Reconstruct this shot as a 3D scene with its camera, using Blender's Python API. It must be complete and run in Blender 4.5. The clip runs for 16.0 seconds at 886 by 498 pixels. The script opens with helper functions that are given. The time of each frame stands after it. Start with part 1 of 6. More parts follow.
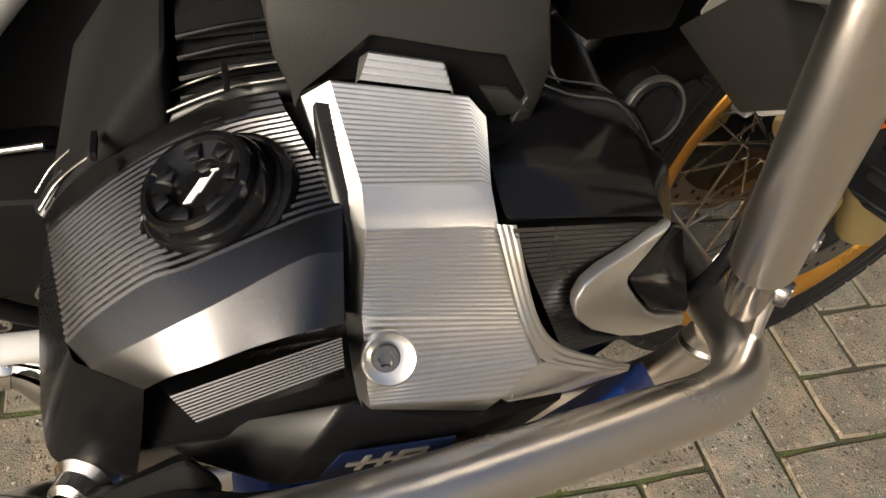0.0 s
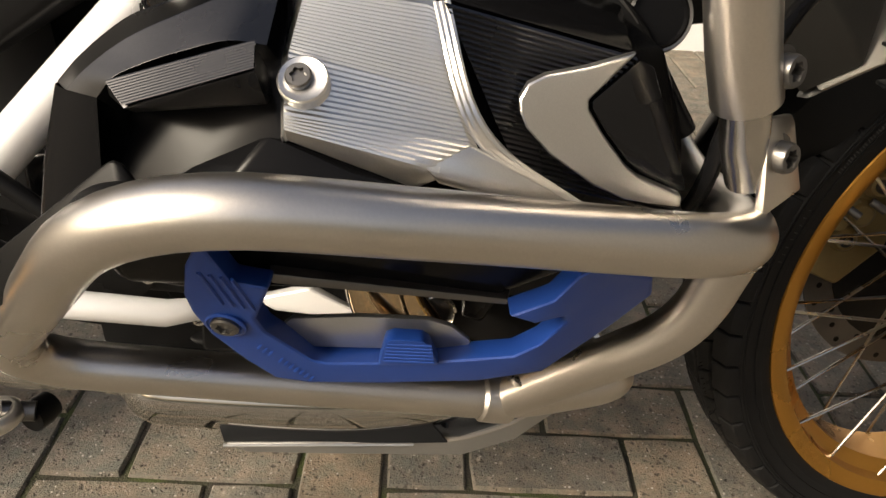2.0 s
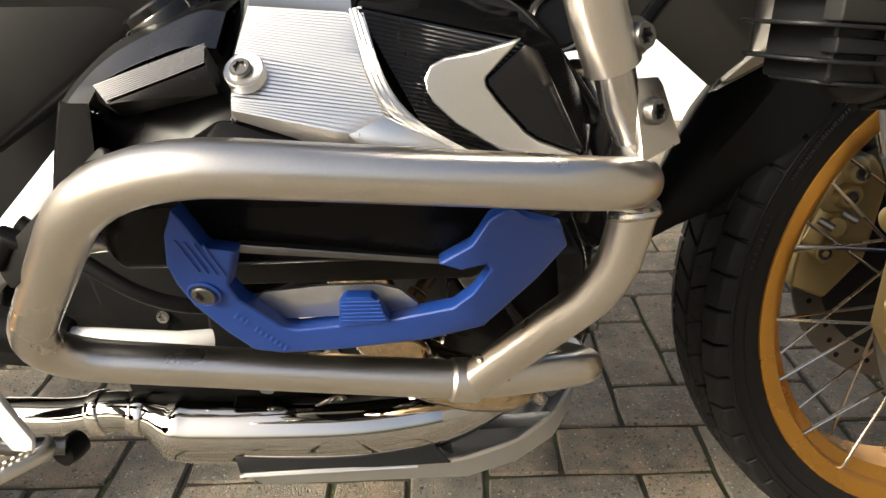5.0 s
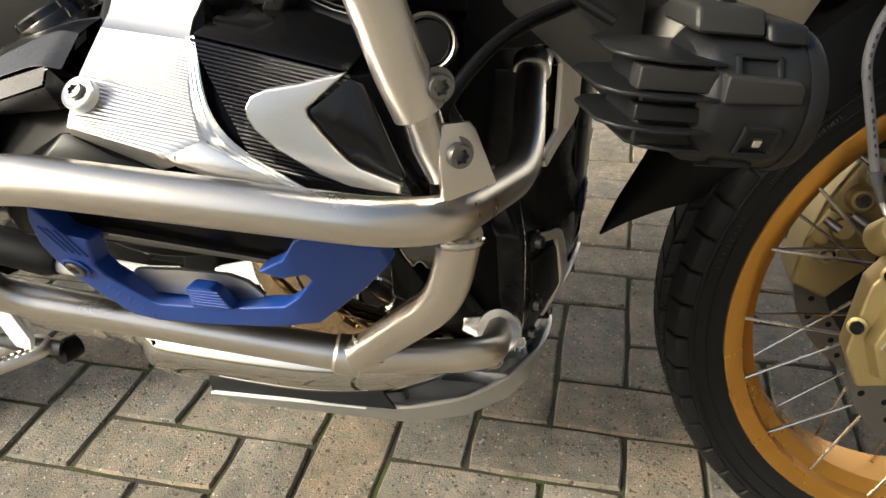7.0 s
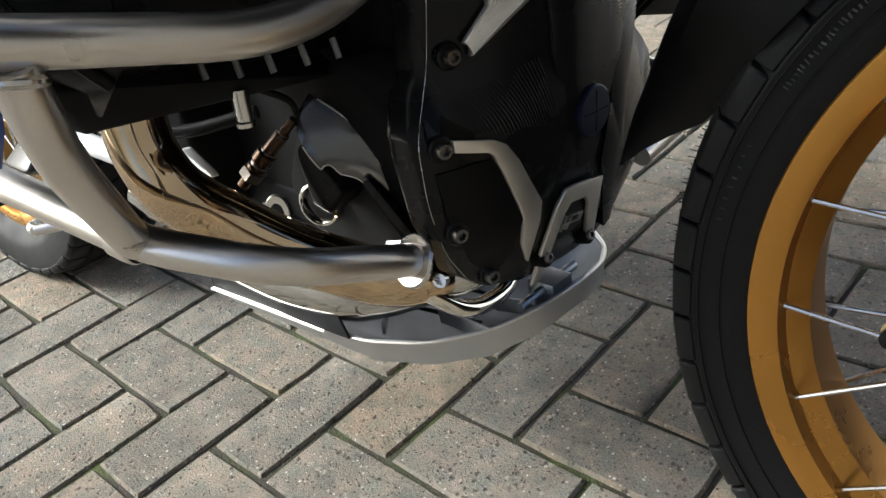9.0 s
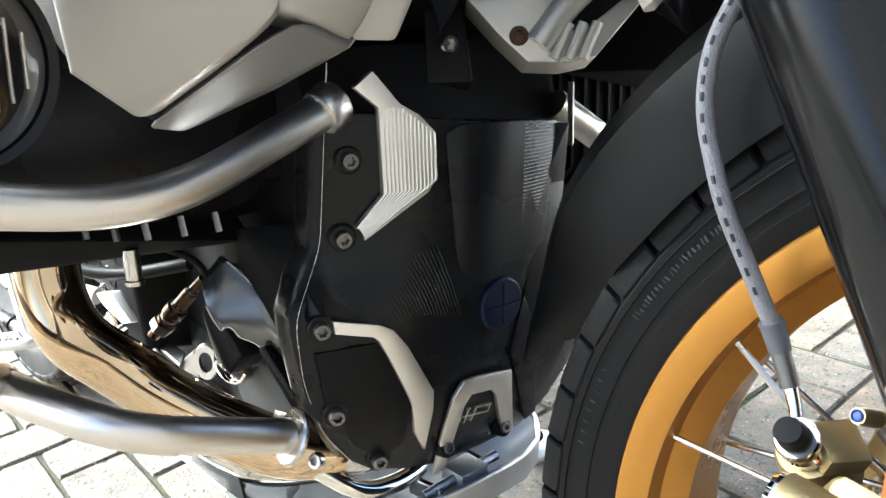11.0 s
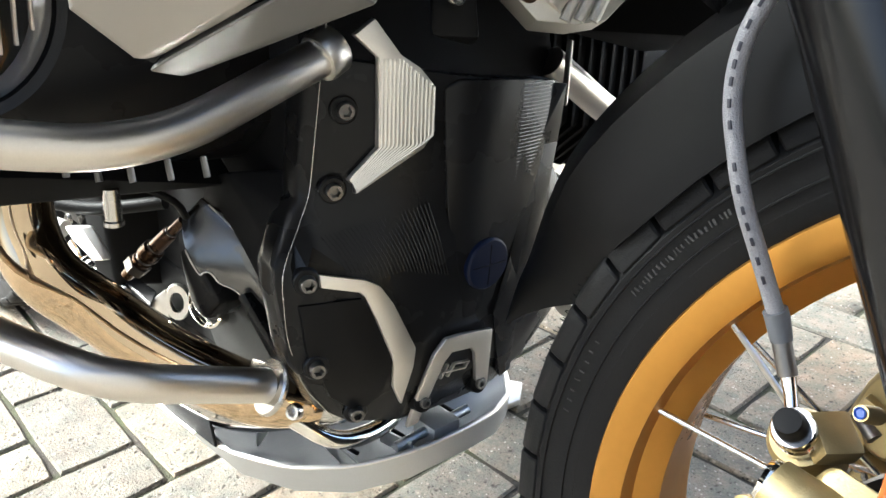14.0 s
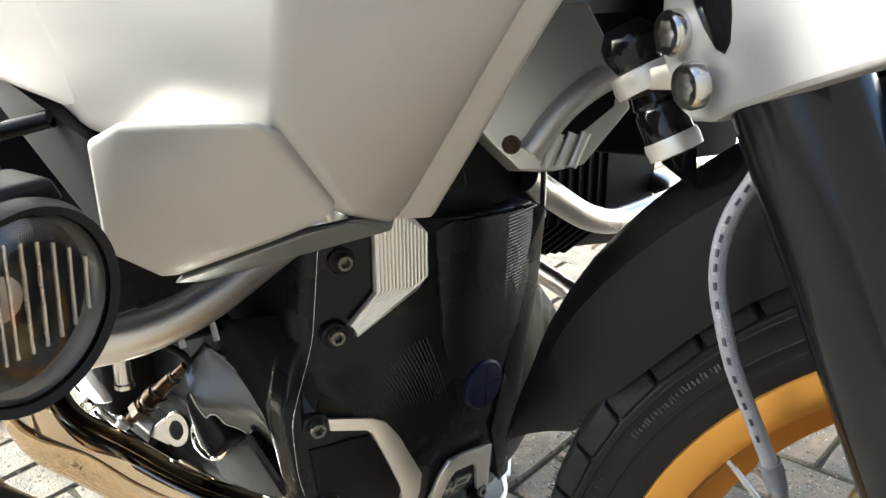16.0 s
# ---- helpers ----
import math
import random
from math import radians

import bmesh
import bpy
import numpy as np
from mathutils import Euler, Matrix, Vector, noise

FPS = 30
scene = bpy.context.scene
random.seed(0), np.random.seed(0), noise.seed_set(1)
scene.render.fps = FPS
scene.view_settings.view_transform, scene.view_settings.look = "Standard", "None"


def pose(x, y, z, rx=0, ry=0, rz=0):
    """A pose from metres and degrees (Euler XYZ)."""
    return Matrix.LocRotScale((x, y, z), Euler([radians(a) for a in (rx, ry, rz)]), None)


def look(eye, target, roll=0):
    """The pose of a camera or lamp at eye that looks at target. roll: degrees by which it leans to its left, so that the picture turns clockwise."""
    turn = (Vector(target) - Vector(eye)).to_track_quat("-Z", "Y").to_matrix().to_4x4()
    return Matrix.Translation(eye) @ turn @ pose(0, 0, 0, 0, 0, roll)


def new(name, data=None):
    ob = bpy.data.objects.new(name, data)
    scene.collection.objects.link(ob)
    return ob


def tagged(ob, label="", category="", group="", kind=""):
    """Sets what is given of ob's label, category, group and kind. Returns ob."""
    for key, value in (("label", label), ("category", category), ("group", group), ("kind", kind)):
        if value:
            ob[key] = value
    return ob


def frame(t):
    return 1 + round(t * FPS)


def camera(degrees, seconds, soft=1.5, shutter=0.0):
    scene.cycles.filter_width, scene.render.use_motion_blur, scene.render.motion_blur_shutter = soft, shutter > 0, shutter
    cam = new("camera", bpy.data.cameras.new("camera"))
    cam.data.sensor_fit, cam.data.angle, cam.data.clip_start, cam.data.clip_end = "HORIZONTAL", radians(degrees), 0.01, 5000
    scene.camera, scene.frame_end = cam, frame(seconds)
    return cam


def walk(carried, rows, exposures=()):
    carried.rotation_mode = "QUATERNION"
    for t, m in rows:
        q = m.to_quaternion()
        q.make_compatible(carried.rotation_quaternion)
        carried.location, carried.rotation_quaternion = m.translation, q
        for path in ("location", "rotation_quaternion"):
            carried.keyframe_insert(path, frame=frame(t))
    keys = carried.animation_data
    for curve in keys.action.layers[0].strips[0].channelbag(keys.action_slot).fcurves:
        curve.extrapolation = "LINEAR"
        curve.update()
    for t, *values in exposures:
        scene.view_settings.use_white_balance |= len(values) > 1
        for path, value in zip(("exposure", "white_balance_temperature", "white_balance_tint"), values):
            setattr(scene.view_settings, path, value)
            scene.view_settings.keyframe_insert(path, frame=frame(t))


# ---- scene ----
cam = camera(59.00, 16.0)
ROWS = [
    (0.0, -0.0690, -0.5139, 0.8253, 42.16, -9.55, -14.65),
    (0.5, -0.0683, -0.5319, 0.8432, 40.92, -8.29, -6.64),
    (1.0, -0.0746, -0.5429, 0.8219, 44.04, -7.59, -6.30),
    (1.5, -0.0311, -0.5850, 0.7654, 51.20, -6.19, -2.47),
    (2.0, 0.0225, -0.6373, 0.7107, 58.93, -3.49, -0.36),
    (2.5, 0.0461, -0.6771, 0.6661, 62.04, -1.49, -1.11),
    (3.0, 0.0578, -0.6868, 0.6511, 63.90, 1.22, -2.34),
    (3.5, 0.0568, -0.6946, 0.6440, 65.33, 2.89, -1.19),
    (4.0, 0.0569, -0.7020, 0.6372, 67.56, 3.56, 0.22),
    (4.5, 0.0560, -0.7063, 0.6462, 66.93, 2.63, 0.01),
    (5.0, 0.0708, -0.7197, 0.6824, 66.42, 1.96, 0.22),
    (5.2, 0.0851, -0.7268, 0.7059, 65.88, 1.39, 0.16),
    (7.3, 0.3121, -0.6912, 0.7560, 57.80, 0.62, 19.30),
    (7.5, 0.3717, -0.6667, 0.7615, 57.27, 2.37, 26.12),
    (8.0, 0.4355, -0.6231, 0.7346, 55.95, 6.10, 35.58),
    (8.2, 0.4564, -0.5835, 0.7028, 56.34, 7.51, 35.87),
    (10.3, 0.6202, -0.3663, 0.5813, 67.12, 6.18, 50.82),
    (10.5, 0.6223, -0.3573, 0.5896, 67.91, 5.62, 50.32),
    (11.0, 0.6169, -0.3442, 0.6228, 70.76, 5.46, 49.70),
    (11.5, 0.6178, -0.3382, 0.6393, 74.34, 5.48, 52.10),
    (12.0, 0.6042, -0.3333, 0.6562, 76.57, 4.68, 52.07),
    (12.5, 0.6040, -0.3413, 0.6507, 75.91, 4.66, 51.03),
    (13.0, 0.5850, -0.3489, 0.6412, 68.96, 3.33, 48.85),
    (13.5, 0.5915, -0.3485, 0.6297, 66.54, 1.47, 47.83),
    (14.0, 0.5910, -0.3534, 0.6349, 66.03, 1.15, 47.85),
    (14.5, 0.5883, -0.3402, 0.6316, 67.41, 2.03, 43.96),
    (15.0, 0.5813, -0.3500, 0.6389, 67.14, 2.77, 43.71),
    (15.5, 0.5793, -0.3492, 0.6545, 66.85, 3.33, 44.34),
    (16.0, 0.5737, -0.3655, 0.7127, 68.15, 3.70, 43.70),
]
EXPOSURE = [(0.0, 0.64, 6750, 8), (1.5, 0.45, 7000, 8), (3.0, 1.05, 6700, 7), (4.0, 1.42, 6600, 6), (5.0, 1.2, 6650, 5), (7.5, 1.22, 6300, 2), (8.0, 1.08, 5900, 2), (10.5, 2.02, 5400, 4), (11.2, 2.88, 5300, 1), (12.5, 2.42, 5600, 2), (13.5, 2.64, 5650, 2), (14.5, 2.72, 5400, 1), (15.0, 2.92, 5450, 1), (15.5, 2.97, 5600, 2), (16.0, 2.45, 5600, 2)]
walk(cam, [(t, pose(x, y, z, rx, ry, rz)) for t, x, y, z, rx, ry, rz in ROWS], EXPOSURE)

# ---- world and sun ----
world = bpy.data.worlds.new("sky")
scene.world = world
world.use_nodes = True
wn = world.node_tree.nodes
sky = wn.new("ShaderNodeTexSky")
sky.sky_type = "NISHITA"
sky.sun_disc = False
SUN_FROM = Vector((-0.71, -0.46, 0.53)).normalized()
sky.sun_elevation = math.asin(SUN_FROM.z)
sky.sun_rotation = math.atan2(SUN_FROM.x, SUN_FROM.y)
sky.air_density, sky.dust_density, sky.ozone_density = 0.7, 7.0, 0.3
world.node_tree.links.new(sky.outputs[0], wn["Background"].inputs["Color"])
wn["Background"].inputs["Strength"].default_value = 0.12
sun_data = bpy.data.lights.new("sun", "SUN")
sun_data.energy, sun_data.angle, sun_data.color = 3.7, radians(20), (1.0, 0.92, 0.80)
sun = new("sun", sun_data)
sun.matrix_world = look(SUN_FROM * 20, (0, 0, 0))


# ---- materials ----
def material(name, color, rough=0.5, metal=0.0, grain=0.0, grain_scale=200.0, bump=0.0, bump_scale=400.0, vary=0.0, vary_scale=12.0, coat=0.0, spec=0.5, rough_vary=0.08):
    """Principled surface with fine grain and broad wear, in object-independent metres."""
    m = bpy.data.materials.new(name)
    m.use_nodes = True
    n, l = m.node_tree.nodes, m.node_tree.links
    b = n["Principled BSDF"]
    b.inputs["Metallic"].default_value = metal
    b.inputs["Roughness"].default_value = rough
    b.inputs["Coat Weight"].default_value = coat
    b.inputs["Coat Roughness"].default_value = 0.08
    b.inputs["Specular IOR Level"].default_value = spec
    geo = n.new("ShaderNodeNewGeometry")
    broad = n.new("ShaderNodeTexNoise")
    broad.inputs["Scale"].default_value = vary_scale
    broad.inputs["Detail"].default_value = 5
    l.new(geo.outputs["Position"], broad.inputs["Vector"])
    fine = n.new("ShaderNodeTexNoise")
    fine.inputs["Scale"].default_value = grain_scale
    fine.inputs["Detail"].default_value = 3
    l.new(geo.outputs["Position"], fine.inputs["Vector"])
    mixed = n.new("ShaderNodeMath")
    mixed.operation = "MULTIPLY_ADD"
    l.new(broad.outputs["Fac"], mixed.inputs[0])
    mixed.inputs[1].default_value = vary
    scaled = n.new("ShaderNodeMath")
    scaled.operation = "MULTIPLY_ADD"
    l.new(fine.outputs["Fac"], scaled.inputs[0])
    scaled.inputs[1].default_value = grain
    scaled.inputs[2].default_value = 1.0 - 0.5 * grain - 0.5 * vary
    l.new(scaled.outputs[0], mixed.inputs[2])
    col = n.new("ShaderNodeVectorMath")
    col.operation = "SCALE"
    col.inputs[0].default_value = color
    l.new(mixed.outputs[0], col.inputs["Scale"])
    l.new(col.outputs[0], b.inputs["Base Color"])
    rv = n.new("ShaderNodeMapRange")
    rv.inputs["To Min"].default_value = max(0.02, rough - rough_vary)
    rv.inputs["To Max"].default_value = min(1.0, rough + rough_vary)
    rv.inputs["From Min"].default_value, rv.inputs["From Max"].default_value = 0.3, 0.7
    l.new(broad.outputs["Fac"], rv.inputs["Value"])
    l.new(rv.outputs[0], b.inputs["Roughness"])
    if bump:
        bn = n.new("ShaderNodeTexNoise")
        bn.inputs["Scale"].default_value = bump_scale
        bn.inputs["Detail"].default_value = 2
        l.new(geo.outputs["Position"], bn.inputs["Vector"])
        bp = n.new("ShaderNodeBump")
        bp.inputs["Strength"].default_value = bump
        bp.inputs["Distance"].default_value = 0.001
        l.new(bn.outputs["Fac"], bp.inputs["Height"])
        l.new(bp.outputs["Normal"], b.inputs["Normal"])
    return m


TUBE = material("satin_steel", (0.64, 0.605, 0.56), 0.31, 1.0, grain=0.12, grain_scale=900, bump=0.06, bump_scale=1500, vary=0.1, rough_vary=0.05)
MILLED = material("milled_aluminium", (0.80, 0.785, 0.76), 0.34, 1.0, grain=0.15, grain_scale=1500, vary=0.05, rough_vary=0.05)
SATIN_ALU = material("satin_aluminium", (0.70, 0.675, 0.635), 0.42, 1.0, grain=0.1, grain_scale=1200, vary=0.06)
CAST_ALU = material("cast_aluminium", (0.60, 0.58, 0.53), 0.42, 0.7, grain=0.15, grain_scale=900, bump=0.12, bump_scale=1100, vary=0.12)
SKID = material("skid_plate_aluminium", (0.50, 0.51, 0.52), 0.40, 0.9, grain=0.12, grain_scale=700, bump=0.08, vary=0.2, vary_scale=25)
SKID_INNER = material("dark_aluminium", (0.085, 0.092, 0.102), 0.42, 0.6, grain=0.15, grain_scale=700, bump=0.08, vary=0.3, vary_scale=25)
EXHAUST = material("polished_exhaust_steel", (0.52, 0.51, 0.49), 0.05, 1.0, vary=0.15, vary_scale=30, rough_vary=0.03)
CHROME = material("polished_steel", (0.78, 0.75, 0.70), 0.06, 1.0, vary=0.06, rough_vary=0.03)
HEADER = material("heat_tinted_steel", (0.58, 0.44, 0.28), 0.06, 1.0, bump=0.05, bump_scale=30, vary=0.5, vary_scale=30, rough_vary=0.03)
BLACK_MILLED = material("black_anodised_aluminium", (0.088, 0.088, 0.092), 0.29, 1.0, grain=0.2, grain_scale=900, vary=0.2, rough_vary=0.05, spec=0.3)
BLACK_COAT = material("black_engine_paint", (0.009, 0.009, 0.0094), 0.27, 0.0, grain=0.2, bump=0.04, bump_scale=700, vary=0.25, spec=0.17)
MATTE_BLACK = material("matte_black_casting", (0.007, 0.007, 0.0073), 0.7, 0.0, grain=0.3, bump=0.1, bump_scale=900, vary=0.3, spec=0.08)
BLACK_GLOSS = material("black_gloss_paint", (0.004, 0.004, 0.0045), 0.12, 0.0, vary=0.2, rough_vary=0.04, spec=0.35)
BLACK_DEEP = material("deep_black_coating", (0.0045, 0.0045, 0.005), 0.22, 0.0, grain=0.2, vary=0.2, rough_vary=0.05, spec=0.10)
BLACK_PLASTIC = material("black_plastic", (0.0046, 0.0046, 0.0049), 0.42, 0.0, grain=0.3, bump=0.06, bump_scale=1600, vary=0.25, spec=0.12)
GREY_PLASTIC = material("dark_grey_plastic", (0.018, 0.0177, 0.017), 0.46, 0.0, grain=0.15, bump=0.2, bump_scale=1800, vary=0.12, spec=0.2)
LAMP_PLASTIC = material("lamp_housing_plastic", (0.0075, 0.008, 0.009), 0.42, 0.0, grain=0.2, bump=0.15, bump_scale=1600, vary=0.15, spec=0.2)
RUBBER = material("tyre_rubber", (0.0060, 0.0060, 0.0063), 0.66, 0.0, grain=0.35, grain_scale=500, bump=0.25, bump_scale=700, vary=0.6, vary_scale=24, spec=0.22)
BLUE = material("blue_coating", (0.009, 0.043, 0.23), 0.42, 0.0, grain=0.1, bump=0.06, bump_scale=900, vary=0.12)
GOLD = material("gold_rim_anodising", (0.50, 0.250, 0.050), 0.30, 0.85, grain=0.1, bump=0.05, vary=0.15)
CALIPER = material("champagne_gold_anodising", (0.37, 0.292, 0.140), 0.42, 0.8, grain=0.15, bump=0.15, bump_scale=900, vary=0.15)
SILVER_PAINT = material("silver_grey_paint", (0.37, 0.355, 0.33), 0.46, 0.5, grain=0.12, grain_scale=2500, vary=0.06, coat=0.0)
# The panel's silver paint again, with the underside's shade put into its colour.
SHADED_SILVER = material("shaded_silver_paint", (0.12, 0.118, 0.115), 0.38, 0.3, grain=0.12, grain_scale=2500, vary=0.06)
FRAME_WHITE = material("white_silver_frame_paint", (0.74, 0.74, 0.75), 0.32, 0.25, grain=0.08, grain_scale=2000, vary=0.05, coat=0.3)
DARK_CASTING = material("dark_polished_casting", (0.12, 0.119, 0.117), 0.20, 0.9, grain=0.1, vary=0.3, vary_scale=40, spec=0.45)
SILVER_CAST = material("silver_cast_paint", (0.46, 0.455, 0.445), 0.40, 0.6, grain=0.1, grain_scale=1500, bump=0.05, bump_scale=900, vary=0.08)
FORK_BLACK = material("black_fork_tube", (0.006, 0.006, 0.0066), 0.14, 0.0, vary=0.15, coat=0.0, spec=0.30)
STEEL = material("bolt_steel", (0.55, 0.53, 0.50), 0.25, 1.0, grain=0.2, vary=0.2)
DARK_STEEL = material("dark_bolt_steel", (0.16, 0.155, 0.15), 0.34, 0.9, grain=0.2, vary=0.2)
COPPER = material("copper_orange_part", (0.05, 0.030, 0.018), 0.30, 0.9, vary=0.4, vary_scale=60)
BRAID = material("grey_braid", (0.19, 0.187, 0.20), 0.45, 0.0, grain=0.7, grain_scale=1400, bump=0.6, bump_scale=1400, vary=0.1)
SLEEVE_GREY = material("grey_rubber", (0.085, 0.09, 0.10), 0.5, 0.0, vary=0.15)
BRAID_DARK = material("dark_braid", (0.02, 0.02, 0.03), 0.6)
REFLECTOR = material("amber_reflector", (0.42, 0.085, 0.012), 0.2, 0.0, vary=0.1, coat=0.5)
BADGE_BLUE = material("badge_blue", (0.0022, 0.0052, 0.020), 0.45, 0.0, vary=0.2, coat=0.0, spec=0.15)
WHITE_MARK = material("white_print", (0.72, 0.72, 0.72), 0.4)
CHALK = material("chalk_mark", (0.030, 0.029, 0.028), 0.8, grain=0.6, grain_scale=900)
WHITE_WALL = material("white_render", (0.72, 0.72, 0.73), 0.8, grain=0.1, bump=0.3, bump_scale=120, vary=0.08, vary_scale=1.5)

UNSEEN_WALL = material("grey_unseen_wall", (0.085, 0.083, 0.080), 0.85, grain=0.3, grain_scale=60, bump=0.3, bump_scale=120, vary=0.3, vary_scale=2.0)


def glass(name, color, rough=0.02):
    m = bpy.data.materials.new(name)
    m.use_nodes = True
    b = m.node_tree.nodes["Principled BSDF"]
    b.inputs["Base Color"].default_value = (*color, 1)
    b.inputs["Roughness"].default_value = rough
    b.inputs["Transmission Weight"].default_value = 1.0
    b.inputs["IOR"].default_value = 1.45
    return m


LENS = glass("clear_lens", (0.95, 0.93, 0.92))


def brick_material():
    """Concrete paver: warm grey-brown body, pale and dark aggregate, broad stains, rough face."""
    m = bpy.data.materials.new("concrete_paver")
    m.use_nodes = True
    n, l = m.node_tree.nodes, m.node_tree.links
    b = n["Principled BSDF"]
    b.inputs["Specular IOR Level"].default_value = 0.35
    geo = n.new("ShaderNodeNewGeometry")
    info = n.new("ShaderNodeObjectInfo")
    ramp = n.new("ShaderNodeValToRGB")
    both = n.new("ShaderNodeMath")
    both.operation = "ADD"
    l.new(info.outputs["Random"], both.inputs[0])
    l.new(geo.outputs["Random Per Island"], both.inputs[1])
    wrap = n.new("ShaderNodeMath")
    wrap.operation = "FRACT"
    l.new(both.outputs[0], wrap.inputs[0])
    l.new(wrap.outputs[0], ramp.inputs["Fac"])
    e = ramp.color_ramp.elements
    e[0].position, e[0].color = 0.0, (0.142, 0.128, 0.112, 1)
    e[1].position, e[1].color = 1.0, (0.203, 0.168, 0.130, 1)
    for p, c in ((0.25, (0.159, 0.145, 0.128, 1)), (0.5, (0.176, 0.153, 0.126, 1)), (0.75, (0.162, 0.151, 0.136, 1))):
        k = e.new(p)
        k.color = c
    stain = n.new("ShaderNodeTexNoise")
    stain.inputs["Scale"].default_value = 14
    stain.inputs["Detail"].default_value = 6
    l.new(geo.outputs["Position"], stain.inputs["Vector"])
    grit = n.new("ShaderNodeTexNoise")
    grit.inputs["Scale"].default_value = 330
    grit.inputs["Detail"].default_value = 5
    grit.inputs["Roughness"].default_value = 0.7
    l.new(geo.outputs["Position"], grit.inputs["Vector"])
    v = n.new("ShaderNodeMath")
    v.operation = "MULTIPLY_ADD"
    l.new(stain.outputs["Fac"], v.inputs[0])
    v.inputs[1].default_value, v.inputs[2].default_value = 1.25, -0.25
    v2 = n.new("ShaderNodeMath")
    v2.operation = "MULTIPLY_ADD"
    l.new(grit.outputs["Fac"], v2.inputs[0])
    v2.inputs[1].default_value = 1.3
    l.new(v.outputs[0], v2.inputs[2])
    body = n.new("ShaderNodeVectorMath")
    body.operation = "SCALE"
    l.new(ramp.outputs["Color"], body.inputs[0])
    l.new(v2.outputs[0], body.inputs["Scale"])

    hue = n.new("ShaderNodeTexNoise")
    hue.inputs["Scale"].default_value, hue.inputs["Detail"].default_value = 38, 5
    l.new(geo.outputs["Position"], hue.inputs["Vector"])
    tint = n.new("ShaderNodeValToRGB")
    tint.color_ramp.elements[0].position, tint.color_ramp.elements[0].color = 0.35, (0.80, 0.86, 0.82, 1)
    tint.color_ramp.elements[1].position, tint.color_ramp.elements[1].color = 0.65, (1.18, 1.08, 0.98, 1)
    l.new(hue.outputs["Fac"], tint.inputs["Fac"])
    toned = n.new("ShaderNodeVectorMath")
    toned.operation = "MULTIPLY"
    l.new(body.outputs[0], toned.inputs[0])
    l.new(tint.outputs["Color"], toned.inputs[1])
    bend = n.new("ShaderNodeTexNoise")
    bend.inputs["Scale"].default_value, bend.inputs["Detail"].default_value = 140, 3
    l.new(geo.outputs["Position"], bend.inputs["Vector"])
    shift = n.new("ShaderNodeVectorMath")
    shift.operation = "MULTIPLY_ADD"
    l.new(bend.outputs["Color"], shift.inputs[0])
    shift.inputs[1].default_value = (0.006, 0.006, 0.006)
    l.new(geo.outputs["Position"], shift.inputs[2])

    def specks(scale, low, high, color, last, share):
        vor = n.new("ShaderNodeTexVoronoi")
        vor.inputs["Scale"].default_value = scale
        vor.inputs["Randomness"].default_value = 1.0
        l.new(shift.outputs[0], vor.inputs["Vector"])
        sep = n.new("ShaderNodeSeparateColor")
        l.new(vor.outputs["Color"], sep.inputs[0])
        grow = n.new("ShaderNodeMath")
        grow.operation = "MULTIPLY_ADD"
        l.new(sep.outputs[1], grow.inputs[0])
        grow.inputs[1].default_value, grow.inputs[2].default_value = high * 0.9, high * 0.35
        size = n.new("ShaderNodeMapRange")
        l.new(grow.outputs[0], size.inputs["From Min"])
        size.inputs["From Max"].default_value = low * 0.3
        l.new(vor.outputs["Distance"], size.inputs["Value"])
        pick = n.new("ShaderNodeMath")
        pick.operation = "GREATER_THAN"
        l.new(sep.outputs[0], pick.inputs[0])
        pick.inputs[1].default_value = share
        both = n.new("ShaderNodeMath")
        both.operation = "MULTIPLY"
        l.new(size.outputs[0], both.inputs[0])
        l.new(pick.outputs[0], both.inputs[1])
        mix = n.new("ShaderNodeMix")
        mix.data_type = "RGBA"
        l.new(both.outputs[0], mix.inputs["Factor"])
        l.new(last, mix.inputs["A"])
        mix.inputs["B"].default_value = (*color, 1)
        return mix.outputs["Result"], both.outputs[0]

    c0, f0 = specks(75, 0.10, 0.30, (0.30, 0.26, 0.21), toned.outputs[0], 0.6)
    c1, f1 = specks(210, 0.16, 0.34, (0.56, 0.52, 0.46), c0, 0.80)
    c3, f3 = specks(95, 0.10, 0.34, (0.050, 0.043, 0.034), c1, 0.50)
    c2, f2 = specks(240, 0.18, 0.42, (0.034, 0.029, 0.022), c3, 0.55)
    l.new(c2, b.inputs["Base Color"])
    b.inputs["Roughness"].default_value = 0.82
    pit = n.new("ShaderNodeMath")
    pit.operation = "SUBTRACT"
    l.new(grit.outputs["Fac"], pit.inputs[0])
    pits = n.new("ShaderNodeMath")
    pits.operation = "MAXIMUM"
    l.new(f2, pits.inputs[0])
    l.new(f3, pits.inputs[1])
    l.new(pits.outputs[0], pit.inputs[1])
    bp = n.new("ShaderNodeBump")
    bp.inputs["Strength"].default_value, bp.inputs["Distance"].default_value = 1.0, 0.0032
    l.new(pit.outputs[0], bp.inputs["Height"])
    l.new(bp.outputs["Normal"], b.inputs["Normal"])
    return m


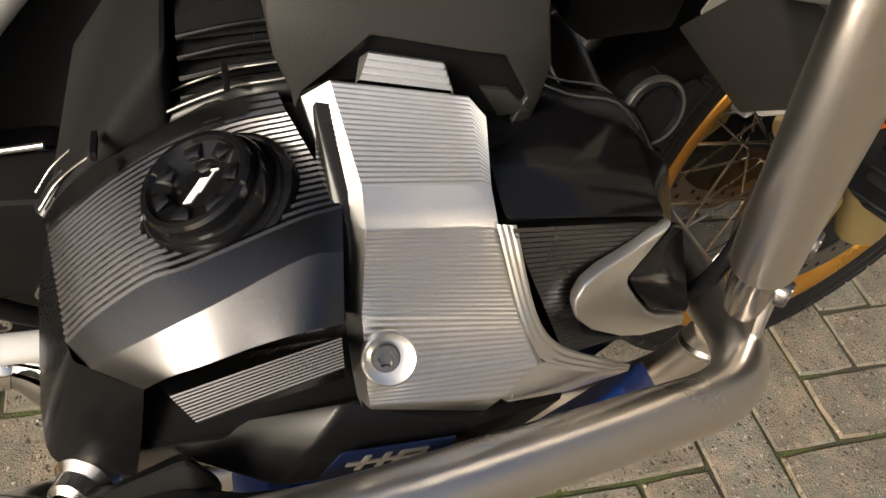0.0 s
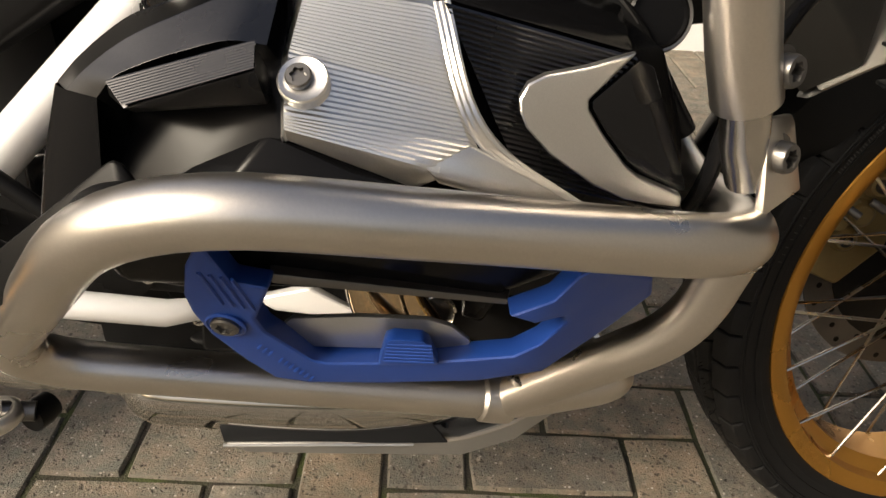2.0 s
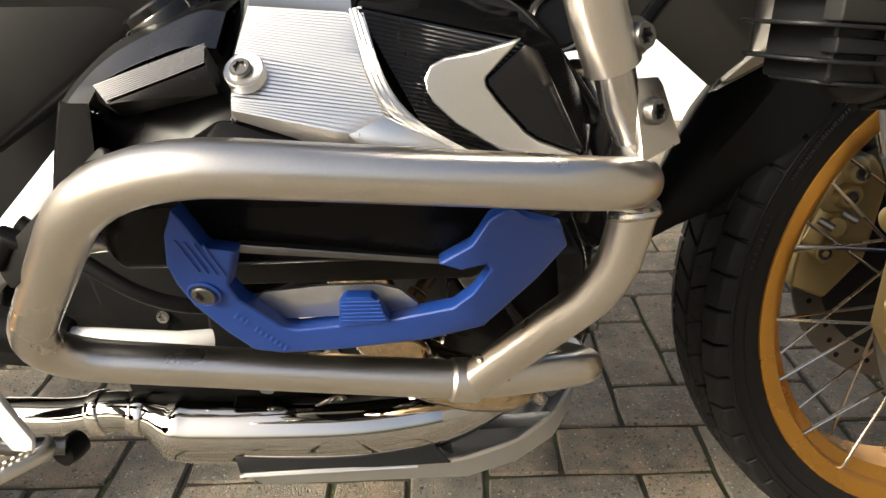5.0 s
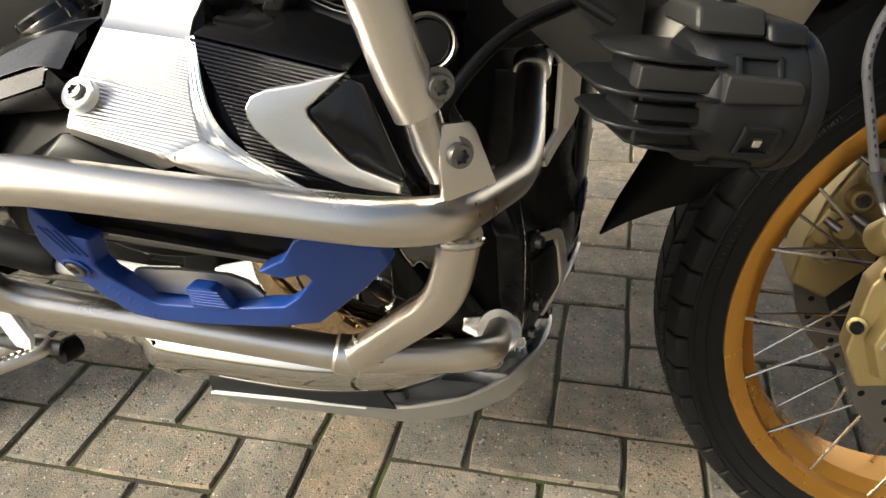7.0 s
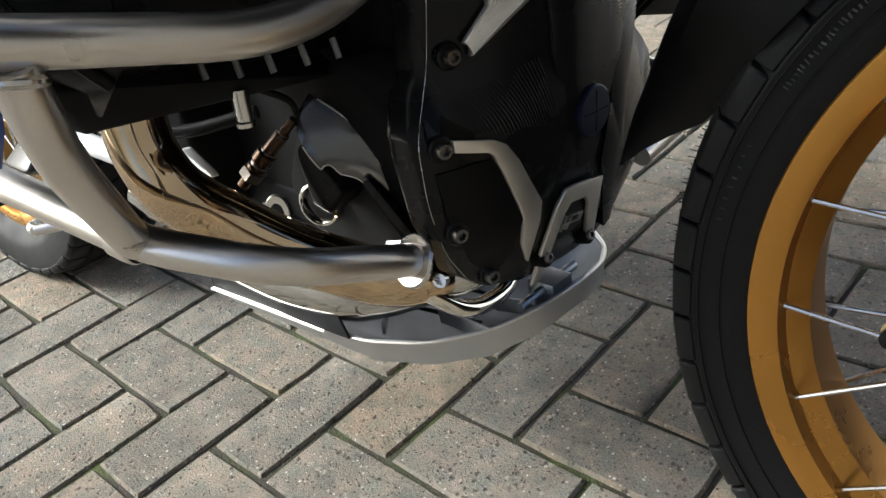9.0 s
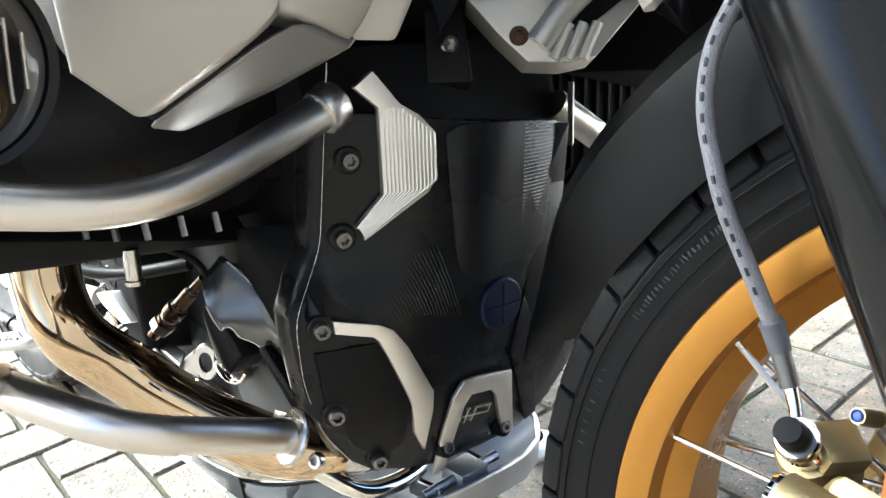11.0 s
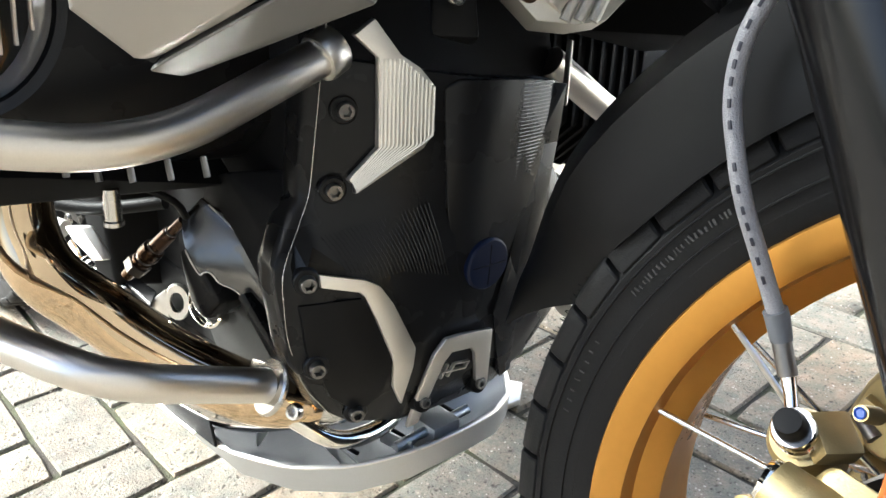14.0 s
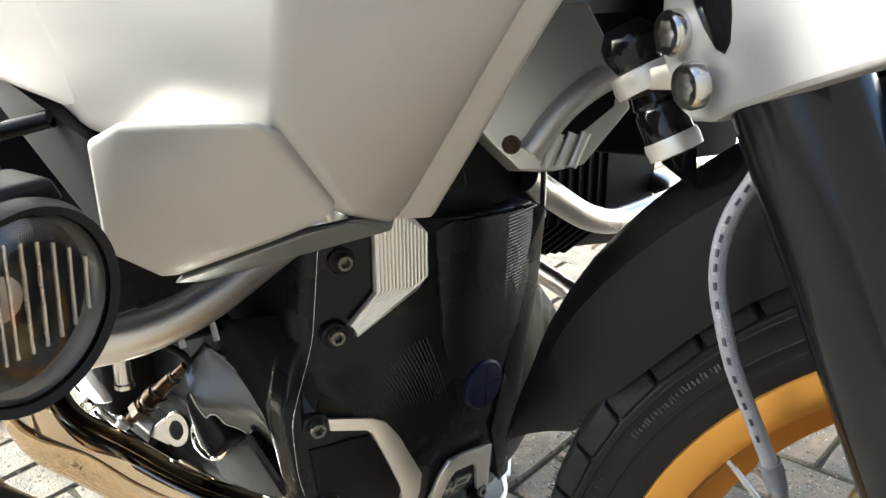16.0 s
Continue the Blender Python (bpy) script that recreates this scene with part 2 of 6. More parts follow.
def joint_material():
    """Dark joint sand with moss in patches."""
    m = bpy.data.materials.new("mossy_joint_sand")
    m.use_nodes = True
    n, l = m.node_tree.nodes, m.node_tree.links
    b = n["Principled BSDF"]
    geo = n.new("ShaderNodeNewGeometry")
    big = n.new("ShaderNodeTexNoise")
    big.inputs["Scale"].default_value, big.inputs["Detail"].default_value = 9, 4
    l.new(geo.outputs["Position"], big.inputs["Vector"])
    ramp = n.new("ShaderNodeValToRGB")
    e = ramp.color_ramp.elements
    e[0].position, e[0].color = 0.42, (0.036, 0.030, 0.023, 1)
    e[1].position, e[1].color = 0.72, (0.070, 0.095, 0.018, 1)
    k = e.new(0.55)
    k.color = (0.040, 0.042, 0.018, 1)
    l.new(big.outputs["Fac"], ramp.inputs["Fac"])
    fine = n.new("ShaderNodeTexNoise")
    fine.inputs["Scale"].default_value, fine.inputs["Detail"].default_value = 350, 4
    l.new(geo.outputs["Position"], fine.inputs["Vector"])
    v = n.new("ShaderNodeMath")
    v.operation = "ADD"
    l.new(fine.outputs["Fac"], v.inputs[0])
    v.inputs[1].default_value = 0.5
    s = n.new("ShaderNodeVectorMath")
    s.operation = "SCALE"
    l.new(ramp.outputs["Color"], s.inputs[0])
    l.new(v.outputs[0], s.inputs["Scale"])
    l.new(s.outputs[0], b.inputs["Base Color"])
    b.inputs["Roughness"].default_value = 0.95
    bp = n.new("ShaderNodeBump")
    bp.inputs["Strength"].default_value, bp.inputs["Distance"].default_value = 1.0, 0.003
    l.new(fine.outputs["Fac"], bp.inputs["Height"])
    l.new(bp.outputs["Normal"], b.inputs["Normal"])
    return m


PAVER = brick_material()
JOINT = joint_material()


# ---- mesh helpers ----
def part(name, bm, mat, parent=None, label="", smooth=True, flat_angle=35):
    """Links a bmesh as one mesh object under a thing or a part."""
    me = bpy.data.meshes.new(name)
    bmesh.ops.recalc_face_normals(bm, faces=bm.faces)
    bm.to_mesh(me)
    bm.free()
    me.materials.append(mat)
    if smooth:
        me.polygons.foreach_set("use_smooth", [True] * len(me.polygons))
        me.set_sharp_from_angle(angle=radians(flat_angle))
    ob = new(name, me)
    if parent:
        ob.parent = parent
    if label:
        tagged(ob, label=label)
    return ob


def bevelled(bm, width, segments=2, angle=25):
    """Rounds the sharp edges."""
    if width <= 0:
        return bm
    bmesh.ops.recalc_face_normals(bm, faces=bm.faces)
    edges = [e for e in bm.edges if len(e.link_faces) == 2 and e.calc_face_angle(0) > radians(angle)]
    if edges:
        bmesh.ops.bevel(bm, geom=edges, offset=width, segments=segments, profile=0.6, affect="EDGES", clamp_overlap=True)
    return bm


def hull(points, bevel=0.0, segments=2):
    """A faceted solid round some corners."""
    bm = bmesh.new()
    for p in points:
        bm.verts.new(p)
    out = bmesh.ops.convex_hull(bm, input=bm.verts)
    inside = [g for g in out["geom_interior"] if isinstance(g, bmesh.types.BMVert)]
    bmesh.ops.delete(bm, geom=inside, context="VERTS")
    bmesh.ops.dissolve_limit(bm, angle_limit=radians(3), verts=bm.verts, edges=bm.edges)
    return bevelled(bm, bevel, segments)


def box(lo, hi, bevel=0.002, m=None):
    bm = hull([(x, y, z) for x in (lo[0], hi[0]) for y in (lo[1], hi[1]) for z in (lo[2], hi[2])], bevel)
    if m:
        bm.transform(m)
    return bm


def plate(outline, thick, place=None, bevel=0.0015, warp=None, segments=2, cuts=0):
    """A flat piece from its outline (a, b), extruded along the third axis, then bent by warp(x, y, z) and set in place."""
    bm = bmesh.new()
    vs = [bm.verts.new((a, b, 0)) for a, b in outline]
    f = bm.faces.new(vs)
    ext = bmesh.ops.extrude_face_region(bm, geom=[f])
    bmesh.ops.translate(bm, vec=(0, 0, thick), verts=[v for v in ext["geom"] if isinstance(v, bmesh.types.BMVert)])
    bevelled(bm, bevel, segments, 40)
    bmesh.ops.triangulate(bm, faces=[f for f in bm.faces if len(f.verts) > 4])
    if cuts:
        bmesh.ops.subdivide_edges(bm, edges=[e for e in bm.edges if e.calc_length() > 0.012], cuts=cuts, use_grid_fill=True)
    if place:
        bm.transform(place)
    if warp:
        for v in bm.verts:
            v.co = Vector(warp(*v.co))
    return bm


def frame_to(origin, x_axis, y_hint):
    """A pose whose first axis points along x_axis and whose second lies near y_hint."""
    x = Vector(x_axis).normalized()
    z = x.cross(Vector(y_hint)).normalized()
    y = z.cross(x)
    m = Matrix((x, y, z)).transposed().to_4x4()
    m.translation = Vector(origin)
    return m


XZ = Matrix(((1, 0, 0, 0), (0, 0, 1, 0), (0, 1, 0, 0), (0, 0, 0, 1)))    # outline (a, b) -> x, z; thickness -> +y
YZ = Matrix(((0, 0, 1, 0), (1, 0, 0, 0), (0, 1, 0, 0), (0, 0, 0, 1)))    # outline (a, b) -> y, z; thickness -> +x


def rounded(points, radius, steps=8):
    """A polyline with its corners rounded."""
    pts = [Vector(p) for p in points]
    radii = radius if isinstance(radius, (list, tuple)) else [radius] * len(pts)
    out = [pts[0]]
    for i in range(1, len(pts) - 1):
        p, a, b = pts[i], pts[i - 1], pts[i + 1]
        da, db = (a - p), (b - p)
        r = min(radii[i], da.length * 0.49, db.length * 0.49)
        s, e = p + da.normalized() * r, p + db.normalized() * r
        for k in range(steps + 1):
            t = k / steps
            out.append(s * (1 - t) ** 2 + p * 2 * t * (1 - t) + e * t ** 2)
    out.append(pts[-1])
    return out


def sweep(path, radius, sides=24, caps=True, squash=None):
    """A round bar along a path; radius is one number or one for each point of the path."""
    pts = [Vector(p) for p in path]
    n = len(pts)
    radii = radius if isinstance(radius, (list, tuple)) else [radius] * n
    bm = bmesh.new()
    t0 = (pts[1] - pts[0]).normalized()
    up = t0.orthogonal().normalized()
    rings = []
    for i, p in enumerate(pts):
        t = (pts[min(i + 1, n - 1)] - pts[max(i - 1, 0)]).normalized()
        up = (up - t * up.dot(t)).normalized()
        side = t.cross(up)
        rings.append([bm.verts.new(p + (up * math.cos(a) + side * math.sin(a)) * radii[i]) for a in (2 * math.pi * k / sides for k in range(sides))])
    for a, b in zip(rings, rings[1:]):
        for k in range(sides):
            bm.faces.new((a[k], a[(k + 1) % sides], b[(k + 1) % sides], b[k]))
    if caps:
        bm.faces.new(rings[0])
        bm.faces.new(rings[-1])
    return bm


def lathe(profile, place, sides=32, closed=False):
    """A turned piece: profile of (radius, height) round the local z axis."""
    bm = bmesh.new()
    rings = []
    for r, h in profile:
        if r < 1e-6:
            rings.append([bm.verts.new((0, 0, h))])
        else:
            rings.append([bm.verts.new((r * math.cos(2 * math.pi * k / sides), r * math.sin(2 * math.pi * k / sides), h)) for k in range(sides)])
    pairs = list(zip(rings, rings[1:])) + ([(rings[-1], rings[0])] if closed else [])
    for a, b in pairs:
        for k in range(sides):
            j = (k + 1) % sides
            if len(a) == 1 and len(b) == 1:
                continue
            if len(a) == 1:
                bm.faces.new((a[0], b[j], b[k]))
            elif len(b) == 1:
                bm.faces.new((a[k], a[j], b[0]))
            else:
                bm.faces.new((a[k], a[j], b[j], b[k]))
    bm.transform(place)
    return bm


def along(origin, direction, roll=0):
    """A pose at origin whose z axis points along direction."""
    m = Vector(direction).to_track_quat("Z", "Y").to_matrix().to_4x4()
    m.translation = Vector(origin)
    return m @ Matrix.Rotation(radians(roll), 4, "Z")


def bolt_mesh(place, r=0.006, h=0.005, star=True):
    """A round bolt head with a six-lobed socket and a washer face."""
    bm = bmesh.new()
    n = 24
    def ring(rad, z, lobes=0.0):
        return [bm.verts.new((rad * (1 + lobes * math.cos(6 * 2 * math.pi * k / n)) * math.cos(2 * math.pi * k / n), rad * (1 + lobes * math.cos(6 * 2 * math.pi * k / n)) * math.sin(2 * math.pi * k / n), z)) for k in range(n)]
    rings = [ring(r, 0), ring(r, h * 0.7), ring(r * 0.88, h), ring(r * 0.56, h, 0.16), ring(r * 0.50, h * 0.25, 0.16)]
    for a, b in zip(rings, rings[1:]):
        for k in range(n):
            bm.faces.new((a[k], a[(k + 1) % n], b[(k + 1) % n], b[k]))
    bm.faces.new(rings[-1])
    bm.faces.new(rings[0])
    bm.transform(place)
    return bm


def ribbed(p00, p10, p11, p01, n, depth, out, skirt=0.002, share=0.5):
    """A milled face between four corners: n ridges run from the first edge's start to its end, stacked towards p01."""
    bm = bmesh.new()
    c = [Vector(p) for p in (p00, p10, p11, p01)]
    o = Vector(out).normalized()
    cols = 10
    rows = [(0.0, -skirt), (0.0, 0.0)]
    for i in range(n):
        rows += [((i + share) / n, depth), ((i + 0.97) / n, 0.0)]
    rows += [(1.0, 0.0), (1.0, -skirt)]
    grid = []
    for v, h in rows:
        line = []
        for k in range(cols + 1):
            u = k / cols
            p = (c[0] * (1 - u) + c[1] * u) * (1 - v) + (c[3] * (1 - u) + c[2] * u) * v
            line.append(bm.verts.new(p + o * h))
        grid.append(line)
    for a, b in zip(grid, grid[1:]):
        for k in range(cols):
            bm.faces.new((a[k], a[k + 1], b[k + 1], b[k]))
    return bm


def ribbed_loft(rows, spans, cols=8, skirt=0.002, share=0.5):
    """A milled face through rows of four points (outer edge, rib start, rib end, outer edge); spans give ribs and depth between rows."""
    bm = bmesh.new()
    rows = [[Vector(p) for p in r] for r in rows]
    lines = []
    for (a, b), (n, depth) in zip(zip(rows, rows[1:]), spans):
        steps = [(0.0, 0.0)] + [q for i in range(n) for q in (((i + share) / n, depth), ((i + 1) / n, 0.0))] if n else [(0.0, 0.0), (0.5, 0.0)]
        for v, h in steps[:-1] if n else steps:
            r = [p.lerp(q, v) for p, q in zip(a, b)]
            o = (r[2] - r[1]).cross(b[1] - a[1]).normalized()
            lines.append((r, o if o.y < 0 or o.z > 0 else -o, h))
    lines.append((rows[-1], lines[-1][1], 0.0))
    grid = []
    for r, o, h in lines:
        o = -o if o.z < 0 else o
        ribs = [r[1].lerp(r[2], k / cols) + o * h for k in range(cols + 1)]
        grid.append([bm.verts.new(p) for p in [r[0] - o * skirt, r[0]] + ribs + [r[3], r[3] - o * skirt]])
    for a, b in zip(grid, grid[1:]):
        for k in range(len(a) - 1):
            bm.faces.new((a[k], a[k + 1], b[k + 1], b[k]))
    return bm


def spline(points, steps=4):
    """A smooth line through a few points."""
    p = [Vector(q) for q in points]
    p = [p[0] * 2 - p[1]] + p + [p[-1] * 2 - p[-2]]
    out = []
    for a, b, c, d in zip(p, p[1:], p[2:], p[3:]):
        for k in range(steps):
            t = k / steps
            out.append(0.5 * (2 * b + (c - a) * t + (2 * a - 5 * b + 4 * c - d) * t * t + (3 * b - a - 3 * c + d) * t ** 3))
    return out + [p[-2]]


def strip(top, low, n, depth, share=0.5, tuck=0.0):
    """A milled strip between two lines, with n ridges along it; tuck turns the lower edge under."""
    bm = bmesh.new()
    a, b = spline(top), spline(low)
    rows = [(0.0, 0.0)]
    for i in range(n):
        rows += [((i + share) / n, depth), ((i + 1) / n, 0.0)]
    last = len(a) - 1
    grid = []
    for v, h in rows:
        line = []
        for k in range(last + 1):
            t = a[min(k + 1, last)] - a[max(k - 1, 0)]
            o = t.cross(b[k] - a[k]).normalized()
            o = -o if o.z < 0 else o
            line.append(bm.verts.new(a[k].lerp(b[k], v) + o * h))
        grid.append(line)
    if tuck:
        grid.append([bm.verts.new(q.co + Vector((0.002, tuck, -tuck * 0.7))) for q in grid[-1]])
    for r, s in zip(grid, grid[1:]):
        for k in range(last):
            bm.faces.new((r[k], r[k + 1], s[k + 1], s[k]))
    bmesh.ops.recalc_face_normals(bm, faces=bm.faces)
    return bm


def join(*bms):
    """One bmesh out of several."""
    out = bmesh.new()
    for b in bms:
        me = bpy.data.meshes.new("tmp")
        b.to_mesh(me)
        b.free()
        out.from_mesh(me)
        bpy.data.meshes.remove(me)
    return out


def empty(name, parent=None, m=None):
    ob = new(name)
    ob.empty_display_size = 0.05
    if parent:
        ob.parent = parent
    if m:
        ob.matrix_basis = m
    return ob


# ---- the ground ----
A = 0.1                      # half a paver's length: the grid of the herringbone
ground = tagged(new("ground"), "herringbone paving of worn brown-grey concrete blocks with mossy joints", "paving", kind="structure")
bm = bmesh.new()
bmesh.ops.create_grid(bm, x_segments=2, y_segments=2, size=80)
bmesh.ops.translate(bm, vec=(0, 0, -0.0045), verts=bm.verts)
part("joint_sand", bm, JOINT, ground, "dark joint sand with patches of moss")
pavers_near, pavers_far = [], []
for k in range(-60, 61):
    for m in range(-30, 31):
        for u, v, du, dv in ((k + 4 * m, k - 1, 2, 1), (k + 4 * m, k, 1, 2)):
            cx, cy = (u + du / 2) * A, (v + dv / 2) * A
            if -1.6 < cx < 0.95 and -0.55 < cy < 0.95 or (-1.0 < cx < 0.9 and 0.9 <= cy < 1.2):
                pavers_near.append((cx, cy, du > 1))
            elif -6.5 < cx < 5.5 and -4.0 < cy < 1.95:
                pavers_far.append((cx, cy, du > 1))

# ---- the motorcycle ----
LEANING = 4.5
bike = tagged(new("motorcycle"), "black and silver touring motorcycle with gold spoked wheels on paving", "motorcycle")
bike.matrix_basis = Matrix.Rotation(radians(-LEANING), 4, "X")


def P(name, bm, mat, parent=None, label="", **k):
    return part(name, bm, mat, parent or bike, label, **k)


def bolt(at, out, r=0.006, h=0.005, mat=None, parent=None, name="bolt"):
    return P(name, bolt_mesh(along(at, out), r, h), mat or DARK_STEEL, parent)


# -- crash bar --
loop = rounded([(0.170, -0.112, 0.543), (0.184, -0.245, 0.497), (0.1577, -0.4263, 0.5318), (-0.0711, -0.4726, 0.5608), (-0.1767, -0.3743, 0.4299), (0.0827, -0.3196, 0.3767), (0.167, -0.273, 0.360), (0.159, -0.164, 0.314)], [0, 0.05, 0.045, 0.055, 0.05, 0.03, 0.04, 0])
crash_bar = P("crash_bar", sweep(loop, 0.0124, 32), TUBE, label="satin stainless steel tube crash bar round the cylinder")
strut = rounded([(0.164, -0.384, 0.513), (0.155, -0.374, 0.464), (0.080, -0.3225, 0.3795)], 0.03)
P("strut_tube", sweep(strut, 0.0122, 24), TUBE, crash_bar)
for c, d in (((0.163, -0.383, 0.506), (0.1, -0.2, -1)), ((0.0905, -0.3295, 0.3915), (0.6, 0.45, 0.7))):
    P("weld_bead", lathe([(0.0122, -0.003), (0.0142, -0.001), (0.0142, 0.001), (0.0122, 0.003)], along(c, d), 24), STEEL, crash_bar)
low_dir = Vector((0.0827, -0.3196, 0.3767)) - Vector((-0.1767, -0.3743, 0.4299))
P("weld_saddle", lathe([(0.0125, -0.0105), (0.0142, -0.0085), (0.0146, 0.0), (0.0142, 0.0085), (0.0125, 0.0105)], along(Vector((0.0735, -0.3216, 0.3786)), low_dir), 32), TUBE, crash_bar, "welded saddle of the strut")
P("end_clamp", lathe([(0.0, -0.008), (0.0150, -0.008), (0.0158, -0.006), (0.0158, 0.006), (0.0145, 0.008), (0.0, 0.008)], along((0.1710, -0.1170, 0.5415), (-0.1, 0.87, 0.42)), 28), MILLED, crash_bar)
end_d = Vector((0.10, 0.80, -0.42)).normalized()
P("end_flange", lathe([(0.0, -0.0025), (0.0195, -0.0025), (0.0210, -0.001), (0.0210, 0.001), (0.0195, 0.0025), (0.0, 0.0025)], along(Vector((0.1585, -0.1600, 0.3115)), end_d), 36), STEEL, crash_bar, "bright clamp plate at the tube end")
P("flange_lug", hull([tuple(along(Vector((0.1585, -0.1600, 0.3115)), end_d) @ Vector(p)) for p in ((0.012, -0.012, -0.002), (0.012, 0.012, -0.002), (0.034, 0.006, -0.002), (0.034, -0.006, -0.002), (0.012, -0.012, 0.002), (0.012, 0.012, 0.002), (0.034, 0.006, 0.002), (0.034, -0.006, 0.002))], 0.0008), STEEL, crash_bar)
bolt((0.176, -0.150, 0.296), (0.3, -0.8, 0.3), 0.0060, 0.006, STEEL, crash_bar)
# flat bracket that carries the upper guard
P("guard_bracket", plate([(-0.012, -0.003), (0.020, 0.001), (0.0105, 0.031), (0.0075, 0.035), (-0.0075, 0.036), (-0.0115, 0.032)], 0.004, frame_to((0.166, -0.398, 0.541), (0.75, 0.66, 0.02), (-0.16, 0.1, 0.98)), 0.0012), TUBE, crash_bar, "flat steel bracket welded to the tube")
upper = rounded([(0.1457, -0.4012, 0.583), (0.1385, -0.4055, 0.602), (0.098, -0.430, 0.735), (0.06, -0.41, 0.95)], [0, 0.0, 0.04, 0])
upper_guard = P("upper_guard_tube", sweep(upper, 0.0135, 28), TUBE, label="satin steel tube rising to the tank guard")
low_end = [(0.1575, -0.3945, 0.549), (0.150, -0.398, 0.566), (0.1445, -0.4018, 0.588)]
P("inner_tube", sweep(low_end, 0.0098, 20), STEEL, upper_guard, "bright inner tube below the sleeve")
for at in ((0.1635, -0.3975, 0.561), (0.1545, -0.4025, 0.596)):
    P("bolt_washer", lathe([(0.0, 0.0), (0.0090, 0.0), (0.0090, 0.0016), (0.0, 0.0018)], along(at, (0.5, -0.75, 0.1)), 24), DARK_STEEL, upper_guard)
bolt((0.1645, -0.399, 0.561), (0.5, -0.75, 0.1), 0.0065, 0.006, DARK_STEEL, upper_guard)
bolt((0.1555, -0.404, 0.596), (0.5, -0.75, 0.1), 0.0065, 0.006, DARK_STEEL, upper_guard)
# plastic pad along the rear bend
pad_path = rounded([(-0.050, -0.4570, 0.5530), (-0.078, -0.4560, 0.5500), (-0.120, -0.4160, 0.5010), (-0.172, -0.3650, 0.4370)], [0, 0.025, 0.03, 0])
pad_n = len(pad_path)
bend_pad = P("bend_pad", sweep(pad_path, [0.0105 - 0.0065 * abs(2 * i / (pad_n - 1) - 0.8) ** 2 for i in range(pad_n)], 20), BLACK_PLASTIC, crash_bar, "black plastic pad on the rear bend")
P("pad_crest", hull([(-0.079, -0.4405, 0.5640), (-0.068, -0.4420, 0.5480), (-0.074, -0.452, 0.538), (-0.120, -0.4280, 0.5140), (-0.134, -0.4290, 0.5180), (-0.147, -0.4260, 0.5000), (-0.140, -0.430, 0.490), (-0.085, -0.432, 0.545), (-0.082, -0.430, 0.552), (-0.135, -0.418, 0.502)], 0.003, 3), BLACK_PLASTIC, bend_pad)
P("pad_knob", sweep([(-0.128, -0.4250, 0.5120), (-0.137, -0.4265, 0.5170), (-0.147, -0.4260, 0.5040)], [0.005, 0.0062, 0.006], 14), BLACK_PLASTIC, bend_pad)
# bar on the far side
other = rounded([(0.163, 0.110, 0.543), (0.175, 0.214, 0.496), (0.170, 0.405, 0.528), (-0.068, 0.462, 0.556), (-0.190, 0.402, 0.432), (0.087, 0.323, 0.384), (0.167, 0.273, 0.360), (0.159, 0.164, 0.314)], [0, 0.05, 0.045, 0.055, 0.05, 0.03, 0.04, 0])
other = [p - Vector((0, 0, 0.189 * p.y)) for p in other]
P("crash_bar", sweep(other, 0.0130, 20), TUBE, label="satin steel crash bar on the far cylinder")

# -- cylinder head cover --
gasket = [(-0.136, 0.530), (-0.126, 0.552), (-0.080, 0.590), (-0.041, 0.612), (0.030, 0.622), (0.076, 0.610), (0.107, 0.603), (0.150, 0.550), (0.148, 0.500), (0.095, 0.462), (-0.085, 0.462), (-0.132, 0.500)]
body_pts = [(x, -0.322, z) for x, z in gasket] + [
    (-0.1170, -0.388, 0.5570), (-0.128, -0.392, 0.530), (-0.030, -0.392, 0.611), (-0.1095, -0.3955, 0.5520), (-0.0880, -0.4030, 0.5500), (-0.104, -0.410, 0.525), (-0.032, -0.416, 0.588),
    (0.026, -0.392, 0.610), (0.104, -0.376, 0.590), (0.128, -0.345, 0.590), (0.138, -0.374, 0.535), (0.095, -0.394, 0.528), (0.030, -0.425, 0.535), (-0.02, -0.430, 0.550), (-0.070, -0.424, 0.545), (-0.100, -0.400, 0.490), (0.06, -0.395, 0.490), (0.12, -0.365, 0.500)]
head = P("cylinder_head_cover", hull(body_pts, 0.004, 3), BLACK_DEEP, label="black milled cylinder head cover with a silver centre panel")


def lift(p, d):
    return tuple(Vector(p) + Vector(d))


# rear field: shoulder, ribbed top, smooth band and ribbed side, each bending down at the rear end
g_line = [(-0.0388, -0.3209, 0.6158), (-0.0571, -0.3131, 0.6067), (-0.0808, -0.3100, 0.5939), (-0.1064, -0.3114, 0.5782), (-0.1220, -0.3106, 0.5643), (-0.1307, -0.3156, 0.5538)]
t_line = [(-0.0371, -0.3329, 0.6150), (-0.0560, -0.3254, 0.6055), (-0.0791, -0.3214, 0.5932), (-0.1018, -0.3243, 0.5798), (-0.1177, -0.3261, 0.5664), (-0.1275, -0.3258, 0.5561)]
q_line = [(-0.0265, -0.3915, 0.6175), (-0.0420, -0.3946, 0.6155), (-0.0726, -0.3997, 0.6052), (-0.0871, -0.3985, 0.5985), (-0.1034, -0.3988, 0.5856), (-0.1135, -0.3995, 0.5749)]
b_line = [(-0.0287, -0.4070, 0.6130), (-0.0406, -0.4085, 0.6137), (-0.0645, -0.4134, 0.6041), (-0.0812, -0.4150, 0.5958), (-0.0958, -0.4133, 0.5852), (-0.1060, -0.4111, 0.5756)]
l_line = [(-0.0305, -0.4235, 0.5985), (-0.0428, -0.4262, 0.5999), (-0.0577, -0.4264, 0.5957), (-0.0709, -0.4270, 0.5910), (-0.0824, -0.4256, 0.5852), (-0.0904, -0.4225, 0.5766)]
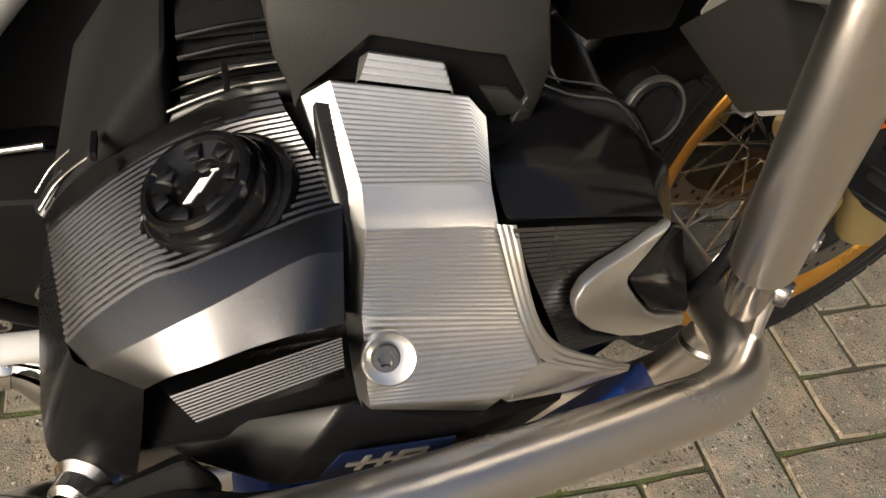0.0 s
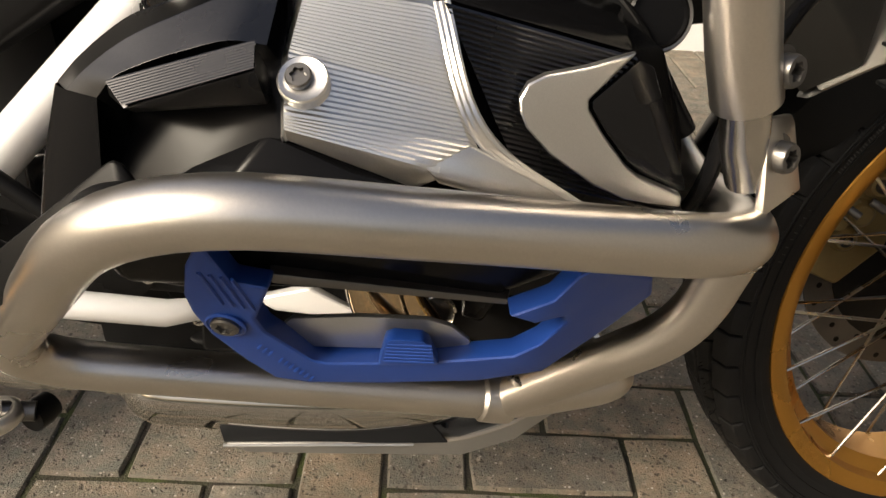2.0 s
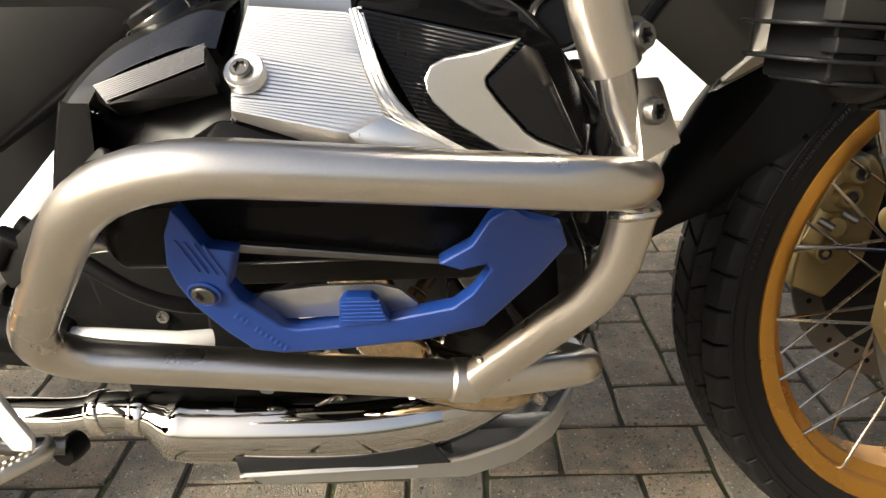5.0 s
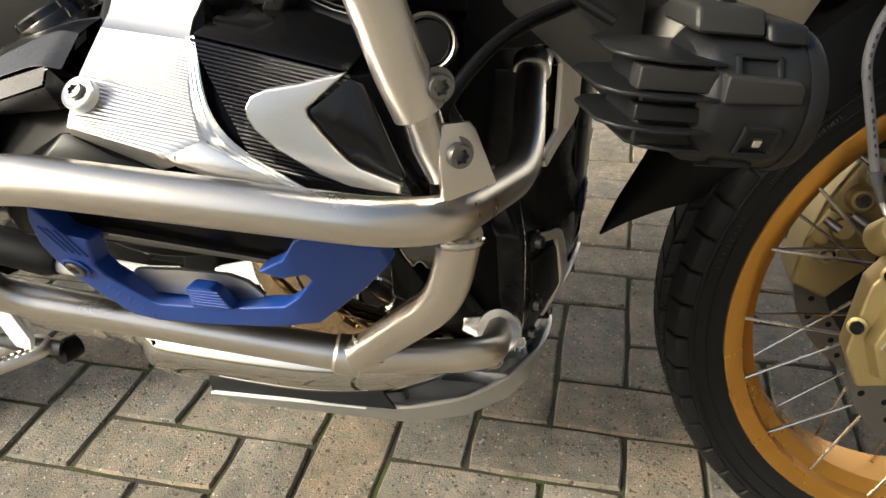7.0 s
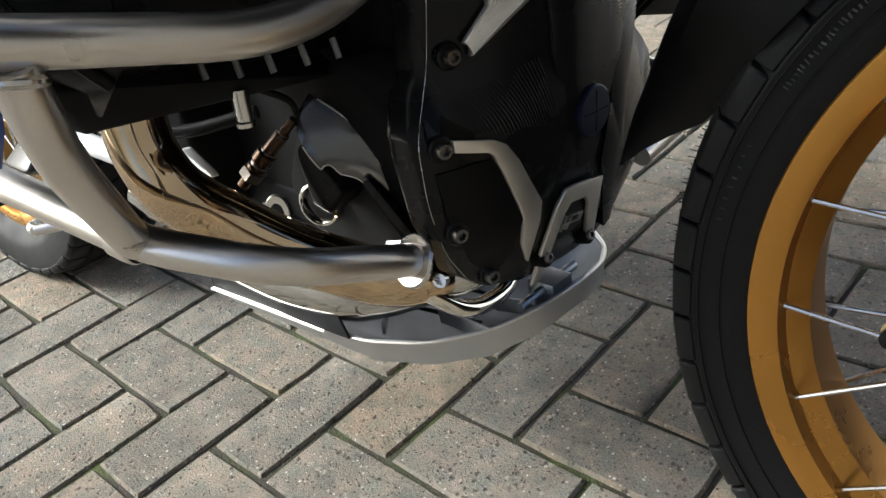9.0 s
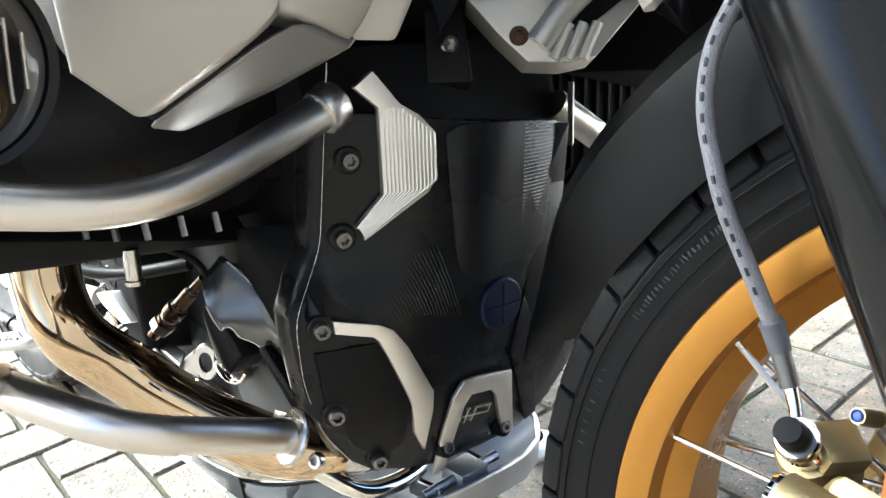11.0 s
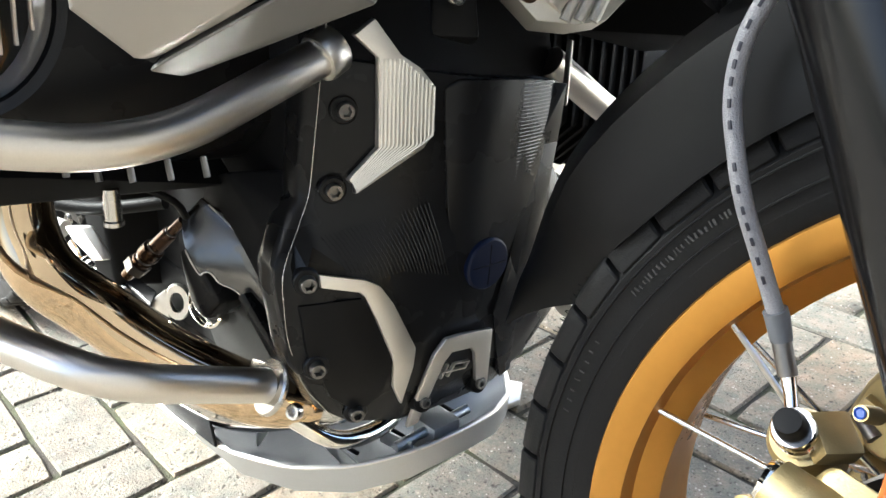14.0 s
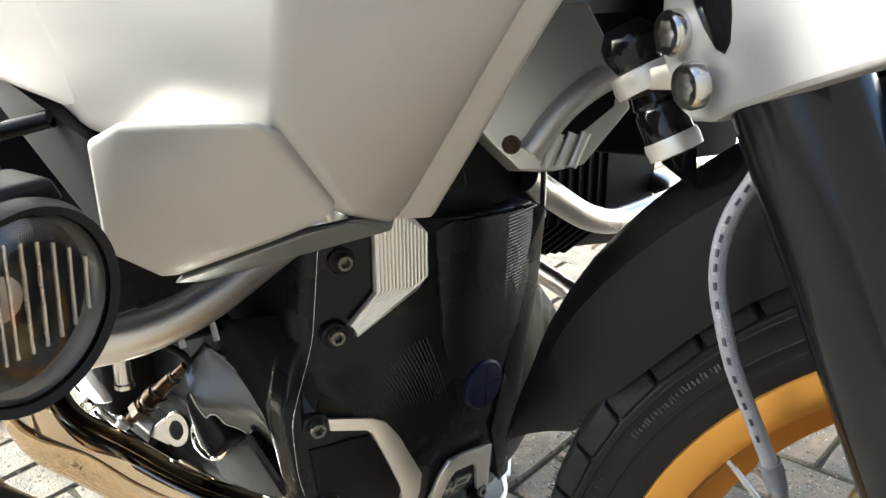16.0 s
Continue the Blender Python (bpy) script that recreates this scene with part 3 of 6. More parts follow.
P("cover_shoulder", strip(g_line, t_line, 3, 0.0006), BLACK_MILLED, head)
P("ribbed_top_face", strip(t_line, q_line, 19, 0.00065, 0.74), BLACK_MILLED, head, "black milled top face with fine parallel ribs")
P("smooth_band", strip(q_line, b_line, 1, 0.0002), BLACK_MILLED, head)
P("ribbed_side_face", strip(b_line, l_line, 16, 0.00011, 0.6, 0.012), BLACK_MILLED, head)
P("cover_end", strip([t_line[5], q_line[5], b_line[5], l_line[5]], [(-0.1360, -0.334, 0.5250), (-0.1310, -0.392, 0.5200), (-0.1230, -0.406, 0.5150), (-0.0990, -0.416, 0.5180)], 1, 0.0010), BLACK_DEEP, head)
e_line = [(-0.0328, -0.4313, 0.6017), (-0.0583, -0.4321, 0.5937), (-0.0825, -0.4331, 0.5859)]
f_line = [(-0.0324, -0.4367, 0.5938), (-0.0541, -0.4378, 0.5866), (-0.0754, -0.4395, 0.5798)]
P("ribbed_lip", join(strip(e_line, f_line, 10, 0.00018), hull([lift(p, (0, 0.0012, -0.0014)) for p in e_line + f_line] + [(-0.080, -0.416, 0.570), (-0.073, -0.430, 0.5765), (-0.030, -0.430, 0.5800), (-0.030, -0.412, 0.580), (-0.080, -0.408, 0.568), (-0.087, -0.420, 0.5770)], 0.0)), BLACK_MILLED, head)
low_n = Vector((-0.45, -0.85, 0.2)).normalized()
P("corner_bolt", lathe([(0.0, -0.030), (0.0085, -0.030), (0.0085, -0.010), (0.0120, -0.008), (0.0120, -0.003), (0.0092, 0.0), (0.0085, 0.006), (0.0060, 0.008), (0.0052, 0.003), (0.0, 0.003)], along((-0.1190, -0.4140, 0.5110), low_n), 28), STEEL, head, "bright steel bolt with a wide collar")
# gasket rails and their clips
rail = spline([lift(p, (-0.001, 0.004, 0.002)) for p in g_line[::-1]] + [(0.030, -0.320, 0.628), (0.078, -0.328, 0.616), (0.110, -0.328, 0.606), (0.150, -0.326, 0.552)], 5)
P("gasket_rail", sweep(rail, 0.0007, 8), DARK_STEEL, head, "narrow machined rail along the gasket")
P("gasket_rail", sweep([p + Vector((-0.002, 0.010, 0.001)) for p in rail], 0.0006, 8), DARK_STEEL, head)
P("gasket_bed", sweep([p + Vector((0.002, 0.005, -0.0075)) for p in rail], 0.0068, 12), BLACK_COAT, head)
for x, z in ((-0.1065, 0.5890), (-0.0570, 0.6185)):
    P("gasket_clip", box((x - 0.0012, -0.322, z - 0.002), (x + 0.0012, -0.308, z + 0.0022), 0.0005), BLACK_PLASTIC, head)

# oil filler cap
cap_c, cap_n = Vector((-0.0650, -0.3720, 0.6070)), Vector((-0.48, -0.12, 0.86)).normalized()
cm = along(cap_c, cap_n, 10) @ Matrix.Scale(0.80, 4)
oil_cap = P("oil_filler_cap", lathe([(0.0350, -0.022), (0.0355, -0.0035), (0.0352, 0.0), (0.0330, 0.0012), (0.0318, 0.0008), (0.0312, 0.0020), (0.0305, 0.0020), (0.0285, 0.0020), (0.0280, 0.0085), (0.0270, 0.0100), (0.0252, 0.0100), (0.0248, 0.0150), (0.0235, 0.0165), (0.0212, 0.0165), (0.0200, 0.0145), (0.0125, 0.0120), (0.0115, 0.0100), (0.0, 0.0100)], cm, 56), BLACK_GLOSS, head, "round black oil filler cap with a notched rim")
for k in range(7):
    a = 2 * math.pi * k / 7
    seg = hull([(r * math.cos(a + s), r * math.sin(a + s), h) for r, w in ((0.0128, 0.20), (0.0195, 0.24)) for s in (-w, w) for h in (0.010, 0.0152)], 0.0008)
    seg.transform(cm)
    P("cap_segment", seg, BLACK_MILLED, oil_cap, "milled raised segment")
for x0, x1, y0, y1 in ((-0.0030, 0.0008, -0.0075, 0.0040), (0.0012, 0.0020, -0.0030, 0.0080), (-0.0005, 0.0030, 0.0072, 0.0080)):
    mark = hull([(x + 0.45 * y, y, h) for x in (x0, x1) for y in (y0, y1) for h in (0.0099, 0.0106)])
    mark.transform(cm @ Matrix.Rotation(radians(46), 4, "Z"))
    P("cap_mark", mark, WHITE_MARK, oil_cap, "white mark on the cap")

# silver centre panel: upper face, smooth waist, lower face; each row runs flank, ribs, right edge
PANEL_ROWS = [
    [(-0.0352, -0.3573, 0.6370), (-0.0267, -0.3600, 0.6446), (0.0204, -0.3634, 0.6396), (0.0260, -0.3691, 0.6350)],
    [(-0.0274, -0.3845, 0.6170), (-0.0202, -0.3889, 0.6235), (0.0219, -0.3877, 0.6207), (0.0248, -0.3885, 0.6195)],
    [(-0.0257, -0.3918, 0.6118), (-0.0203, -0.4000, 0.6152), (0.0228, -0.3978, 0.6112), (0.0262, -0.3985, 0.6100)],
    [(-0.0278, -0.4128, 0.5906), (-0.0239, -0.4190, 0.5957), (0.0326, -0.4164, 0.5839), (0.0350, -0.4155, 0.5820)],
    [(-0.0261, -0.4255, 0.5765), (-0.0237, -0.4341, 0.5778), (0.0405, -0.4260, 0.5676), (0.0440, -0.4245, 0.5655)],
    [(-0.0250, -0.4320, 0.5700), (-0.0231, -0.4376, 0.5737), (0.0250, -0.4340, 0.5615), (0.0300, -0.4320, 0.5615)],
    [(-0.0240, -0.4310, 0.5670), (-0.0222, -0.4362, 0.5695), (0.0215, -0.4325, 0.5530), (0.0300, -0.4290, 0.5555)],
]
panel = P("silver_centre_panel", ribbed_loft(PANEL_ROWS, [(20, 0.00050), (0, 0), (20, 0.00045), (11, 0.00040), (5, 0.0003), (0, 0)]), MILLED, head, "bright milled aluminium panel with fine ribs", flat_angle=25)
P("panel_tab", ribbed_loft([
    [(-0.0150, -0.3500, 0.6470), (-0.0124, -0.3510, 0.6498), (0.0128, -0.3530, 0.6468), (0.0145, -0.3530, 0.6450)],
    [(-0.0178, -0.3597, 0.6436), (-0.0170, -0.3600, 0.6446), (0.0146, -0.3621, 0.6410), (0.0155, -0.3621, 0.6400)]], [(4, 0.0011)]), MILLED, panel, flat_angle=25)
P("panel_core", hull([(-0.033, -0.3640, 0.6400), (0.023, -0.3700, 0.6320), (-0.025, -0.3950, 0.6130), (0.023, -0.3950, 0.6080), (-0.024, -0.428, 0.579), (0.040, -0.4190, 0.5650), (-0.022, -0.430, 0.568), (0.028, -0.424, 0.555), (-0.03, -0.37, 0.60), (0.03, -0.37, 0.60)], 0.001), BLACK_COAT, panel)
# smooth rim that sweeps from the panel's front edge into a pointed toe
rim_in = [(0.0250, -0.3985, 0.6118), (0.0345, -0.4165, 0.5820), (0.0445, -0.4238, 0.5662), (0.0700, -0.4215, 0.5515), (0.0935, -0.4135, 0.5365)]
rim_out = [(0.0310, -0.4010, 0.6132), (0.0410, -0.4140, 0.5822), (0.0545, -0.4160, 0.5640), (0.0780, -0.4130, 0.5480), (0.0960, -0.4105, 0.5370)]
P("panel_rim", strip(rim_in, rim_out, 3, 0.0005), MILLED, panel)
P("panel_toe", hull([(0.0250, -0.4340, 0.5615), (0.0405, -0.4262, 0.5675), (0.0445, -0.4240, 0.5663), (0.0700, -0.4216, 0.5515), (0.0945, -0.4135, 0.5365), (0.0600, -0.4245, 0.5450), (0.0300, -0.4320, 0.5550), (0.050, -0.405, 0.549), (0.03, -0.41, 0.551), (0.085, -0.405, 0.536)], 0.0008), MILLED, panel)
# recessed screw
sc, sn = Vector((-0.0172, -0.4318, 0.5893)), Vector((-0.05, -0.76, 0.65)).normalized()
P("screw_recess", lathe([(0.0088, -0.004), (0.0088, 0.0008), (0.0082, 0.0014), (0.0076, 0.0011), (0.0052, 0.0004), (0.0, 0.0004)], along(sc, sn), 36), MILLED, panel, "polished round screw recess")
P("screw", bolt_mesh(along(sc + Vector((-0.0014, 0, 0.0010)), sn), 0.0046, 0.0022), DARK_STEEL, panel)

# front field of the cover: ribbed black face with a crescent insert
P("ribbed_front_face", ribbed((0.0290, -0.4020, 0.6125), (0.1055, -0.3850, 0.5935), (0.1390, -0.3815, 0.5250), (0.0620, -0.4110, 0.5500), 28, 0.0008, (0.12, -0.98, 0.16), 0.004), BLACK_MILLED, head, "black ribbed milled face", flat_angle=20)


def crescent_warp(x, y, z):
    return (x, -0.4075 + 0.40 * (x - 0.0587) + 0.17 * (z - 0.578) - 1.6 * max(0.0, x - 0.09) ** 2 + y, z)


cres = [(0.1050, 0.5960), (0.0836, 0.5912), (0.0680, 0.5892), (0.0612, 0.5862), (0.0585, 0.5809), (0.0592, 0.5760), (0.0622, 0.5700), (0.0724, 0.5595), (0.0925, 0.5455), (0.1070, 0.5385), (0.1180, 0.5360), (0.1330, 0.5335), (0.1330, 0.5385), (0.1120, 0.5475), (0.1060, 0.5520), (0.0948, 0.5648), (0.0872, 0.5751), (0.0865, 0.5790)]
P("crescent_insert", plate(cres, 0.006, XZ @ Matrix.Translation((0, 0, -0.003)), 0.0016, crescent_warp, 3), MILLED, head, "pale milled crescent insert")
window = [(0.1065, 0.5930), (0.1130, 0.5900), (0.1345, 0.5420), (0.1335, 0.5395), (0.1130, 0.5485), (0.1070, 0.5530), (0.0958, 0.5655), (0.0884, 0.5755), (0.0880, 0.5785)]
P("gloss_window", plate(window, 0.004, XZ @ Matrix.Translation((0, 0, -0.0018)), 0.0010, crescent_warp), BLACK_GLOSS, head, "smooth gloss black inset")
P("gloss_top_face", hull([(0.0275, -0.3990, 0.6135), (0.1050, -0.3840, 0.5950), (0.108, -0.340, 0.6060), (0.076, -0.335, 0.6150), (0.030, -0.335, 0.6260), (0.05, -0.36, 0.595)], 0.002), BLACK_GLOSS, head)
# badge on the lower edge
P("badge_ledge", hull([(-0.096, -0.405, 0.520), (-0.090, -0.412, 0.536), (-0.078, -0.424, 0.534), (-0.055, -0.424, 0.545), (-0.052, -0.4420, 0.5400), (0.020, -0.4405, 0.5360), (0.060, -0.424, 0.540), (-0.030, -0.4325, 0.570), (-0.040, -0.4390, 0.5570), (0.016, -0.4380, 0.5530), (0.060, -0.405, 0.545), (0.0, -0.41, 0.52)], 0.002), BLACK_DEEP, head)
edge_m = frame_to((-0.0165, -0.4436, 0.5525), (1, 0.03, -0.06), (0.06, 0.10, 0.99))
edge_badge = P("edge_badge", plate([(-0.0230, -0.0055), (0.0180, -0.0055), (0.0235, 0.0055), (-0.0165, 0.0055)], 0.0012, edge_m, 0.0006), BADGE_BLUE, head, "small dark blue badge with a pale mark")
for x0, x1, y0, y1 in ((-0.0100, -0.0080, -0.0032, 0.0032), (-0.0030, -0.0010, -0.0032, 0.0032), (-0.0145, 0.0030, -0.0007, 0.0007), (0.0022, 0.0040, -0.0032, 0.0032), (0.0040, 0.0120, 0.0018, 0.0032), (0.0040, 0.0120, -0.0007, 0.0005), (0.0105, 0.0122, 0.0005, 0.0018)):
    P("badge_mark", plate([(x0 + 0.55 * y0, y0), (x1 + 0.55 * y0, y0), (x1 + 0.55 * y1, y1), (x0 + 0.55 * y1, y1)], 0.0006, edge_m @ Matrix.Translation((0, 0, 0.0012)), 0), SATIN_ALU, edge_badge)

# cylinder head, barrel and fins
P("cylinder_barrel", hull([(x, y, z) for y in (-0.12, -0.33) for x, z in ((-0.105, 0.49), (-0.105, 0.575), (-0.06, 0.605), (0.07, 0.605), (0.115, 0.575), (0.115, 0.49), (0.07, 0.455), (-0.06, 0.455))], 0.006), BLACK_COAT, label="black finned cylinder barrel")
fins = empty("cooling_fins", bike)
for i in range(5):
    z = 0.5915 + 0.0078 * i
    fin_line = rounded([(-0.0735, -0.302 + 0.002 * i, z), (-0.045, -0.304 + 0.002 * i, z + 0.0085), (0.0, -0.304 + 0.002 * i, z + 0.0100)], 0.02, 5)
    P("fin", sweep(fin_line, 0.0014, 10), BLACK_GLOSS, fins)
    P("fin", hull([(p.x, p.y + dy, p.z + dz) for p in fin_line for dy, dz in ((0, -0.0012), (0, 0.0012), (0.05, -0.0012), (0.05, 0.0012))]), BLACK_COAT, fins)
P("fin_shroud", hull([(-0.078, -0.305, 0.622), (-0.078, -0.310, 0.590), (-0.125, -0.312, 0.560), (-0.132, -0.300, 0.545), (-0.120, -0.22, 0.58), (-0.075, -0.22, 0.645), (-0.10, -0.28, 0.612), (-0.12, -0.2, 0.5), (-0.07, -0.2, 0.5)], 0.006, 3), MATTE_BLACK, fins)
P("lower_fin", hull([(-0.034, -0.416, 0.5065), (0.064, -0.398, 0.4895), (-0.034, -0.416, 0.502), (0.064, -0.398, 0.4865), (-0.05, -0.34, 0.50), (0.075, -0.34, 0.487), (-0.05, -0.34, 0.504)], 0.001), DARK_STEEL, fins, "dark machined edge of the lower fin")
lf = [(-0.038, 0.465), (-0.030, 0.4735), (0.000, 0.4765), (0.030, 0.4765), (0.041, 0.473), (0.050, 0.464), (0.048, 0.458), (-0.030, 0.456)]
P("sump_face", plate(lf, 0.004, XZ, 0.001, lambda x, y, z: (x, -0.398 + 0.25 * (0.48 - z) + y, z)), SKID, fins, "bare aluminium face with a rounded end")
P("cylinder_underside", hull([(-0.11, -0.36, 0.49), (0.12, -0.36, 0.49), (-0.09, -0.385, 0.50), (0.10, -0.37, 0.50), (-0.08, -0.14, 0.44), (0.09, -0.14, 0.44), (-0.07, -0.33, 0.452), (0.08, -0.33, 0.452), (0, -0.14, 0.5)], 0.004), MATTE_BLACK)

# -- blue cylinder guard --
def guard_warp(x, y, z):
    base = -0.428 + 0.52 * (0.505 - z)
    if x > 0.075:
        base += 0.55 * (x - 0.075) ** 1.0 * 0.9
    return (x, base + y, z)


outer = [(-0.0545, 0.532), (-0.0620, 0.518), (-0.0665, 0.500), (-0.0655, 0.488), (-0.0610, 0.473), (-0.0500, 0.454), (-0.0385, 0.439), (-0.0230, 0.436), (0.010, 0.438), (0.055, 0.444), (0.084, 0.450), (0.112, 0.476), (0.1270, 0.494), (0.1230, 0.507), (0.1060, 0.515), (0.0960, 0.524), (0.0860, 0.519), (0.078, 0.506), (0.0615, 0.4960), (0.073, 0.4915), (0.0855, 0.4925), (0.0875, 0.4880), (0.078, 0.475), (0.068, 0.4665), (0.030, 0.458), (-0.014, 0.4540), (-0.020, 0.4560), (-0.038, 0.477), (-0.0405, 0.486), (-0.0325, 0.507), (-0.0465, 0.510), (-0.0520, 0.526)]
guard = P("cylinder_guard", plate(outer, 0.016, XZ @ Matrix.Translation((0, 0, 0.0)), 0.0022, guard_warp, 3), BLUE, label="blue coated cylinder guard with a moulded brace")
P("guard_tab", hull([guard_warp(x, d, z) for x, z in ((0.009, 0.456), (0.012, 0.475), (0.0155, 0.4775), (0.028, 0.4770), (0.031, 0.474), (0.036, 0.459)) for d in (-0.002, 0.008)], 0.0015), BLUE, guard, "small ribbed blue tab")
for i in range(6):
    z = 0.461 + 0.0026 * i
    P("tab_rib", sweep([guard_warp(0.0115 + 0.0003 * i, -0.002, z), guard_warp(0.0335 - 0.0003 * i, -0.002, z)], 0.0006, 6), BLUE, guard)
for i in range(4):
    P("guard_rib", sweep([guard_warp(-0.0575 + 0.004 * i, -0.0002, 0.515 - 0.001 * i), guard_warp(-0.052 + 0.004 * i, -0.0002, 0.496 - 0.001 * i)], 0.0008, 6), BLUE, guard)
gb = Vector(guard_warp(-0.0535, 0.0, 0.4815))
P("guard_bolt_seat", lathe([(0.0082, -0.003), (0.0088, 0.0006), (0.0076, 0.0012), (0.0066, 0.0004), (0.0, 0.0004)], along(gb, (-0.1, -0.88, -0.45)), 28), BLUE, guard)
P("guard_bolt", bolt_mesh(along(gb + Vector((0, -0.0004, 0)), (-0.1, -0.88, -0.45)), 0.0060, 0.0022), DARK_STEEL, guard, "steel star-socket bolt")
for i in range(11):
    s = i / 10
    c = Vector(guard_warp(-0.0415 + 0.020 * s, -0.0003, 0.4665 - 0.025 * s))
    if i == 3:
        continue
    P("embossed_bar", box((-0.0005, -0.0002, -0.0020), (0.0005, 0.0004, 0.0020), 0, Matrix.Translation(c) @ Matrix.Rotation(radians(38), 4, "Y")), BLUE, guard)

# -- intake cover over the head --
def cover_warp(x, y, z):
    return (x, -0.351 + 0.55 * max(0.0, z - 0.656) + 0.5 * max(0.0, abs(x - 0.006) - 0.040) + y, z)


arch = [(-0.046, 0.745), (-0.0455, 0.6590), (-0.0430, 0.6454), (-0.0372, 0.6330), (-0.0359, 0.6260), (-0.0335, 0.6345), (-0.0219, 0.6452), (-0.0122, 0.6551), (0.0252, 0.6486), (0.0371, 0.6472), (0.0500, 0.6290), (0.0440, 0.6170), (0.0535, 0.6145), (0.0575, 0.6235), (0.0592, 0.6400), (0.0530, 0.6600), (0.056, 0.745)]
cover = P("intake_cover", plate(arch, 0.075, XZ, 0.0028, cover_warp, 3), GREY_PLASTIC, label="angular dark grey plastic intake cover")
P("cover_lip", plate([(-0.0365, 0.6309), (-0.0246, 0.6365), (-0.0138, 0.6365), (-0.0091, 0.6446), (0.0165, 0.6395), (0.0210, 0.6310), (0.0292, 0.6278), (0.0369, 0.6189), (0.0430, 0.6165), (0.0500, 0.6290), (0.0371, 0.6500), (-0.0120, 0.6580), (-0.0300, 0.6430)], 0.040, XZ @ Matrix.Translation((0, 0, -0.3475)), 0.0010), BLACK_PLASTIC, cover, "dark stepped lower lip")
P("cover_tooth", plate([(0.0300, 0.6335), (0.0412, 0.6325), (0.0530, 0.6225), (0.0400, 0.6205)], 0.030, XZ @ Matrix.Translation((0, 0, -0.3495)), 0.0012), GREY_PLASTIC, cover)

# -- engine block and dark inner parts --
P("engine_block", hull([(x, y, z) for x, z in ((-0.24, 0.26), (-0.26, 0.50), (-0.15, 0.60), (0.14, 0.58), (0.165, 0.50), (0.16, 0.30), (0.08, 0.245)) for y in (-0.125, 0.125)], 0.012), MATTE_BLACK, label="black engine block")
P("gearbox", hull([(x, y, z) for x, z in ((-0.46, 0.30), (-0.48, 0.52), (-0.25, 0.58), (-0.22, 0.27)) for y in (-0.11, 0.11)], 0.015), MATTE_BLACK)
P("airbox", hull([(x, y, z) for x, z in ((-0.40, 0.60), (-0.35, 0.90), (0.20, 0.92), (0.26, 0.66), (0.12, 0.585)) for y in (-0.16, 0.16)], 0.02), BLACK_PLASTIC, label="black plastic airbox and lower tank")
# Out of view: added to take the sky out of the engine's reflections.
P("fuel_tank", hull([(-0.34, -0.14, 0.76), (-0.20, -0.27, 0.765), (0.10, -0.30, 0.770), (0.34, -0.25, 0.775), (0.40, -0.12, 0.790), (-0.34, -0.14, 0.98), (-0.18, -0.24, 1.02), (0.20, -0.24, 1.08), (0.34, -0.12, 1.06)] + [(-0.34, 0.14, 0.76), (-0.20, 0.27, 0.765), (0.10, 0.30, 0.770), (0.34, 0.25, 0.775), (0.40, 0.12, 0.790), (-0.34, 0.14, 0.98), (-0.18, 0.24, 1.02), (0.20, 0.24, 1.08), (0.34, 0.12, 1.06)], 0.03, 4), BLACK_PLASTIC, label="black tank shape out of view, added to block sky over the engine")
# Seat and base are added so the head cover's top mirrors something dark.
P("rider_seat", hull([(x, y * w, z) for x, z, w in ((-0.85, 0.80, 0.8), (-0.80, 0.97, 0.7), (-0.30, 0.93, 0.7), (-0.24, 0.76, 1.0), (-0.60, 0.745, 1.0)) for y in (-0.20, 0.20)], 0.03, 4), BLACK_PLASTIC, label="black seat shape out of view, added to block sky behind the tank")
P("seat_base", hull([(x, y, z) for x, z in ((-0.85, 0.74), (-0.85, 0.92), (-0.36, 0.90), (-0.34, 0.66), (-0.50, 0.62)) for y in (-0.13, 0.13)], 0.03), BLACK_PLASTIC, label="black seat base and tail shape, added to block sky")
# Dark block added so no lit paving shows past the intake cover.
P("radiator_shroud", hull([(x, y, z) for x, z in ((0.132, 0.585), (0.150, 0.572), (0.205, 0.580), (0.215, 0.700), (0.130, 0.700)) for y in (-0.212, -0.125)], 0.006), BLACK_PLASTIC, label="black filler block behind the side panel")
P("intake_duct", sweep(rounded([(0.0, -0.16, 0.68), (0.0, -0.26, 0.67), (0.0, -0.30, 0.62)], 0.05), 0.032, 20), BLACK_PLASTIC)
rear_bar = [(-0.34, -0.196, 0.376), (-0.227, -0.160, 0.50), (-0.06, -0.107, 0.682)]
P("frame_tube", sweep(rear_bar, 0.0170, 24), FRAME_WHITE, label="silver painted frame tube")

P("engine_sump", hull([(x, y, z) for x, z in ((-0.185, 0.330), (-0.165, 0.291), (0.000, 0.288), (0.010, 0.318)) for y in (-0.128, 0.11)], 0.008, 3), MATTE_BLACK, label="black engine sump over the exhaust pipe")
sump_cast = P("sump_casting", hull([(-0.158, -0.160, 0.300), (-0.120, -0.162, 0.287), (-0.056, -0.160, 0.285), (-0.050, -0.160, 0.296), (-0.150, -0.150, 0.305), (-0.06, -0.148, 0.305), (-0.10, -0.162, 0.303)], 0.003, 3), BLACK_COAT, label="dark cast drain boss below the engine")
P("drain_plug", lathe([(0.0, 0.004), (0.006, 0.004), (0.007, 0.0), (0.009, -0.002), (0.009, -0.006)], along((-0.098, -0.164, 0.291), (0, -0.8, -0.6)), 18), DARK_STEEL, sump_cast)
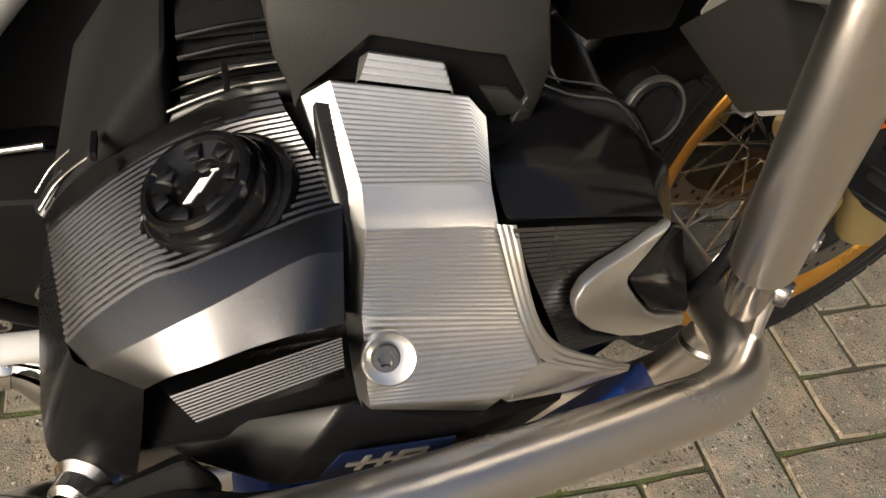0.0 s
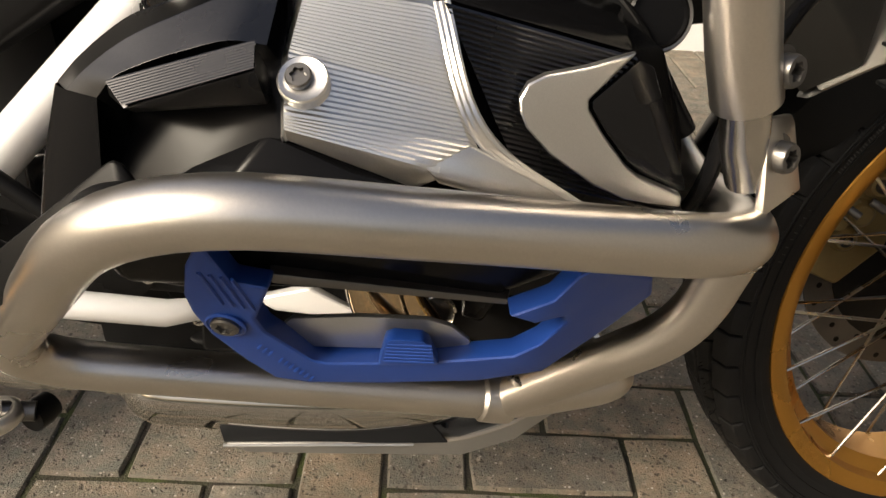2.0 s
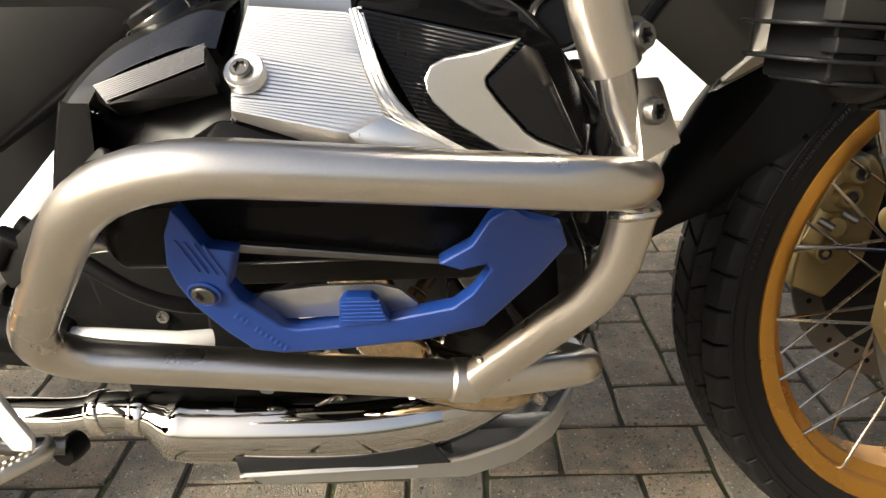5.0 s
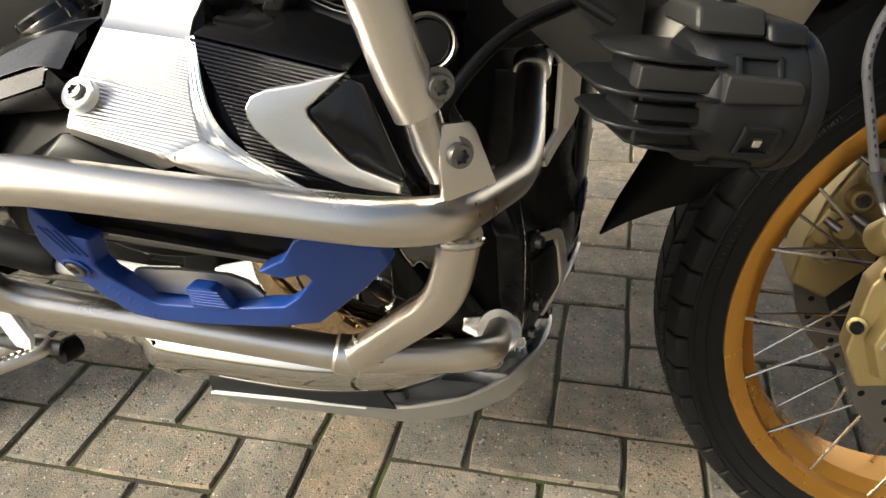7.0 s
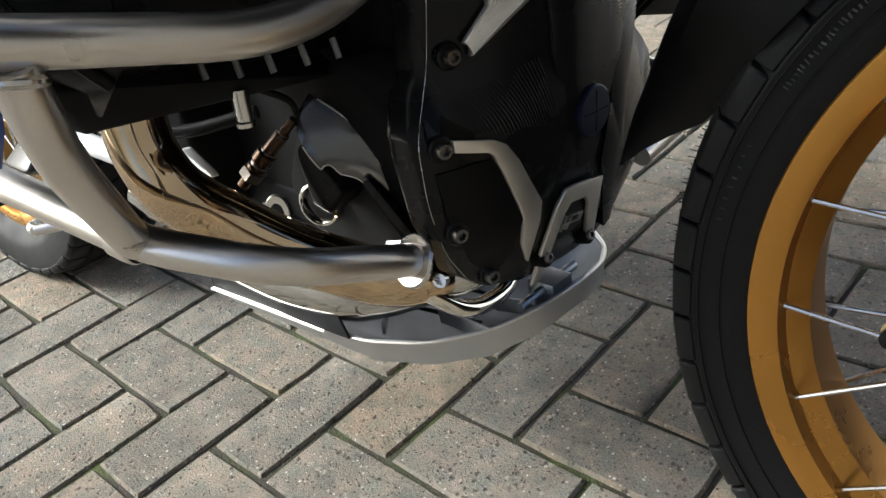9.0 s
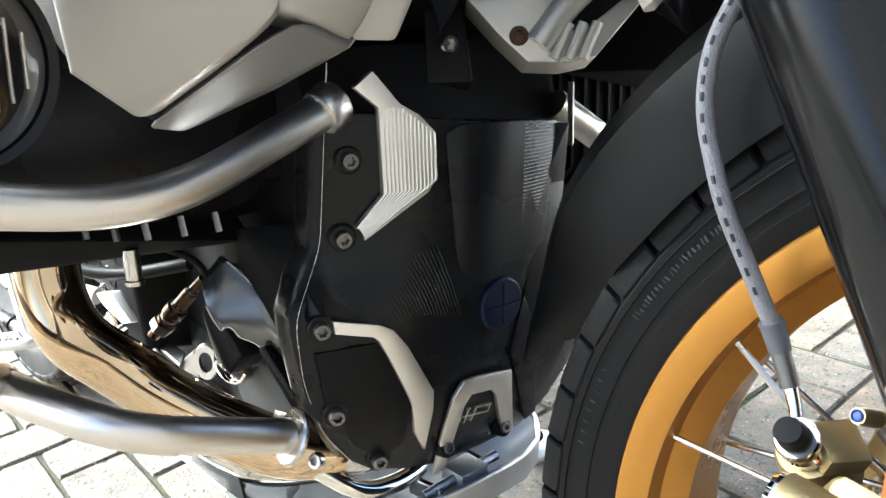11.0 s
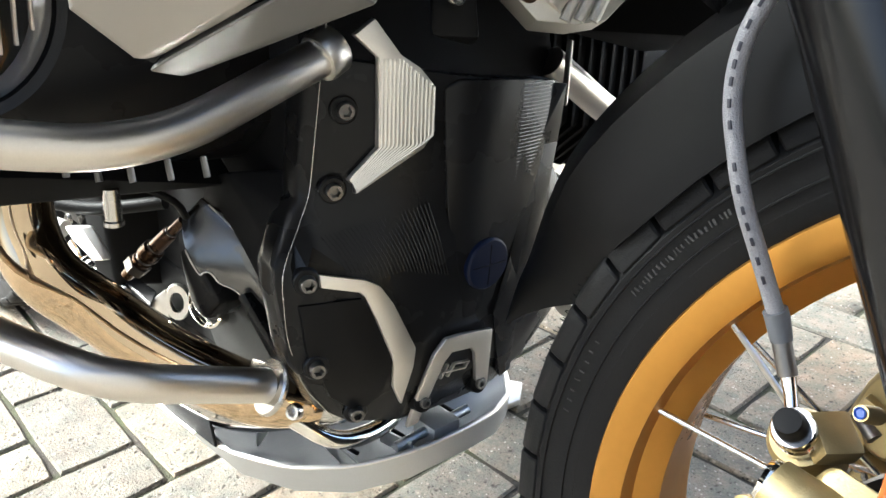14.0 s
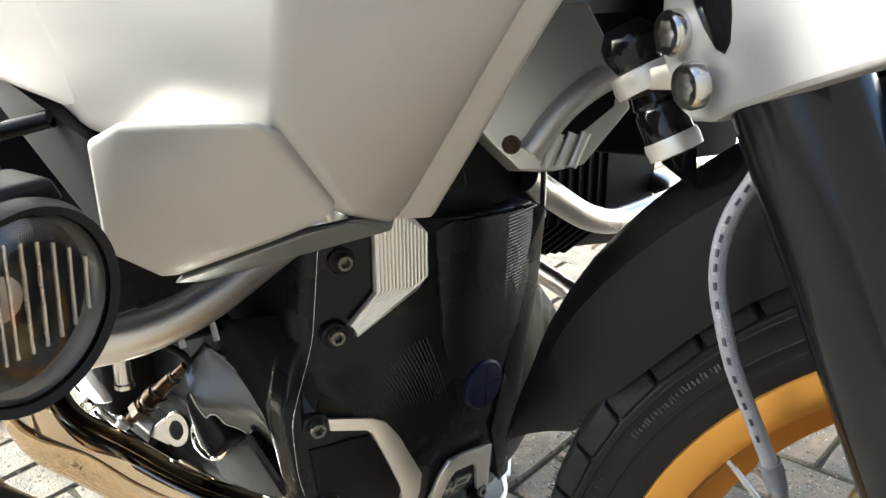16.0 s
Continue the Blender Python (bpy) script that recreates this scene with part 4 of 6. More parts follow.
# Two black blocks added to keep the gap behind the header dark.
P("lower_casing", hull([(-0.235, -0.185, 0.455), (-0.130, -0.195, 0.462), (-0.120, -0.180, 0.380), (-0.140, -0.165, 0.345), (-0.230, -0.165, 0.350), (-0.235, -0.12, 0.46), (-0.12, -0.12, 0.46), (-0.13, -0.12, 0.34), (-0.23, -0.12, 0.34)], 0.006, 3), MATTE_BLACK, label="black filler block under the cylinder")
P("frame_web", hull([(-0.135, -0.185, 0.420), (-0.105, -0.175, 0.420), (-0.100, -0.170, 0.300), (-0.140, -0.175, 0.300), (-0.135, -0.12, 0.42), (-0.10, -0.12, 0.42), (-0.10, -0.12, 0.29), (-0.14, -0.12, 0.29)], 0.006, 3), MATTE_BLACK, label="black filler block behind the header")
P("swing_lever", sweep([(-0.36, -0.228, 0.392), (-0.227, -0.223, 0.3690), (-0.150, -0.214, 0.3590), (-0.128, -0.200, 0.3560)], [0.0105, 0.0105, 0.0100, 0.0080], 20), FRAME_WHITE, label="white painted lever tube beside the gearbox")
P("lever_pad", hull([(-0.090, -0.212, 0.372), (-0.050, -0.212, 0.383), (-0.014, -0.208, 0.363), (-0.030, -0.210, 0.358), (-0.075, -0.210, 0.362), (-0.085, -0.200, 0.372), (-0.050, -0.200, 0.382), (-0.018, -0.198, 0.362), (-0.07, -0.198, 0.362)], 0.003, 3), FRAME_WHITE, label="white painted end of the lever behind the header")
P("lever_sleeve", sweep([(-0.34, -0.2275, 0.3907), (-0.238, -0.2255, 0.3740), (-0.228, -0.225, 0.3724)], [0.0175, 0.0175, 0.0135], 20), BLACK_PLASTIC, label="black rubber sleeve on the lever")
for z0, z1, xa, xb in ((0.460, 0.469, -0.225, -0.158), (0.362, 0.370, -0.248, -0.175)):
    P("case_edge", sweep([(xa, -0.150, z0), (xb, -0.150, z1)], 0.0022, 10), MILLED, label="bright machined edge of the casing")
P("gearbox_case", hull([(-0.27, -0.148, 0.445), (-0.15, -0.148, 0.462), (-0.15, -0.148, 0.380), (-0.27, -0.148, 0.365), (-0.27, -0.11, 0.46), (-0.15, -0.11, 0.47), (-0.15, -0.11, 0.37), (-0.27, -0.11, 0.355)], 0.01, 4), BLACK_GLOSS, label="gloss black gearbox casing")

P("rear_side_cover", hull([(-0.27, -0.158, 0.64), (-0.15, -0.158, 0.64), (-0.172, -0.158, 0.592), (-0.244, -0.160, 0.580), (-0.30, -0.165, 0.50), (-0.36, -0.165, 0.52), (-0.36, -0.15, 0.66), (-0.15, -0.13, 0.70), (-0.17, -0.13, 0.58), (-0.3, -0.14, 0.50)], 0.006, 3), BLACK_PLASTIC, label="black plastic side cover below the seat")
# -- skid plate --
half_rim = [(-0.125, -0.178, 0.2115), (-0.05, -0.170, 0.209), (0.071, -0.154, 0.2045), (0.125, -0.128, 0.207), (0.165, -0.090, 0.214), (0.190, -0.045, 0.224), (0.197, 0.0, 0.229)]
half_low = [(-0.120, -0.130, 0.185), (-0.05, -0.125, 0.180), (0.060, -0.115, 0.172), (0.105, -0.095, 0.172), (0.140, -0.070, 0.176), (0.162, -0.035, 0.184), (0.168, 0.0, 0.188)]
bm = bmesh.new()
rim_line = half_rim + [(x, -y, z) for x, y, z in reversed(half_rim[:-1])]
low_line = half_low + [(x, -y, z) for x, y, z in reversed(half_low[:-1])]
rv = [bm.verts.new(p) for p in rim_line]
mv = [bm.verts.new((Vector(a) * 0.45 + Vector(b) * 0.55 + Vector((0.010, -0.012 if a[1] < 0 else 0.012, -0.006)))) for a, b in zip(rim_line, low_line)]
lv = [bm.verts.new(p) for p in low_line]
for a, b in ((rv, mv), (mv, lv)):
    for i in range(len(a) - 1):
        bm.faces.new((a[i], a[i + 1], b[i + 1], b[i]))
bm.faces.new(lv)
bmesh.ops.triangulate(bm, faces=[f for f in bm.faces if len(f.verts) > 4])
bmesh.ops.recalc_face_normals(bm, faces=bm.faces)
bmesh.ops.solidify(bm, geom=bm.faces, thickness=0.0035)
skid = P("skid_plate", bm, SKID, label="silver aluminium skid plate under the engine")
# Second skin inside the skid plate, darker than its outer aluminium.
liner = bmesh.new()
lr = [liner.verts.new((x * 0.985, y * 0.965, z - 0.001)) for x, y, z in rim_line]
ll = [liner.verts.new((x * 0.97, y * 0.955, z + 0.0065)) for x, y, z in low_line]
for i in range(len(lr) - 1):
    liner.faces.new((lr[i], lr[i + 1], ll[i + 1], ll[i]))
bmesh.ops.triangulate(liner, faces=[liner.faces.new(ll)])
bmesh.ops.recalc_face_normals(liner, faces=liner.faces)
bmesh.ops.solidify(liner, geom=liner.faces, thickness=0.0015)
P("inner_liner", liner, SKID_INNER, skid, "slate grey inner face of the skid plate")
P("rolled_edge", sweep(rounded(half_rim + [(x, -y, z) for x, y, z in reversed(half_rim[:-1])], 0.02, 4), 0.0015, 10), SATIN_ALU, skid)
for y in (-0.06, -0.012, 0.05):
    P("pressed_rib", sweep([(0.150 - abs(y) * 0.4, y, 0.192), (0.04, y * 1.1, 0.186)], 0.0022, 8), LAMP_PLASTIC, skid)
for a0, a1 in (((0.160, -0.085, 0.200), (0.085, -0.070, 0.186)), ((0.176, -0.040, 0.208), (0.120, -0.030, 0.190)), ((0.060, -0.120, 0.192), (0.020, -0.075, 0.186))):
    d = (Vector(a1) - Vector(a0)).normalized()
    P("stiffener", box((-0.0012, -0.001, -0.002), (0.0012, (Vector(a1) - Vector(a0)).length, 0.012), 0.0006, frame_to(a0, d.cross(Vector((0, 0, 1))), d)), SKID, skid, "thin upright stiffener")
P("pipe_loop", sweep(rounded([(0.135, -0.130, 0.262), (0.150, -0.100, 0.232), (0.150, -0.050, 0.226), (0.130, -0.010, 0.230)], 0.03), 0.008, 16), CHROME, skid, "bright pipe behind the skid plate's rim")
P("mount_bracket", join(box((0.150, -0.018, 0.195), (0.178, 0.012, 0.225), 0.002), sweep([(0.165, -0.05, 0.215), (0.168, 0.03, 0.222)], 0.0045, 12)), SKID, skid, "small mounting bracket with a cross bolt")
P("side_flange", plate([(-0.128, 0.2120), (0.030, 0.2065), (0.060, 0.2060), (0.040, 0.2300), (0.026, 0.2405), (-0.060, 0.2405), (-0.112, 0.2345), (-0.132, 0.2260)], 0.003, XZ, 0.001, lambda x, y, z: (x, -0.177 + 0.10 * (x + 0.125) + 0.25 * (z - 0.212) + y, z)), LAMP_PLASTIC, skid, "dark grey upright flange")
P("flange_edge", sweep([(-0.128, -0.1790, 0.2105), (-0.05, -0.1712, 0.2082), (0.030, -0.1630, 0.2055)], 0.0016, 8), MILLED, skid)
for x, y in ((-0.09, -0.172), (-0.02, -0.166), (0.03, -0.160)):
    bolt((x, y + 0.012, 0.203), (0, -0.4, 0.9), 0.0035, 0.002, DARK_STEEL, skid)

# -- front engine cover --
def front_x(y, z):
    s = min(1.0, max(0.0, (z - 0.40) / 0.05))
    return 0.216 - (1.55 + 1.9 * s * s * (3 - 2 * s)) * y * y - (0.42 * (0.33 - z) if z < 0.33 else 0.0)


def on_front(off):
    return lambda x, y, z: (front_x(y, z) + off + x, y, z)


side = [(-0.040, 0.528), (-0.085, 0.535), (-0.126, 0.540), (-0.130, 0.480), (-0.132, 0.445), (-0.162, 0.408), (-0.163, 0.395), (-0.156, 0.338), (-0.130, 0.288), (-0.103, 0.266), (-0.060, 0.252)]
outline = side + [(0.050, 0.248), (0.090, 0.262), (0.120, 0.300), (0.128, 0.390), (0.100, 0.440), (0.076, 0.515)]
front_cover = P("front_engine_cover", plate(outline, 0.022, YZ @ Matrix.Translation((0, 0, -0.022)), 0.003, on_front(0.0), 2, 3), BLACK_COAT, label="black milled engine front cover with silver inserts")
ridge = [(front_x(y, z) + d, y, z) for y, z, d in ((-0.040, 0.526, 0.002), (-0.030, 0.526, 0.007), (0.012, 0.524, 0.008), (0.050, 0.520, 0.009), (0.074, 0.515, 0.006), (-0.030, 0.43, 0.004), (0.012, 0.43, 0.0045), (0.052, 0.43, 0.006), (-0.020, 0.36, 0.001), (0.030, 0.355, 0.001), (0.084, 0.43, 0.0), (0.045, 0.34, 0.0), (-0.045, 0.43, 0.0), (-0.05, 0.52, 0.0), (-0.028, 0.345, 0.0))]
ridge += [(0.19, y, z) for y, z in ((-0.04, 0.52), (0.07, 0.51), (0.0, 0.36))]
P("cover_ridge", hull(ridge, 0.003, 3), BLACK_COAT, front_cover, "raised centre of the cover")
for i in range(32):
    z = 0.520 - 0.0027 * i
    d = 0.0084 - 0.00013 * i
    P("ridge_rib", sweep([(front_x(y, z) + d + (0.001 if y > 0.04 else 0.0), y, z - 0.03 * (y - 0.01)) for y in (0.012, 0.031, 0.050)], 0.0004, 6), BLACK_MILLED, front_cover)
for i in range(27):
    y = -0.128 + 0.0027 * i
    z0, z1 = 0.430 + 0.25 * (y + 0.10), 0.396 - 0.25 * abs(y + 0.095)
    line = []
    for k in range(7):
        s = k / 6
        yy, zz = y + 0.014 * s, z0 * (1 - s) + z1 * s
        line.append((front_x(yy, zz) + 0.0002, yy, zz))
    P("cover_rib", sweep(line, 0.0003, 6), BLACK_COAT, front_cover)
# faceted wing on the cover's far edge, running down into a smooth band
P("cover_wing", hull([(0.2085, 0.0500, 0.5165), (0.2163, 0.0683, 0.5149), (0.2130, 0.0670, 0.470), (0.2165, 0.0380, 0.4704), (0.195, 0.050, 0.515), (0.198, 0.072, 0.512), (0.195, 0.070, 0.470), (0.20, 0.038, 0.47)], 0.0008), BLACK_COAT, front_cover, "faceted wing of the cover")
P("cover_wing", hull([(0.2165, 0.0380, 0.4704), (0.2130, 0.0670, 0.470), (0.2135, 0.0600, 0.430), (0.2190, 0.0300, 0.3546), (0.2195, 0.0150, 0.3900), (0.195, 0.04, 0.47), (0.195, 0.068, 0.465), (0.195, 0.06, 0.43), (0.20, 0.03, 0.355)], 0.0008), BLACK_COAT, front_cover)
P("cover_band", hull([(0.2190, 0.0300, 0.3546), (0.2195, 0.0150, 0.3900), (0.2185, 0.0010, 0.345), (0.1920, 0.0560, 0.2650), (0.1930, 0.0420, 0.2620), (0.20, 0.02, 0.35), (0.175, 0.05, 0.262)], 0.0008), BLACK_COAT, front_cover)
# seam flange with its bolts
seam = [(0.1760, -0.1190, 0.5700), (0.1690, -0.1200, 0.5293), (0.1632, -0.1271, 0.4475), (0.1779, -0.1595, 0.4035), (0.1792, -0.1581, 0.3588), (0.1786, -0.1461, 0.3153), (0.1716, -0.1087, 0.2639)]
P("seam_flange", sweep(rounded(seam, 0.012, 4), 0.00032, 8), STEEL, front_cover, "bright worn flange along the cover seam")
for at in ((0.1785, -0.109, 0.506), (0.1765, -0.117, 0.453), (0.186, -0.145, 0.397), (0.1875, -0.140, 0.332), (0.182, -0.103, 0.279)):
    P("bolt_boss", lathe([(0.0095, -0.014), (0.0095, -0.001), (0.0085, 0.0), (0.0, 0.0)], along(at, (1, -0.35, 0)), 24), BLACK_COAT, front_cover)
    bolt(at, (1, -0.35, 0), 0.0058, 0.0060, DARK_STEEL, front_cover)
# silver ribbed bracket
def bracket_warp(x, y, z):
    return (0.1895 + 0.40 * (y + 0.0945) + (0.1 * (z - 0.482) if z < 0.482 else 0.0) + x, y, z)


bracket = P("silver_bracket", plate([(-0.1080, 0.554), (-0.0960, 0.5640), (-0.0800, 0.5420), (-0.0680, 0.5340), (-0.0590, 0.5230), (-0.0575, 0.4920), (-0.0640, 0.4810), (-0.1055, 0.4510), (-0.1060, 0.4570), (-0.1110, 0.4610), (-0.0935, 0.4825), (-0.0935, 0.5400)], 0.005, YZ, 0.001, bracket_warp), SATIN_ALU, front_cover, "bright ribbed aluminium bracket")
for i in range(14):
    s = i / 13
    y = -0.0915 + 0.0325 * s
    top = 0.5405 if y < -0.080 else 0.5405 - 0.85 * (y + 0.080)
    P("bracket_rib", sweep([bracket_warp(0.0050, y, top - 0.001), bracket_warp(0.0050, y, 0.4835 if s < 0.8 else 0.4835 + 0.03 * (s - 0.8)), bracket_warp(0.0050, -0.1090 + 0.0035 * s, 0.4602 - 0.0075 * s)], 0.0009, 6), SATIN_ALU, bracket)
# pale crescent and the lower window panel
P("pale_crescent", plate([(-0.1384, 0.4023), (-0.1083, 0.3947), (-0.0988, 0.3890), (-0.0894, 0.3747), (-0.0715, 0.3360), (-0.0692, 0.3179), (-0.0660, 0.2760), (-0.0794, 0.2991), (-0.0843, 0.3168), (-0.0893, 0.3333), (-0.1014, 0.3641), (-0.1091, 0.3824), (-0.1127, 0.3863), (-0.1374, 0.3929)], 0.004, YZ, 0.0008, on_front(0.0005)), SATIN_ALU, front_cover, "pale aluminium crescent trim")
P("lower_panel", plate([(-0.150, 0.380), (-0.110, 0.381), (-0.101, 0.368), (-0.086, 0.327), (-0.086, 0.296), (-0.098, 0.275), (-0.125, 0.300), (-0.146, 0.345)], 0.004, YZ, 0.001, on_front(-0.0015)), BLACK_PLASTIC, front_cover)
hp_n = on_front(0.001)
P("name_plate", plate([(-0.0500, 0.2420), (-0.0535, 0.2880), (-0.0540, 0.3244), (-0.0463, 0.3368), (-0.0339, 0.3369), (-0.0010, 0.3327), (0.0330, 0.2540), (0.0200, 0.2520), (-0.0097, 0.3102), (-0.0178, 0.3195), (-0.0378, 0.3220), (-0.0410, 0.3122), (-0.0407, 0.2440)], 0.004, YZ, 0.0008, hp_n), SATIN_ALU, front_cover, "pale aluminium arch plate")
for pts in ([(-0.0362, 0.2920), (-0.0348, 0.2920), (-0.0335, 0.3070), (-0.0349, 0.3070)], [(-0.0292, 0.2915), (-0.0278, 0.2915), (-0.0262, 0.3055), (-0.0276, 0.3055)], [(-0.0385, 0.2985), (-0.0130, 0.2945), (-0.0130, 0.2960), (-0.0385, 0.3000)], [(-0.0262, 0.3045), (-0.0120, 0.3015), (-0.0120, 0.3028), (-0.0262, 0.3058)], [(-0.0130, 0.2945), (-0.0118, 0.2945), (-0.0108, 0.3028), (-0.0120, 0.3028)]):
    P("plate_mark", plate(pts, 0.003, YZ, 0, hp_n), SATIN_ALU, front_cover)
for y, z in ((0.0148, 0.2643), (-0.0458, 0.2691)):
    P("plate_bolt", lathe([(0.0080, -0.01), (0.0080, 0.007), (0.006, 0.008), (0.0, 0.008)], along((front_x(y, z), y, z), (1, -0.1, 0.3)), 20), BLACK_PLASTIC, front_cover)
    bolt((front_x(y, z) + 0.007, y, z + 0.002), (1, -0.1, 0.3), 0.0045, 0.004, DARK_STEEL, front_cover)
badge_m = along((0.2185, -0.0095, 0.3885), (1, -0.03, -0.05))
badge = P("round_badge", lathe([(0.0205, -0.004), (0.0205, 0.001), (0.0190, 0.0025), (0.0, 0.0035)], badge_m, 40), BADGE_BLUE, front_cover, "round dark blue badge disc")
for a in (0, 90):
    P("badge_line", box((-0.016, -0.0003, 0.0028), (0.016, 0.0003, 0.0036), 0, badge_m @ Matrix.Rotation(radians(a), 4, "Z")), FORK_BLACK, badge)
for i in range(5):
    P("badge_ring_rib", lathe([(0.0225 + 0.0028 * i, -0.0055 - 0.0008 * i), (0.0232 + 0.0028 * i, -0.0042 - 0.0008 * i), (0.0239 + 0.0028 * i, -0.0055 - 0.0008 * i)], badge_m, 40), BLACK_MILLED, front_cover)

# -- engine side, sight glass, sensors --
P("engine_side_case", hull([(0.155, -0.135, 0.43), (0.165, -0.14, 0.38), (0.155, -0.125, 0.29), (0.02, -0.132, 0.27), (-0.02, -0.134, 0.33), (0.02, -0.135, 0.40), (0.06, -0.150, 0.44), (0.10, -0.155, 0.455), (0.15, -0.1, 0.46), (0.0, -0.1, 0.28)], 0.004), MATTE_BLACK, label="black engine side casing")
WEB = frame_to((0.085, -0.165, 0.390), (0.75, 0.62, 0), (-0.12, 0.14, 0.98))
def web_warp(x, y, z):
    return (x, y, z + 0.004 * math.cos(y * 60 + 0.4) - 0.004 - 0.06 * x)


web_line = [(-0.0091, 0.0401), (-0.0030, 0.0355), (0.0130, 0.0230), (0.0248, 0.0104), (0.0385, -0.0160), (0.0485, -0.0465), (0.0518, -0.0546), (0.0360, -0.0420), (0.0204, -0.0265), (0.0085, -0.0215), (0.0040, -0.0160), (0.0005, -0.0135), (-0.0035, -0.0140), (-0.0064, -0.0158), (-0.0125, -0.0070), (-0.0174, 0.0022), (-0.0205, 0.0120), (-0.0224, 0.0241)]
web = P("polished_case_web", plate(web_line, 0.004, Matrix.Translation((0, 0, -0.004)), 0.0008, web_warp, 2, 3), DARK_CASTING, label="polished dark web of the engine casing")
web.data.transform(WEB)
P("web_flank", hull([WEB @ Vector(p) for p in ((-0.0030, 0.0355, -0.0062), (0.0130, 0.0270, -0.0085), (0.0391, 0.0104, -0.0120), (0.0518, -0.0546, -0.0105), (0.0485, -0.0465, -0.0095), (0.0248, 0.0104, -0.0075), (0.01, 0.03, -0.025), (0.05, -0.04, -0.03))], 0.0006), DARK_CASTING, web)
for line in (((-0.0030, 0.0355), (0.0130, 0.0230), (0.0248, 0.0104), (0.0385, -0.0160), (0.0485, -0.0465), (0.0518, -0.0546)), ((-0.0174, 0.0022), (-0.0125, -0.0070), (-0.0064, -0.0158), (-0.0035, -0.0140), (0.0005, -0.0135), (0.0040, -0.0160), (0.0085, -0.0215), (0.0204, -0.0265), (0.0360, -0.0420), (0.0518, -0.0546))):
    P("web_edge", sweep(spline([WEB @ Vector(web_warp(x, y, 0.0002)) for x, y in line], 3), 0.0006, 8), STEEL, web)
P("case_leg", hull([(0.062, -0.178, 0.388), (0.068, -0.174, 0.394), (0.090, -0.162, 0.352), (0.078, -0.168, 0.334), (0.062, -0.170, 0.340), (0.060, -0.14, 0.39), (0.09, -0.13, 0.35), (0.07, -0.13, 0.33)], 0.003, 3), BLACK_COAT, web)
P("case_leg", hull([(0.108, -0.156, 0.362), (0.112, -0.153, 0.366), (0.142, -0.140, 0.318), (0.130, -0.142, 0.312), (0.105, -0.13, 0.36), (0.14, -0.12, 0.31)], 0.002), BLACK_COAT, web)
P("sight_glass_ring", lathe([(0.0145, -0.012), (0.0190, -0.012), (0.0200, 0.003), (0.0192, 0.007), (0.0172, 0.0080), (0.0150, 0.005), (0.0145, -0.012)], along((0.0390, -0.1440, 0.3275), (0.30, -0.95, 0.05)), 36), CHROME, label="chrome ring of the oil sight glass")
P("sight_glass", lathe([(0.0150, 0.004), (0.009, 0.0055), (0.0, 0.006)], along((0.0390, -0.1440, 0.3275), (0.30, -0.95, 0.05)), 28), BLACK_GLOSS)
eye_m = frame_to((-0.045, -0.1365, 0.2960), (0.65, 0.76, 0.0), (0.0, 0.1, 1.0))
eye = P("lifting_eye", lathe([(0.0080, -0.003), (0.0135, -0.003), (0.0145, 0.0), (0.0135, 0.003), (0.0080, 0.003)], eye_m @ Matrix.Diagonal((0.8, 1.25, 1.0, 1.0)), 28, True), SATIN_ALU, label="pale cast lifting eye under the engine")
P("eye_foot", hull([eye_m @ Vector(p) for p in ((-0.020, 0.004, -0.003), (-0.010, 0.012, -0.003), (-0.008, -0.016, -0.003), (-0.026, -0.004, -0.003), (-0.020, 0.004, 0.002), (-0.010, 0.012, 0.002), (-0.008, -0.016, 0.002), (-0.026, -0.004, 0.002))], 0.0015), SATIN_ALU, eye)
s_from, s_to = Vector((0.0190, -0.1990, 0.3620)), Vector((0.0640, -0.1700, 0.4140))
sensor = P("lambda_sensor", lathe([(0.0, -0.004), (0.0050, -0.004), (0.0052, 0.006), (0.0078, 0.007), (0.0078, 0.018), (0.0066, 0.019), (0.0066, 0.023), (0.0086, 0.024), (0.0086, 0.033), (0.0060, 0.035), (0.0058, 0.054), (0.0040, 0.056), (0.0036, 0.070), (0.0, 0.070)], along(s_from, s_to - s_from), 18), COPPER, label="dark bronze exhaust sensor with metal collars")
for h, r in ((0.005, 0.0056), (0.0205, 0.0070), (0.0345, 0.0066), (0.0550, 0.0050)):
    P("sensor_ring", lathe([(r - 0.001, -0.0012), (r, -0.0008), (r, 0.0008), (r - 0.001, 0.0012)], along(s_from + (s_to - s_from).normalized() * h, s_to - s_from), 18), DARK_STEEL, sensor)
P("sensor_collar", lathe([(0.0, -0.004), (0.0098, -0.004), (0.0098, 0.004), (0.0, 0.004)], along(s_from.lerp(s_to, 0.14), s_to - s_from), 6), DARK_STEEL, sensor)
P("sensor_cable", sweep(rounded([(0.064, -0.170, 0.414), (0.074, -0.180, 0.430), (0.060, -0.215, 0.452), (0.02, -0.24, 0.462)], 0.015), 0.0028, 10), BLACK_PLASTIC, sensor)
P("stud", lathe([(0.0, -0.013), (0.0065, -0.013), (0.0065, -0.010), (0.0055, -0.009), (0.0055, 0.012), (0.0, 0.012)], along((0.094, -0.232, 0.442), (0, 0, 1)), 16), STEEL, label="bright threaded stud")
for x, y in ((0.13, -0.25), (0.142, -0.235), (0.150, -0.215), (0.156, -0.195), (0.11, -0.262)):
    P("fin_tip", sweep([(x, y, 0.470), (x - 0.004, y, 0.482)], 0.0022, 8), DARK_STEEL)

